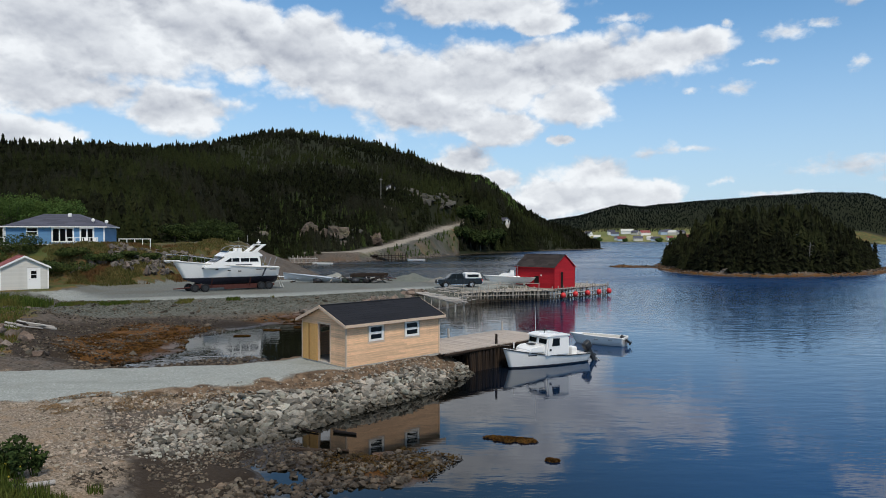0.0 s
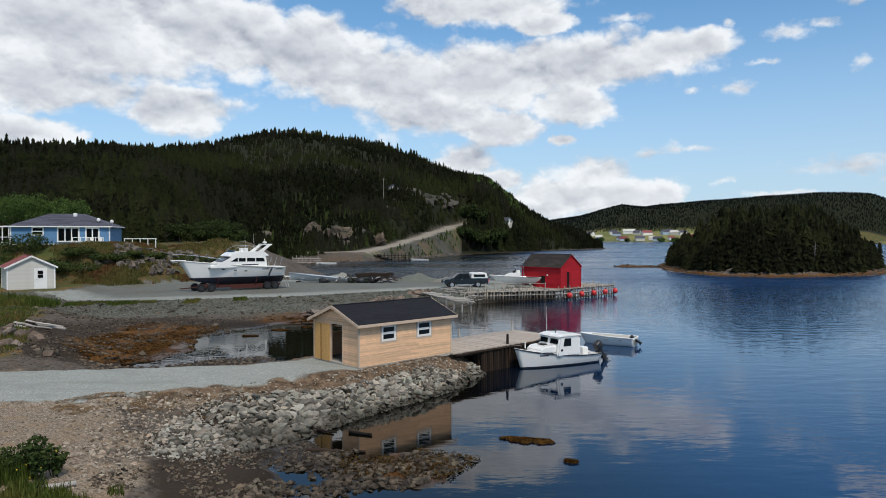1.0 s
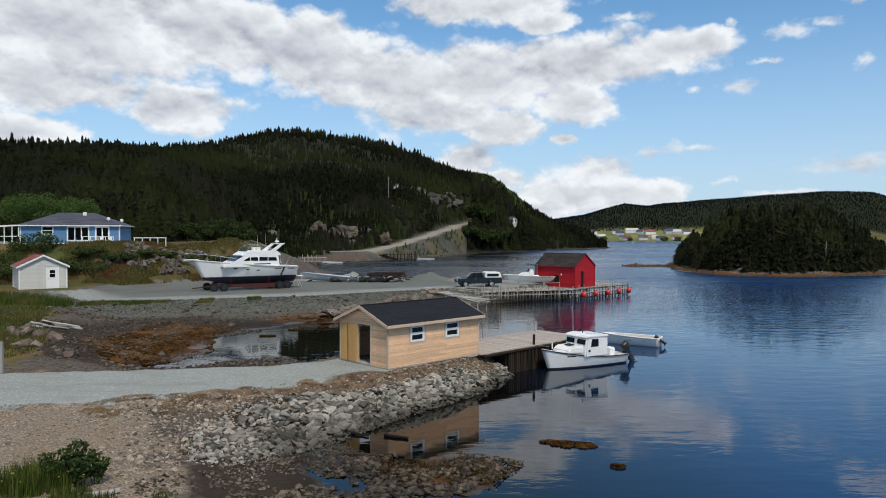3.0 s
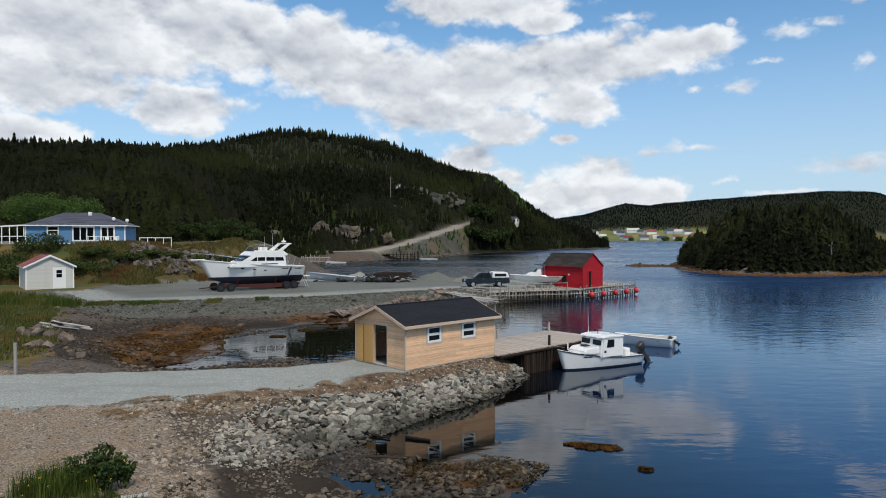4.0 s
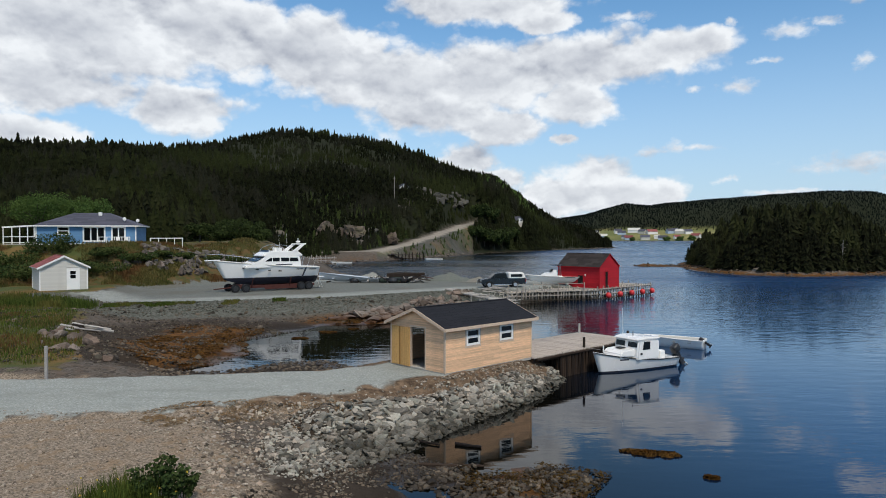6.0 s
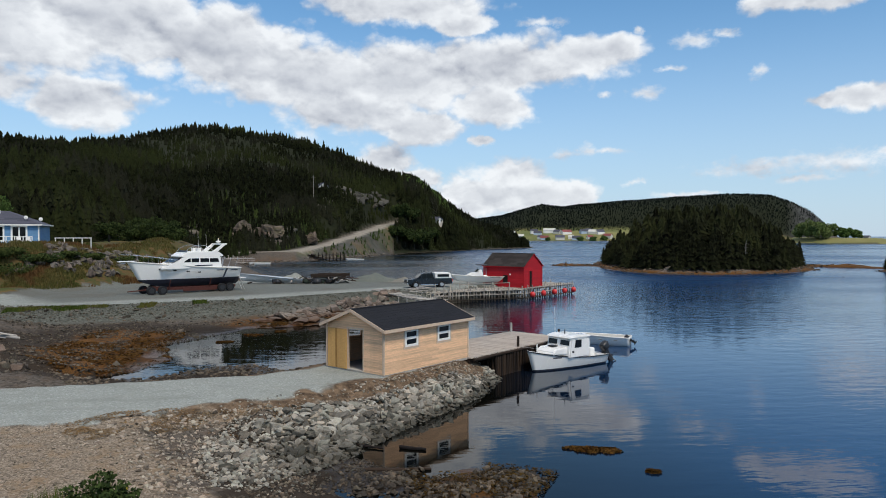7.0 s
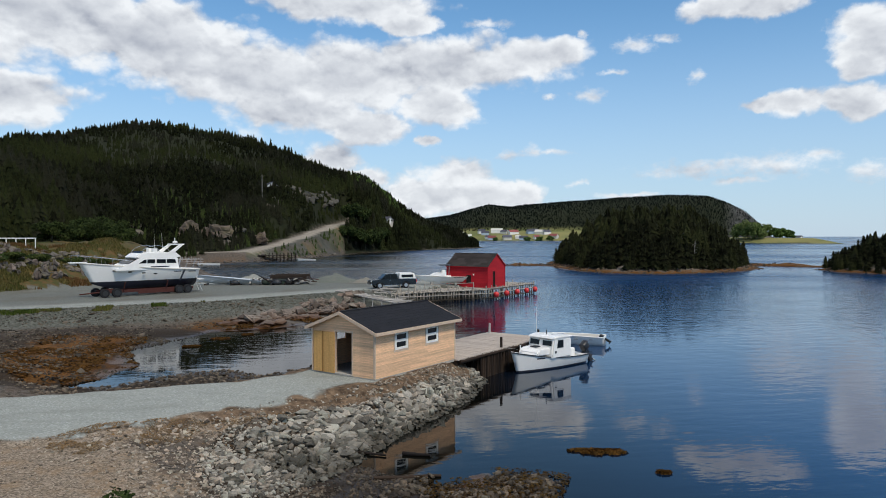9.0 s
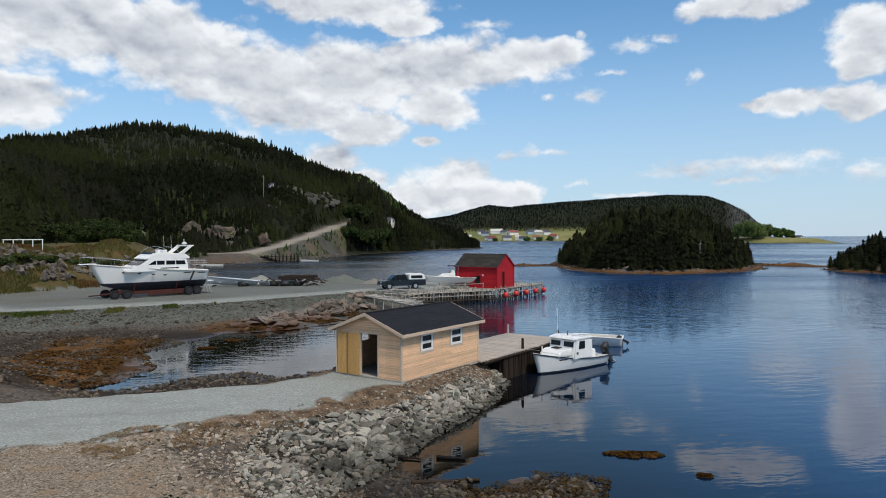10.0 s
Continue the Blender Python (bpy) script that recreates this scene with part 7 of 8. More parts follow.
NET = plain("old_net", (0.03, 0.04, 0.03), 0.95, vary=0.4, scale=10, bump=0.6)
build_scrap_heap(-10.2, 97.2)
build_scrap_heap(-15.5, 97.6)


def build_heap(x, y, w, h, label):
    bm = bmesh.new()
    bmesh.ops.create_grid(bm, x_segments=22, y_segments=22, size=1.0)
    for v in bm.verts:
        r = v.co.xy.length
        k = max(0.0, 1 - r)
        v.co.z = h * (k ** 0.9) * (1 + 0.25 * noise.noise(v.co * 3)) - 0.12 + 0.05 * noise.noise(v.co * 9)
        v.co.x *= w / 2
        v.co.y *= w / 3.2
    me = bpy.data.meshes.new("gravel_mound")
    bm.to_mesh(me)
    bm.free()
    me.materials.append(HEAP)
    ob = new("gravel_mound", me)
    ob.matrix_world = pose(x, y, 1.74, 0, 0, rng.uniform(-15, 15))
    return tagged(ob, label, "gravel heap")


HEAP = stone_material("heap_gravel", (0.12, 0.125, 0.11), (0.26, 0.26, 0.23))
build_heap(-4.6, 101.5, 8.0, 1.25, "grey crushed stone heap on the yard")
build_heap(-15.8, 101.5, 6.0, 1.3, "low grey gravel heap behind a boat")
build_heap(-0.5, 99.0, 4.0, 0.8, "small heap of pale stones on the yard")

# ---- woods ----
def conifer(seed, tiers, sides, spread=0.19, droop=0.35, bare=0.08):
    """Ragged tiers of boughs round a thin stem, one metre high."""
    r = np.random.default_rng(seed)
    v, f = [], []
    for i in range(tiers):
        z0 = bare + (1 - bare) * i / tiers
        rad = spread * (1 - (i / tiers)) ** 0.85 * r.uniform(0.75, 1.15) + 0.012
        top = min(1.0, z0 + (1 - bare) / tiers * r.uniform(1.5, 2.1))
        base = len(v)
        v.append((r.normal(0, 0.006), r.normal(0, 0.006), top))
        a0 = r.uniform(0, 6.28)
        for j in range(sides * 2):
            rr = rad * (r.uniform(0.8, 1.25) if j % 2 == 0 else r.uniform(0.35, 0.6))
            a = a0 + np.pi * j / sides + r.normal(0, 0.08)
            v.append((rr * np.cos(a), rr * np.sin(a), z0 - (droop * rad if j % 2 == 0 else -0.01) + r.normal(0, 0.008)))
        for j in range(sides * 2):
            f.append((base, base + 1 + j, base + 1 + (j + 1) % (sides * 2)))
    base = len(v)
    v += [(0.012, 0, 0), (-0.006, 0.01, 0), (-0.006, -0.01, 0), (0, 0, 0.6)]
    f += [(base, base + 1, base + 3), (base + 1, base + 2, base + 3), (base + 2, base, base + 3)]
    return np.array(v, float), np.array(f)


FAR_TREES = [conifer(100 + i, 4, 3, 0.17 + 0.03 * (i % 3)) for i in range(6)]
MID_TREES = [conifer(120 + i, 7, 4, 0.16 + 0.03 * (i % 3)) for i in range(6)]
NEAR_TREES = [conifer(140 + i, 12, 5, 0.15 + 0.03 * (i % 3), bare=0.05 + 0.05 * (i % 3)) for i in range(8)]


def plant(name, az0, az1, count, h0, h1, near, templates, far=1.12, label="", material=None):
    az = rng.uniform(az0, az1, count * 3)
    base, top, crest = (np.interp(az, HILL_AZ, v) for v in (HILL_BASE, HILL_TOP, HILL_Z))
    t = rng.uniform(0, 1, len(az)) ** 1.15
    r = base + 3 + (top * far - base) * t
    x, y = EYE_X + r * np.sin(np.radians(az)), EYE_Y + r * np.cos(np.radians(az))
    ok = (inside_by(SHORE, x, y) > 3.0) & (hillroad_by(x, y) > 5.6) & near(r) & ~below_road(x, y)
    ok &= ~((az > 5.2) & (az < 6.3) & (r > 364) & (r < 386))
    bald = wave(x, y, 38, 21, 3)
    ok &= (bald < 0.62) | (rng.uniform(0, 1, len(x)) < 0.25)
    x, y = x[ok][:count], y[ok][:count]
    z = ground_height(x, y)
    h = rng.uniform(h0, h1, len(x)) * (0.85 + 0.25 * wave(x, y, 45, 23, 2))
    h *= rng.choice([0.6, 0.8, 1.0, 1.0, 1.25], len(x))
    sz = np.stack([h * rng.uniform(0.9, 1.8, len(x)), h * rng.uniform(0.9, 1.8, len(x)), h], 1)
    me = scatter(name, np.stack([x, y, z - 0.2], 1), sz, material or SPRUCE, templates, upright=True)
    return tagged(new(name, me), label, "forest", kind="stuff")


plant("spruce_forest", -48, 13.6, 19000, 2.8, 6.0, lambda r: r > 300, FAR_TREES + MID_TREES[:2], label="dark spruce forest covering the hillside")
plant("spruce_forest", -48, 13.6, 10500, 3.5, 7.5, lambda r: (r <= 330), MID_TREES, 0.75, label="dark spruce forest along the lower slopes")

# lighter leaf colour puts the sunlight on the hill's edge into this scrub
plant("birch_scrub", 2.6, 7.2, 700, 3.0, 5.0, lambda r: r > 440, MID_TREES, 1.04, label="brighter green scrub for the sunlit hill edge", material=BROADLEAF)
plant("birch_scrub", -12.5, -5.5, 420, 3.0, 4.5, lambda r: (r > 530) & (r < 590), MID_TREES, 1.0, label="light green birch scrub near the hilltop", material=BROADLEAF)
plant("alder_scrub", -14, 4.0, 420, 2.5, 5.0, lambda r: (r < 330), MID_TREES, 0.5, label="green alder scrub on the lower slopes", material=DARKLEAF)
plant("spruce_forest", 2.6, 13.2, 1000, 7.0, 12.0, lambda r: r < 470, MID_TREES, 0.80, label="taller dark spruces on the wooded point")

p = in_poly(spread_poly([(-26, 240), (-12, 252), (2, 288), (10, 318), (6, 332), (-6, 300), (-18, 262)]), 90, 0.0, lambda x, y: (hillroad_by(x, y) > 5.5) & (inside_by(SHORE, x, y) > 3) & (wave(x, y, 14, 51, 2) > -0.1))
z = ground_height(p[:, 0], p[:, 1])
tagged(new("roadside_scrub", scatter("roadside_scrub", np.stack([p[:, 0], p[:, 1], z - 0.2], 1), rng.uniform(0.6, 2.2, 90)[:, None] * np.array([[1.5, 1.5, 1.0]]), BUSH, MID_TREES, upright=True)), "low scrub on the bank below the road", "scrub", kind="stuff")

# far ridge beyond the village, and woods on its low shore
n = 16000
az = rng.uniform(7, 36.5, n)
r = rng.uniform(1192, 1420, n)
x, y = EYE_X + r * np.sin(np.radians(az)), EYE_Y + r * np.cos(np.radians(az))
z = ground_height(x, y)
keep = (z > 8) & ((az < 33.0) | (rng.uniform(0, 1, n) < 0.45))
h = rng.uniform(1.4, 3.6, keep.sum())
tagged(new("far_forest", scatter("far_forest", np.stack([x, y, z], 1)[keep], np.stack([h * 1.6, h * 1.6, h], 1), SPRUCE_HAZED, FAR_TREES, upright=True)), "dark wooded ridge beyond the village", "forest", kind="stuff")


def island_wood(name, poly, count, h0, h1, margin, label, things):
    p = in_poly(poly, count, margin)
    z = ground_height(p[:, 0], p[:, 1])
    edge = inside_by(poly, p[:, 0], p[:, 1])
    h = rng.uniform(h0, h1, count) * np.clip(0.38 + edge / 24, 0.38, 1.0) * rng.choice([0.75, 0.9, 1.0, 1.0, 1.08], count)
    order = np.argsort(np.hypot(p[:, 0] - EYE_X, p[:, 1] - EYE_Y))
    front, rest = order[:things], order[things:]
    sz = np.stack([h * 1.55, h * 1.55, h], 1)
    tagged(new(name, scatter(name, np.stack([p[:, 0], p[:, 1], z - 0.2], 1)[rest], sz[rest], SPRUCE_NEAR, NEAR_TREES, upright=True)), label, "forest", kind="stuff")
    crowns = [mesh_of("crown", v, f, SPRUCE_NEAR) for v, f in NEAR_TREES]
    bm = bar((0, 0, 0), (0, 0, 0.75), 0.014, 0.006, 6)
    trunk = bpy.data.meshes.new("trunk")
    bm.to_mesh(trunk)
    bm.free()
    trunk.materials.append(BARK)
    for i in front:
        s = thing("spruce_tree", pose(p[i, 0], p[i, 1], z[i] - 0.2, 0, 0, rng.uniform(0, 360)), "dark shaggy spruce on the islet's shore", "tree", "spruces on the islets")
        sc = Matrix.Diagonal((h[i] * 1.6, h[i] * 1.6, h[i], 1))
        piece("crown", crowns[int(rng.integers(0, len(crowns)))], s, sc)
        piece("trunk", trunk, s, sc)


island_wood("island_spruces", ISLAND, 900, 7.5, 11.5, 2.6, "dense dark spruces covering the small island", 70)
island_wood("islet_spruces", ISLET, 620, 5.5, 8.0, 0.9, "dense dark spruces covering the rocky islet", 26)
# under-storey and bare stems on the island
p = in_poly(ISLAND, 500, 2.6)
z = ground_height(p[:, 0], p[:, 1])
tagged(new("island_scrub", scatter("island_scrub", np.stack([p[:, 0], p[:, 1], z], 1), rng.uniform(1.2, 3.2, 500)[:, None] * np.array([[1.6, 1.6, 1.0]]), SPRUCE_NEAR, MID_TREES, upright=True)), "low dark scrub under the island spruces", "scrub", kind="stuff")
for i in range(9):
    q = in_poly(ISLAND, 1, 4.0)[0]
    if math.hypot(q[0] - 70, q[1] - 140) < 40:
        hh = rng.uniform(5, 9.5)
        bm = bar((0, 0, 0), (rng.uniform(-0.4, 0.4), 0, hh), 0.13, 0.03, 6)
        for k in range(14):
            zz = hh * (0.3 + 0.045 * k)
            a = k * 2.4
            bar((0, 0, zz), (math.cos(a) * 0.9, math.sin(a) * 0.9, zz - 0.2), 0.03, 0.01, 4, bm)
        s = thing("dead_spruce", pose(q[0], q[1], height_at(q[0], q[1])), "bare grey dead spruce among green ones", "tree")
        part("trunk", bm, GREY_WOOD, s)

# shore stones of the islands and the far shores
p = np.concatenate([in_poly(ISLAND, 500, -1.0, lambda x, y: inside_by(ISLAND, x, y) < 4), in_poly(ISLET, 200, -1.0, lambda x, y: inside_by(ISLET, x, y) < 3.5), in_poly(NECK, 70, -0.5), in_poly(REEFS, 50, -0.3)])
z = ground_height(p[:, 0], p[:, 1])
tagged(new("island_stones", scatter("island_stones", np.stack([p[:, 0], p[:, 1], z], 1), rng.uniform(0.3, 1.1, len(p)), REEF)), "weed-stained rocks round the islands", "rocks", kind="stuff")
t = rng.uniform(0, 1, 900)
seg = np.array([(-47, 183), (-34, 211), (-11, 250), (3, 287), (55, 382), (106, 450)], float)
k = np.minimum((t * 5).astype(int), 4)
fr = t * 5 - k
p = seg[k] * (1 - fr)[:, None] + seg[k + 1] * fr[:, None] + rng.normal(0, 1.2, (900, 2)) + np.array([-2.0, 1.5])
z = ground_height(p[:, 0], p[:, 1])
tagged(new("far_shore_stones", scatter("far_shore_stones", np.stack([p[:, 0], p[:, 1], z], 1), rng.uniform(0.4, 1.5, 900), OUTCROP)), "pale stones along the far shore", "rocks", kind="stuff")
# crags on the hillside
CRAG = stone_material("hill_crag", (0.030, 0.029, 0.026), (0.12, 0.112, 0.10), moss=0.6)
for azd, tt, wd, count, big_ in ((-1.2, 0.30, 1.1, 16, 7), (1.0, 0.34, 1.0, 16, 7), (2.6, 0.36, 0.7, 10, 6), (-3.6, 0.22, 0.6, 7, 6), (-9.0, 0.28, 0.8, 6, 5), (-13.6, 0.12, 0.9, 9, 6), (3.6, 0.62, 0.5, 6, 4), (-7.2, 0.08, 0.7, 9, 6), (-17.2, 0.10, 0.7, 8, 5)):
    az = rng.normal(azd, wd * 0.6, count)
    base, top = np.interp(az, HILL_AZ, HILL_BASE), np.interp(az, HILL_AZ, HILL_TOP)
    r = base + (top - base) * rng.normal(tt, 0.02, count)
    x, y = EYE_X + r * np.sin(np.radians(az)), EYE_Y + r * np.cos(np.radians(az))
    away = hillroad_by(x, y) > 9
    x, y = x[away], y[away]
    if len(x):
        sz = rng.uniform(0.35, 1.0, len(x))[:, None] * np.array([[1.5, 1.2, 1.25]]) * big_
        tagged(new("hill_crag", scatter("hill_crag", np.stack([x, y, ground_height(x, y) + 0.8], 1), sz, CRAG)), "grey crags showing through the forest", "rocks", kind="stuff")

# large spruces and shrubs at the hill's foot
az = rng.uniform(-33, -19.5, 110)
r = np.interp(az, [-33, -21.9, -19], [142, 140, 165]) + rng.uniform(0, 16, 110)
x, y = EYE_X + r * np.sin(np.radians(az)), EYE_Y + r * np.cos(np.radians(az))
h = rng.uniform(5, 11, 110)
tagged(new("foot_spruces", scatter("foot_spruces", np.stack([x, y, ground_height(x, y) - 0.2], 1), np.stack([h * 1.25, h * 1.25, h], 1), SPRUCE_NEAR, NEAR_TREES, upright=True)), "large dark spruces at the hill's foot", "forest", kind="stuff")
for x, y, h, w in ((-45, 129, 4.5, 6), (-41.5, 127, 5.0, 6), (-38.5, 125, 4.0, 5), (-52, 134, 4.5, 6), (-47.5, 137, 5.5, 7)):
    build_tree(x, y, h, w, "low green shrub at the hill's foot", DARKLEAF, 0.17, 3600, 0.2)


# ---- village across the water ----
def build_cottage(x, y, rz, w, d, h, wall, roof, label):
    z = height_at(x, y)
    s = thing("cottage", pose(x, y, z, 0, 0, rz), label, "house")
    part("wall", prism([(-w / 2, -2), (w / 2, -2), (w / 2, h), (0, h + w * 0.33), (-w / 2, h)], -d / 2, d / 2), wall, s)
    for side in (-1, 1):
        bm = bmesh.new()
        a = [(side * (w / 2 + 0.4), -d / 2 - 0.4, h - 0.2), (side * (w / 2 + 0.4), d / 2 + 0.4, h - 0.2), (0, d / 2 + 0.4, h + w * 0.33 + 0.15), (0, -d / 2 - 0.4, h + w * 0.33 + 0.15)]
        lo, hi = [bm.verts.new(p) for p in a], [bm.verts.new((p[0], p[1], p[2] + 0.2)) for p in a]
        bm.faces.new(lo), bm.faces.new(hi)
        for i in range(4):
            bm.faces.new((lo[i], lo[(i + 1) % 4], hi[(i + 1) % 4], hi[i]))
        part("roof", bm, roof, s)
    for i in (-1, 1):
        f = part("window", box(i * w * 0.24 - 0.6, -d / 2 - 0.06, 1.0, i * w * 0.24 + 0.6, -d / 2 + 0.02, 2.3, 0.02), WHITE, s)
        part("pane", box(i * w * 0.24 - 0.48, -d / 2 - 0.09, 1.1, i * w * 0.24 + 0.48, -d / 2 - 0.06, 2.2), GLASS, f)
    part("door", box(-0.5, -d / 2 - 0.06, 0, 0.5, -d / 2 + 0.02, 2.05, 0.02), WHITE, s)
    return s


PALE_BLUE = plain("pale_blue_siding", (0.40, 0.48, 0.58), 0.6, vary=0.05)
for i, (azd, r, w, d) in enumerate(((13.9, 1152, 8, 12), (14.2, 1140, 8, 13), (15.15, 1160, 9, 20), (15.8, 1150, 8, 12), (16.5, 1148, 9, 17), (17.9, 1152, 9, 12), (18.25, 1165, 8, 11), (18.65, 1150, 9, 15),
                                    (19.2, 1148, 9, 13), (14.75, 1092, 9, 13), (14.45, 1100, 7, 9), (16.0, 1094, 9, 14), (16.9, 1104, 7, 8), (17.35, 1090, 9, 14), (18.4, 1100, 7, 9), (11.2, 1120, 8, 11),
                                    (12.1, 1138, 9, 12), (12.8, 1110, 8, 11), (10.4, 1130, 8, 10), (19.8, 1110, 9, 14))):
    x, y = EYE_X + r * math.sin(radians(azd)), EYE_Y + r * math.cos(radians(azd))
    build_cottage(x, y, 90 - azd + rng.uniform(-35, 35), w * 1.1, d * 0.95, rng.uniform(3.0, 4.2), (WHITE, PALE_BLUE, WHITE, GREYWHITE)[i % 4], (ROOF_GREY, ROOF_GREY, GREYWHITE, ROOF_GREY, ROOF_RED)[i % 5], ("white gabled village house on a green shore", "pale blue village house with dark roof", "white village house with grey roof", "cream village house near the water")[i % 4])
for azd, r, lab in ((37.9, 880, "low shore building on the green spit"), (38.8, 900, "small dark shore building on the spit")):
    build_cottage(EYE_X + r * math.sin(radians(azd)), EYE_Y + r * math.cos(radians(azd)), 20, 4.0, 6, 1.6, GREYWHITE, ROOF_GREY, lab)
build_cottage(-26.0, 336, 20, 5.0, 6, 2.6, WHITE, ROOF_GREY, "small white house half hidden by spruces")
build_cottage(33.2, 377, 35, 4.4, 5.0, 2.0, GREYWHITE, ROOF_GREY, "pale house half hidden by the point's trees")
for x, y, h, w in ((9.0, 322, 10, 10), (13.0, 327, 11, 11), (18.0, 333, 11, 11), (22.5, 341, 11, 10), (11.5, 336, 12, 11), (16.5, 344, 11, 10), (27, 352, 10, 10)):
    build_tree(x, y, h, w, "dense dark green alder on the wooded point", DARKLEAF, 0.5, 3000)
for azd, r, h, w in ((35.0, 812, 22, 22), (35.5, 820, 19, 18), (36.2, 830, 13, 14), (36.8, 840, 13, 14), (37.3, 850, 10, 12), (36.5, 835, 13, 13), (13.0, 1070, 8, 9), (15.0, 1070, 7, 8), (17.6, 1065, 9, 11), (18.6, 1070, 10, 12), (19.5, 1075, 10, 12), (10.1, 1072, 7, 8), (34.4, 820, 24, 22), (33.8, 830, 20, 20)):
    build_tree(EYE_X + r * math.sin(radians(azd)), EYE_Y + r * math.cos(radians(azd)), h, w, "rounded broadleaf tree on the far green shore", LIMELEAF if azd < 36 and r < 900 else BROADLEAF, 0.8, 2200, 0.16)


# ---- small landing stages under the hill ----
def build_landing(x, y, rz, L, W, z, label, timber=GREY_WOOD):
    s = thing("landing_stage", pose(x, y, 0, 0, 0, rz), label, "jetty")
    part("deck", box(0, 0, z - 0.15, L, W, z, 0.02), timber, s)
    for i in range(int(L / 1.2) + 1):
        for yy in (0.0, W):
            part("post", bar((i * 1.2, yy, -1.0), (i * 1.2 + random.uniform(-0.1, 0.1), yy, z + random.uniform(0.1, 0.9)), 0.11, 0.09, 6), timber, s)
    for zz in (0.5, 1.0):
        part("wale", bar((0, -0.12, zz), (L, -0.12, zz), 0.09, 0.08, 6), timber, s)
    return s


build_landing(-44.5, 201.5, 20, 8, 3, 1.7, "grey landing stage on posts at the far shore")
build_landing(-24.5, 233.5, 5, 12, 4, 1.8, "dark landing stage below the climbing road", DARK_WOOD)
for x, y, rz, lab in ((-38.5, 203.5, 8, "white open boat moored at the far landing"), (-12.0, 234.5, -5, "white open boat beside the far landing")):
    s = thing("rowing_boat", pose(x, y, 0, 0, 0, rz), lab, "boat")
    kl, sh = (lambda t: -0.2 + 0.1 * max(0, 1 - 4 * t)), (lambda t: 0.45 + 0.25 * (1 - t) ** 2)
    part("hull", hull(6.0, 1.9, kl, sh, 0, 1, 0.4, 2.0, 0.15, ns=12, nj=4), GEL, s, smooth_shade=True)
    part("inner_skin", hull(6.0, 1.9, kl, sh, 0.3, 1, 0.4, 2.0, 0.15, ns=12, nj=3, shell=0.06), GREYWHITE, s)
    for k in (1.8, 3.4):
        part("thwart", box(k, -0.8, 0.38, k + 0.3, 0.8, 0.44), GREY_WOOD, s)
s = thing("utility_pole", pose(-28.7, 320, height_at(-28.7, 320)), "wooden utility pole among hillside spruces", "pole")
part("pole", bar((0, 0, -0.5), (0, 0, 11), 0.14, 0.09, 8), GREY_WOOD, s)
part("cross_arm", box(-0.8, -0.05, 10.2, 0.8, 0.05, 10.32, 0.01), GREY_WOOD, s)

# ---- rock armour below the shed ----
ARM = ARMOUR_ZONE
armour = thing("rock_armour", pose(0, 0, 0), "bank of angular grey armour stones below the shed", "rock bank")
stone_meshes = [mesh_of("stone", v, f, ARMOUR) for v, f in STONES]


def east_bias(x, y):
    # larger stones towards the point and the water
    return smooth(x + 0.55 * (y - 30), -11.5, -5.0)


p = in_poly(ARM, 3900, 0.0)
z = ground_height(p[:, 0], p[:, 1])
big = east_bias(p[:, 0], p[:, 1])
edge = inside_by(ARM, p[:, 0], p[:, 1])
size = 0.11 + 0.32 * rng.uniform(0, 1, len(p)) ** 2.0 + big * rng.uniform(0.0, 0.34, len(p))
size *= np.clip(0.55 + edge / 1.5, 0.55, 1.0)
dist = np.hypot(p[:, 0] + 9, p[:, 1] - 4) - 40 * (size > 0.42)
order = np.argsort(dist)
for i in order[:300]:
    sz = size[i] * 1.25
    piece("stone", stone_meshes[int(rng.integers(0, len(stone_meshes)))], armour, pose(p[i, 0], p[i, 1], z[i] + 0.20 * sz, rng.uniform(-32, 32), rng.uniform(-32, 32), rng.uniform(0, 360)) @ Matrix.Diagonal((sz * rng.uniform(1.0, 1.5), sz * rng.uniform(0.7, 1.0), sz * rng.uniform(0.7, 1.1), 1)))
rest = order[300:]
ob = piece("stone_fill", scatter("stone_fill", np.stack([p[:, 0], p[:, 1], z + 0.13 * size], 1)[rest], size[rest][:, None] * rng.uniform(0.75, 1.35, (len(rest), 3)), ARMOUR), armour)
tagged(ob, kind="stuff")
p = in_poly(ARM, 1500, -1.0)
z = ground_height(p[:, 0], p[:, 1])
ob = piece("rubble", scatter("rubble", np.stack([p[:, 0], p[:, 1], z + 0.01], 1), rng.uniform(0.06, 0.17, len(p)), ARMOUR), armour)
tagged(ob, kind="stuff")
SOIL = spread_poly([(-15.5, 29.2), (-11, 30.9), (-8.2, 32.4), (-5.2, 35.0), (0.2, 40.4), (1.0, 39.6), (-4.4, 33.6), (-8.6, 31.3), (-11.4, 29.6), (-15.0, 28.0)])
p = in_poly(SOIL, 1300, 0.0)
z = ground_height(p[:, 0], p[:, 1])
tagged(new("soil_stones", scatter("soil_stones", np.stack([p[:, 0], p[:, 1], z + 0.01], 1), (0.035 + 0.22 * rng.uniform(0, 1, len(p)) ** 3)[:, None] * rng.uniform(0.7, 1.4, (len(p), 3)), PEBBLE)), "stones and clods in the brown soil below the shed", "rocks", kind="stuff")
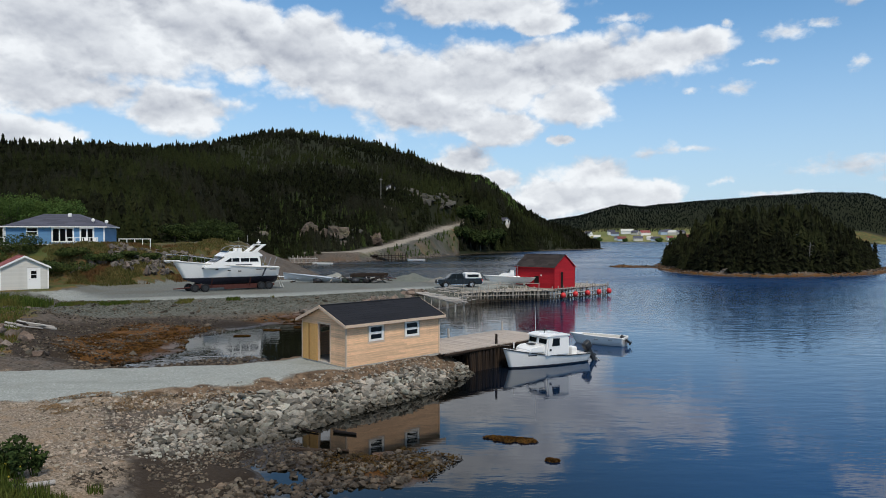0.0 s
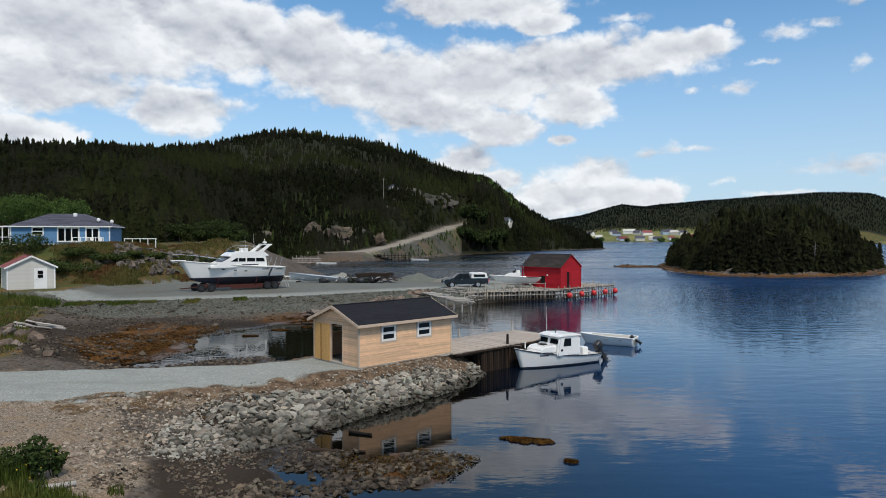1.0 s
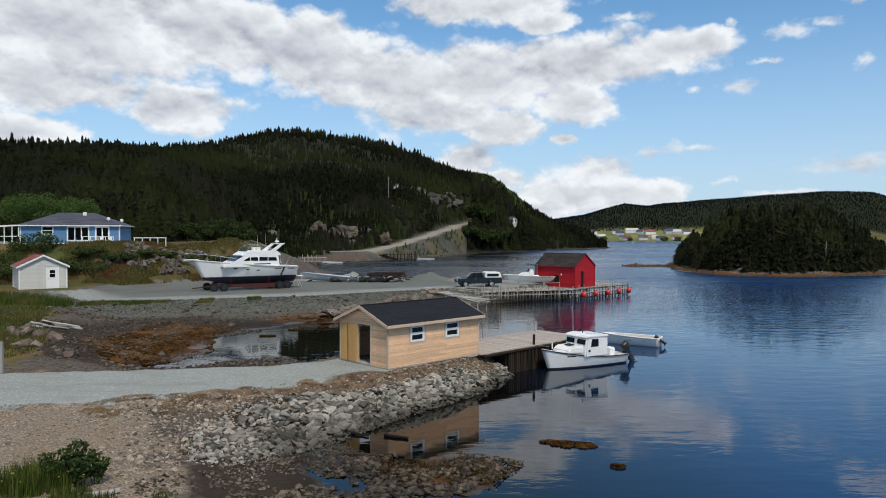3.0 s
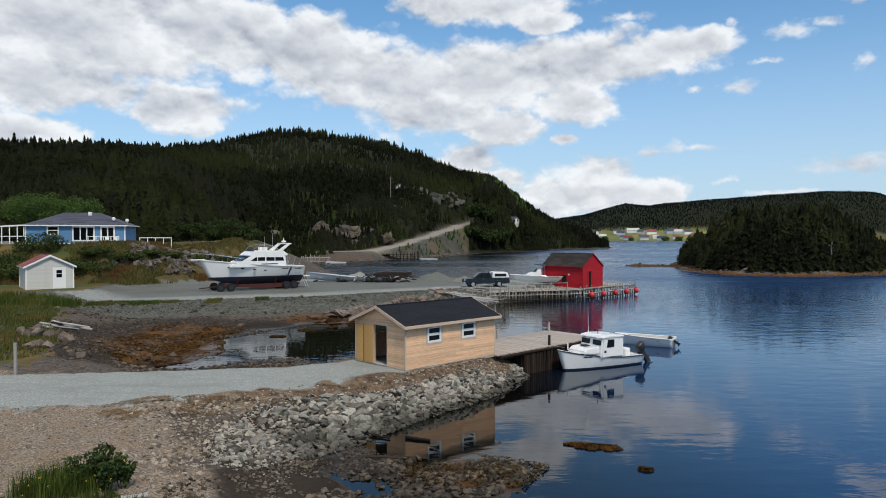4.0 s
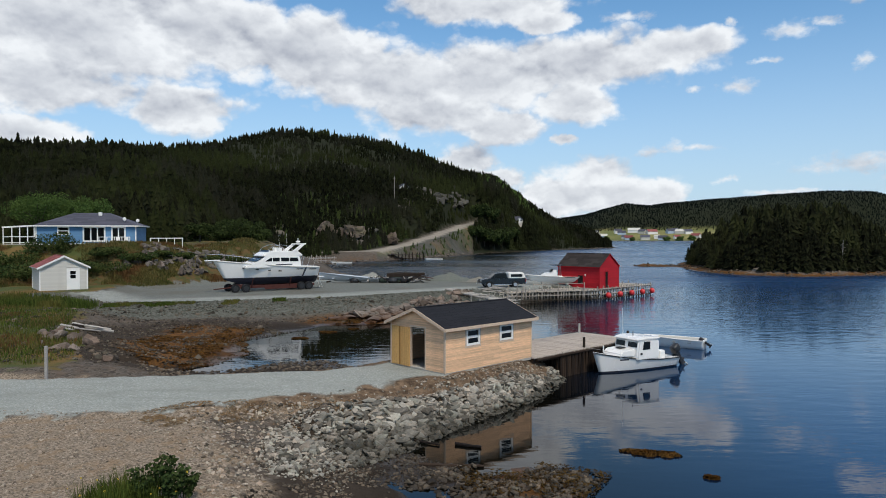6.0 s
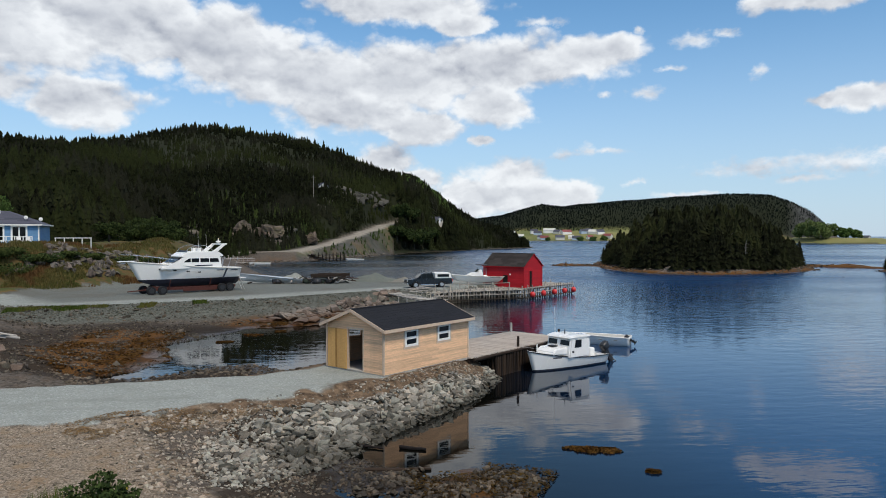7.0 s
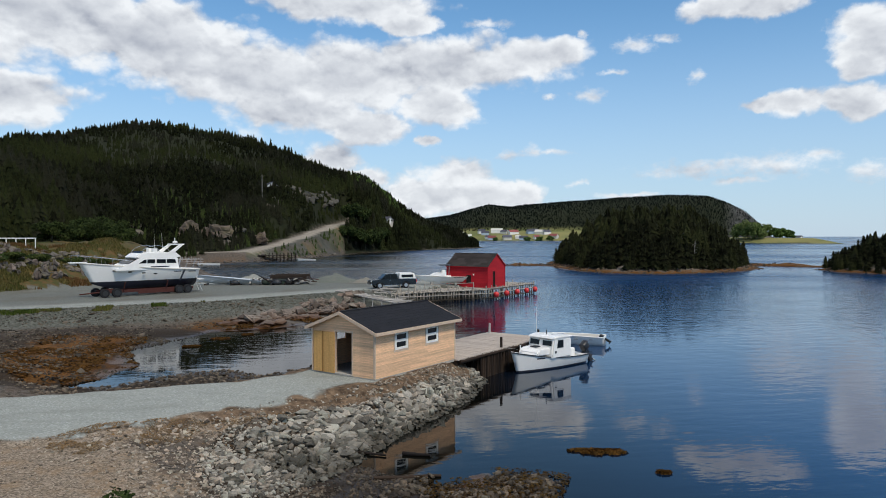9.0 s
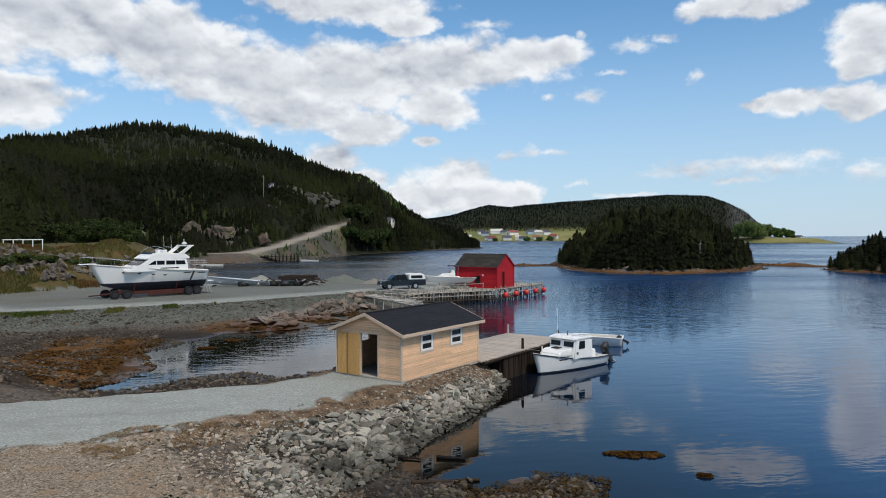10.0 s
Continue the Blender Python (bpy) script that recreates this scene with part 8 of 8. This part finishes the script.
# small broken stone spilled over the brown ground west of the bank
SPILL = spread_poly([(-17.5, 27.6), (-14.5, 29.6), (-10.6, 30.2), (-11.4, 28.0), (-11.0, 25.0), (-10.2, 22.4), (-10.8, 19.5), (-12.4, 21.0), (-13.6, 24.5)])
p = in_poly(SPILL, 1700, -0.3, lambda x, y: rng.uniform(0, 1, len(x)) < 0.15 + 0.85 * smooth(x - 0.2 * (25 - y), -15, -11))
z = ground_height(p[:, 0], p[:, 1])
tagged(new("spilled_stones", scatter("spilled_stones", np.stack([p[:, 0], p[:, 1], z + 0.01], 1), (0.04 + 0.19 * rng.uniform(0, 1, len(p)) ** 2.6)[:, None] * rng.uniform(0.7, 1.4, (len(p), 3)), PEBBLE)), "broken stones spilled over brown gravel", "rocks", kind="stuff")

# back side of the causeway and the shore facing the inlet
BACK = spread_poly([(-19.5, 36.6), (-8.5, 39.2), (-4.5, 43.2), (-2.6, 44.6), (-4.0, 46.8), (-8.5, 46.3), (-11.0, 44.9), (-11.6, 46.1), (-12.8, 47.2), (-15.3, 46.5), (-17.9, 44.4), (-20.5, 42.4), (-23.0, 41.6)])
p = in_poly(BACK, 2200, -0.1)
z = ground_height(p[:, 0], p[:, 1])
tagged(new("causeway_stones", scatter("causeway_stones", np.stack([p[:, 0], p[:, 1], z], 1), rng.uniform(0.08, 0.5, len(p)) ** 1.3, REEF)), "dark stones along the back of the causeway", "rocks", kind="stuff")

# weed-grown reef before the bank
RF = spread_poly([(-6.4, 24.3), (-4.2, 26.3), (-2.0, 26.5), (0.4, 25.5), (-0.6, 23.8), (-2.2, 22.0), (-1.0, 19.5), (-4.5, 19.0), (-7.5, 19.5)])
p = in_poly(RF, 1500, -0.1, lambda x, y: (wave(x, y, 2.4, 7, 4) > -0.25))
z = ground_height(p[:, 0], p[:, 1])
tagged(new("reef_stones", scatter("reef_stones", np.stack([p[:, 0], p[:, 1], np.maximum(z, -0.05) + 0.02], 1), 0.07 + 0.38 * rng.uniform(0, 1, len(p)) ** 1.6, REEF)), "dark weedy stones on the tidal reef", "rocks", kind="stuff")

PINKROCK = stone_material("pink_shore_rock", (0.085, 0.064, 0.050), (0.25, 0.20, 0.165), slime=(0.075, 0.032, 0.012), tide=(0.55, 1.0), soak=0.9)
# stones of the tidal flat in the inlet and of the yard's bank
FLAT = spread_poly([(-23, 40), (-34, 47), (-38, 58), (-34, 62), (-24, 66), (-17, 66), (-12, 68), (-3, 78), (-6, 80), (-18, 73), (-30, 68), (-40, 70), (-44, 60), (-30, 38)])
p = in_poly(FLAT, 7500, -0.5, lambda x, y: ground_height(x, y) > -0.03)
z = ground_height(p[:, 0], p[:, 1])
sz = 0.06 + 0.22 * rng.uniform(0, 1, len(p)) ** 2 + 0.45 * (rng.uniform(0, 1, len(p)) > 0.97) * rng.uniform(0.4, 1.2, len(p))
tagged(new("beach_stones", scatter("beach_stones", np.stack([p[:, 0], p[:, 1], z], 1), sz, BEACHSTONE)), "brown and grey stones strewn over the tidal flat", "rocks", kind="stuff")
BED = spread_poly([(-23, 41), (-20, 44.5), (-18.5, 48), (-20, 56), (-18.5, 60), (-16.5, 64.5), (-20, 67.5), (-30, 66.5), (-36, 62), (-34, 52), (-29, 44)])
p = in_poly(BED, 6500, -0.3, lambda x, y: (ground_height(x, y) > -0.04) & (wave(x, y, 3.0, 81, 3) - 0.45 * (inside_by(WEEDBED, x, y) > 0.3) > -0.45))
z = ground_height(p[:, 0], p[:, 1])
sz = 0.05 + 0.22 * rng.uniform(0, 1, len(p)) ** 2.4 + 0.4 * (rng.uniform(0, 1, len(p)) > 0.985) * rng.uniform(0.4, 1.2, len(p))
tagged(new("inlet_stones", scatter("inlet_stones", np.stack([p[:, 0], p[:, 1], z + 0.02], 1), sz, BEACHSTONE)), "dark brown stones among rockweed in the inlet", "rocks", kind="stuff")
BANK = spread_poly([(-44, 71), (-37, 64.5), (-30.5, 67), (-23, 70), (-17, 72), (-10.4, 76.6), (-4, 81), (-1, 86), (-4.8, 83), (-10.4, 79.2), (-17, 74.2), (-23, 72.4), (-30.5, 69.4), (-36.8, 66.8), (-42, 73)])
p = in_poly(BANK, 5200, -0.4)
z = ground_height(p[:, 0], p[:, 1])
tagged(new("bank_stones", scatter("bank_stones", np.stack([p[:, 0], p[:, 1], z], 1), 0.05 + 0.22 * rng.uniform(0, 1, len(p)) ** 2, BANKSTONE)), "grey-green crushed stone on the yard's bank", "rocks", kind="stuff")
for x, y, w, h in ((-13.0, 69.5, 4.2, 1.5), (-10.0, 72.0, 4.0, 1.7), (-7.2, 74.5, 3.6, 1.4), (-11.8, 67.6, 3.4, 1.0), (-8.0, 71.4, 3.0, 1.0), (-5.0, 77.5, 3.0, 1.2), (-15.0, 68.0, 3.0, 0.8), (-9.3, 74.5, 3.2, 1.7), (-6.0, 76.0, 2.6, 1.5), (-30.4, 46.5, 2.4, 1.3), (-28.7, 46.3, 1.7, 1.3), (-26.9, 44.6, 1.7, 1.0), (-27.2, 42.0, 1.6, 0.9), (-24.2, 41.6, 1.8, 0.8), (-31.6, 47.8, 1.6, 0.9)):
    build_outcrop(x, y, w, h * 0.95, rng.uniform(0, 180), PINKROCK, "pale lichen-stained rock at the water's edge", 0.4)
for i in range(34):
    x = rng.uniform(-15, -2.5)
    build_outcrop(x, 68.3 + (x + 14) * 1.0 + rng.uniform(-1.0, 3.0), rng.uniform(1.0, 3.0), rng.uniform(0.6, 1.4), rng.uniform(0, 180), PINKROCK, "pale pinkish rock slab at the inlet's edge", 0.4)

MUDFLAT = spread_poly([(-9.4, 23.0), (-8.2, 25.8), (-6.4, 28.0), (-4.2, 27.2), (-6.6, 24.4), (-7.6, 20), (-10.6, 19)])
p = in_poly(MUDFLAT, 1300, -0.2, lambda x, y: wave(x, y, 1.4, 61, 3) > -0.1)
z = ground_height(p[:, 0], p[:, 1])
tagged(new("mud_stones", scatter("mud_stones", np.stack([p[:, 0], p[:, 1], z], 1), rng.uniform(0.04, 0.22, len(p)), REEF)), "small wet stones on the tidal mud", "pebbles", kind="stuff")

# pebbles over the bare brown ground
GR = spread_poly([(-24, 29), (-15, 28.6), (-13.0, 25.0), (-11.4, 22), (-10.4, 18), (-9, 14), (-20, 14), (-26, 22)])
p = in_poly(GR, 5200, 0.0)
z = ground_height(p[:, 0], p[:, 1])
tagged(new("pebbles", scatter("pebbles", np.stack([p[:, 0], p[:, 1], z], 1), 0.025 + 0.12 * rng.uniform(0, 1, len(p)) ** 2, PEBBLE)), "pebbles strewn over bare brown gravel", "pebbles", kind="stuff")


MOSS = leaf_material("rusty_moss", (0.10, 0.065, 0.032), (0.26, 0.175, 0.095), 1.0, (0.22, 0.125, 0.05))


def weed_carpet(name, p, size, label, mat=None, category="seaweed", lift=0.12):
    """Flat fronds of rockweed lying over the stones."""
    n = len(p)
    z = np.maximum(ground_height(p[:, 0], p[:, 1]), 0) + rng.uniform(0.01, lift, n)
    a = rng.uniform(0, 2 * np.pi, n)
    u = np.stack([np.cos(a), np.sin(a), rng.normal(0, 0.25, n)], 1) * (size * rng.uniform(0.5, 1.5, n))[:, None]
    v = np.stack([-np.sin(a), np.cos(a), rng.normal(0, 0.25, n)], 1) * (size * 0.5 * rng.uniform(0.5, 1.5, n))[:, None]
    c = np.stack([p[:, 0], p[:, 1], z], 1)
    q = np.stack([c - u, c - v, c + u, c + v], 1).reshape(-1, 3)
    return tagged(new(name, mesh_of(name, q, np.arange(n * 4).reshape(-1, 4), mat or WEEDMAT)), label, category, kind="stuff")


WEEDS = WEEDBED
weed_carpet("rockweed_carpet", in_poly(WEEDS, 8000, -1.2, lambda x, y: (wave(x, y, 2.4, 41, 4) > -0.05) & (ground_height(x, y) > -0.03)), 0.10, "orange-brown rockweed over the tidal flat", lift=0.035)
weed_carpet("reef_weed", in_poly(spread_poly([(-4.5, 26.3), (-1.5, 26.7), (0.8, 25.6), (-0.4, 23.4), (-2.6, 22.6), (-4.6, 24.0)]), 2300, 0.0, lambda x, y: wave(x, y, 1.2, 43, 3) + 0.25 * (x + 2) > 0.0), 0.06, "golden brown rockweed over the reef stones", KELP)
weed_carpet("ledge_weed", in_poly(spread_poly([(-15.5, 65.2), (-11.3, 66.2), (-6.2, 70.4), (-2.4, 75.0), (-4.0, 76.5), (-8.5, 71.8), (-13.0, 68.6), (-16.5, 67.0)]), 3000, 0.0, lambda x, y: (wave(x, y, 1.6, 49, 3) > -0.2) & (ground_height(x, y) > -0.05)), 0.10, "rust-brown rockweed below the pale ledge", lift=0.10)
VERGE = spread_poly([(-16.7, 28.4), (-15.5, 30.1), (-11, 30.7), (-8.2, 32.0), (-8.1, 31.0), (-10.6, 29.2), (-12.8, 28.8), (-15.1, 26.7), (-16.2, 27.1)])
p = in_poly(VERGE, 5000, 0.0, lambda x, y: wave(x, y, 0.7, 47, 4) > 0.1)
weed_carpet("verge_moss", p, 0.035, "rust-brown moss and dead weeds on the gravel verge", MOSS, "moss", 0.03)

# ---- floating rockweed, logs, planks, post ----
def build_weed_patch(x, y, w, d, label, z=0.015):
    s = thing("rockweed_patch", pose(x, y, z, 0, 0, rng.uniform(-15, 15)), label, "seaweed")
    lumps = np.stack([rng.uniform(-0.45, 0.45, 14) * w, rng.uniform(-0.4, 0.4, 14) * d, np.zeros(14)], 1)
    rad = np.stack([rng.uniform(0.12, 0.25, 14) * w, rng.uniform(0.12, 0.25, 14) * d, np.full(14, 0.05)], 1)
    q, f = leaves(lumps, rad, 1600, 0.09)
    q[:, 2] = np.clip(q[:, 2], -0.01, 0.09)
    piece("fronds", mesh_of("fronds", q, f, WEEDMAT), s)
    return s


build_weed_patch(2.72, 27.80, 1.7, 0.7, "golden brown rockweed floating at the surface")
build_weed_patch(4.0, 25.2, 0.4, 0.2, "small submerged patch of brown rockweed")
for x, y, w in ((-16.6, 57.0, 1.0), (-15.0, 60.5, 1.3), (-13.0, 62.5, 0.9)):
    build_weed_patch(x, y, w, 0.5, "brown rockweed floating in the inlet")


def log(name, a, b, r, mat, label, category="log"):
    bm = bmesh.new()
    a, b = Vector(a), Vector(b)
    n, k, rings = 6, 9, []
    d = (b - a).normalized()
    u = d.orthogonal().normalized()
    w = d.cross(u)
    for i in range(n + 1):
        c = a.lerp(b, i / n) + Vector((random.uniform(-0.02, 0.02), random.uniform(-0.02, 0.02), random.uniform(-0.015, 0.015)))
        q = r * (1 - 0.3 * i / n)
        rings.append([bm.verts.new(c + (u * math.cos(6.2832 * j / k) + w * math.sin(6.2832 * j / k)) * q * random.uniform(0.9, 1.08)) for j in range(k)])
    for p, q in zip(rings, rings[1:]):
        for j in range(k):
            bm.faces.new((p[j], p[(j + 1) % k], q[(j + 1) % k], q[j]))
    bm.faces.new(rings[0]), bm.faces.new(rings[-1])
    bmesh.ops.recalc_face_normals(bm, faces=bm.faces[:])
    me = bpy.data.meshes.new(name)
    bm.to_mesh(me)
    bm.free()
    me.materials.append(mat)
    return tagged(new(name, me), label, category)


def lay(x0, y0, x1, y1, r, mat, label, name="driftwood_log", lift=0.0):
    return log(name, (x0, y0, max(0.0, height_at(x0, y0)) + r * 0.7 + lift), (x1, y1, max(0.0, height_at(x1, y1)) + r * 0.7 + lift), r, mat, label)


lay(-5.9, 26.35, -3.6, 26.3, 0.07, DARK_WOOD, "wet dark log lying on the tidal flat")
lay(-4.6, 28.9, -3.6, 28.5, 0.07, DARK_WOOD, "dark waterlogged timber at the bank's foot")
lay(-6.2, 29.3, -5.2, 28.8, 0.05, DARK_WOOD, "weathered plank at the bank's foot")
lay(-11.4, 18.2, -10.7, 18.9, 0.10, GREY_WOOD, "bleached driftwood log in the grass")
# log shape stands in for a dark curved metal sheet
lay(-11.6, 18.7, -11.1, 17.9, 0.12, DARK_WOOD, "short dark log in place of a curved metal sheet")
for i in range(9):
    a = rng.uniform(-0.9, 0.9)
    x, y = -31.0 + rng.uniform(-1.3, 1.3), 51.0 + rng.uniform(-0.8, 0.8)
    lay(x - 0.9 * math.cos(a), y - 0.9 * math.sin(a), x + 0.9 * math.cos(a), y + 0.9 * math.sin(a), rng.uniform(0.06, 0.14), GREY_WOOD if i % 3 else DARK_WOOD, "weathered pole in a heap of driftwood", "driftwood_pole", 0.05 * i)
s = thing("marker_post", pose(-24.0, 34.75, height_at(-24, 34.75)), "grey wooden post at the road's edge", "post")
part("post", box(-0.06, -0.06, -0.3, 0.06, 0.06, 1.55, 0.01), GREY_WOOD, s)


# ---- grass and weeds ----
def blades(name, p, h0, h1, label, mat=None, width=0.012, lean=0.35):
    n = len(p)
    z = ground_height(p[:, 0], p[:, 1])
    h = rng.uniform(h0, h1, n)
    a = rng.uniform(0, 2 * np.pi, n)
    d = np.stack([np.cos(a), np.sin(a), np.zeros(n)], 1)
    side = np.stack([-np.sin(a), np.cos(a), np.zeros(n)], 1)
    bend = rng.uniform(0.1, lean, n)[:, None]
    root = np.stack([p[:, 0], p[:, 1], z - 0.02], 1)
    up = np.array([0, 0, 1.0])
    mid = root + up * (h * 0.55)[:, None] + d * bend * h[:, None] * 0.3
    tip = root + up * (h * 0.95)[:, None] + d * bend * h[:, None]
    w = width * rng.uniform(0.7, 1.5, n)[:, None]
    v = np.stack([root - side * w, root + side * w, mid + side * w * 0.8, mid - side * w * 0.8, tip], 1).reshape(-1, 3)
    k = np.arange(n)[:, None] * 5
    f = np.concatenate([k + np.array([[0, 1, 2]]), k + np.array([[0, 2, 3]]), k + np.array([[3, 2, 4]])])
    return tagged(new(name, mesh_of(name, v, f, mat or GRASSBLADE)), label, "grass", kind="stuff")


STRIP = spread_poly([(-15, 16.5), (-13.5, 19.8), (-12.0, 19.4), (-11.0, 18.2), (-10.2, 19.2), (-9.4, 19.9), (-8.4, 19.7), (-7.5, 19.9), (-6.8, 18.9), (-6.5, 16.8), (-8, 15), (-14, 14)])
blades("bank_grass", in_poly(STRIP, 13000, 0.0, lambda x, y: wave(x, y, 1.1, 31, 3) > -0.15), 0.12, 0.42, "long green grass on the near bank")
blades("tall_bank_grass", in_poly(spread_poly([(-14.0, 18.4), (-13.5, 20.0), (-12.5, 19.9), (-12.0, 18.8), (-12.8, 17.9)]), 1500, 0.0), 0.3, 0.9, "tall seeding grass on the near bank", width=0.009)
blades("lawn_grass", in_poly(spread_poly([(-48, 38), (-27, 37.5), (-25.5, 39), (-29, 47), (-33.5, 53), (-37.5, 62), (-45, 70), (-60, 72)]), 26000, -0.4), 0.1, 0.4, "rough green grass on the flat by the inlet", width=0.02)
blades("lawn_weeds", in_poly(spread_poly([(-52, 66), (-44, 66.5), (-38.5, 65.0), (-37.4, 66.6), (-43, 71.5), (-54, 71)]), 7000, 0.0), 0.4, 0.95, "tall green weeds beside the gravel yard", width=0.025)
blades("lawn_straw", in_poly(spread_poly([(-48, 38), (-27, 37.5), (-25.5, 39), (-29, 47), (-33.5, 53), (-37.5, 62), (-45, 70), (-60, 72)]), 14000, -0.4, lambda x, y: wave(x, y, 4.0, 35, 3) > 0.0), 0.1, 0.42, "yellowing grass on the flat by the inlet", DRYGRASS, width=0.02)
blades("knoll_grass", in_poly(spread_poly([(-62, 80), (-50, 82), (-44, 88), (-40, 95), (-34, 103), (-29, 112), (-37, 116), (-47, 100), (-50, 94), (-66, 92)]), 30000, 0.0, lambda x, y: wave(x, y, 2.6, 71, 3) > -0.35), 0.12, 0.5, "dry yellow-green grass on the rocky knoll", DRYGRASS, width=0.035)
blades("slope_grass", in_poly(spread_poly([(-46, 83.5), (-41, 86), (-33, 96), (-27, 107), (-32, 113), (-40, 101), (-47, 92)]), 22000, 0.0, lambda x, y: (ground_height(x, y) > 1.95) & (wave(x, y, 2.2, 73, 3) > -0.2)), 0.15, 0.5, "dry grass and heath on the knoll's foot", DRYGRASS, width=0.035)
blades("edge_grass", in_poly(spread_poly([(-37, 65.6), (-30, 68.1), (-23, 71.2), (-18, 73), (-18, 73.9), (-23, 72.3), (-30, 69.2), (-37, 67)]), 5000, 0.0, lambda x, y: wave(x, y, 2.2, 33, 2) > 0.1), 0.1, 0.3, "sparse grass tufts along the yard's edge", width=0.02)


def build_tall_weed(x, y, h, label):
    z = height_at(x, y)
    s = thing("tall_weed", pose(x, y, z), label, "weed")
    lumps, rad = [], []
    for i in range(7):
        a = i * 2.4
        tip = Vector((math.cos(a) * 0.28, math.sin(a) * 0.28, h * random.uniform(0.7, 1.0)))
        part("stem", bar((math.cos(a) * 0.06, math.sin(a) * 0.06, -0.05), tip, 0.014, 0.007, 5), BUSH, s)
        for k in range(4):
            lumps.append(tip * (0.4 + 0.2 * k)), rad.append((0.13, 0.13, 0.10))
    q, f = leaves(np.array([tuple(v) for v in lumps]), np.array(rad), 520, 0.055)
    piece("leaves", mesh_of("leaves", q, f, BUSH), s)
    return s


for x, y, h in ((-12.2, 19.5, 1.45), (-11.8, 19.1, 1.1), (-12.5, 19.1, 1.0), (-11.6, 19.5, 0.9)):
    build_tall_weed(x, y, h * 0.85, "dark green leafy weed on the near bank")


def build_flowers():
    """Small yellow flower heads among the tall weeds."""
    p = in_poly(spread_poly([(-14.2, 18.2), (-13.4, 20.0), (-11.6, 19.8), (-11.4, 18.6), (-12.6, 17.6)]), 26)
    z = ground_height(p[:, 0], p[:, 1]) + rng.uniform(0.25, 0.75, len(p))
    q, f = leaves(np.stack([p[:, 0], p[:, 1], z], 1), np.full((len(p), 3), 0.025), 210, 0.016)
    tagged(new("yellow_flowers", mesh_of("yellow_flowers", q, f, FLOWER)), "small yellow flower heads among the weeds", "flowers", kind="stuff")


FLOWER = plain("yellow_petals", (0.55, 0.40, 0.04), 0.8, vary=0.2, bump=0)
build_flowers()
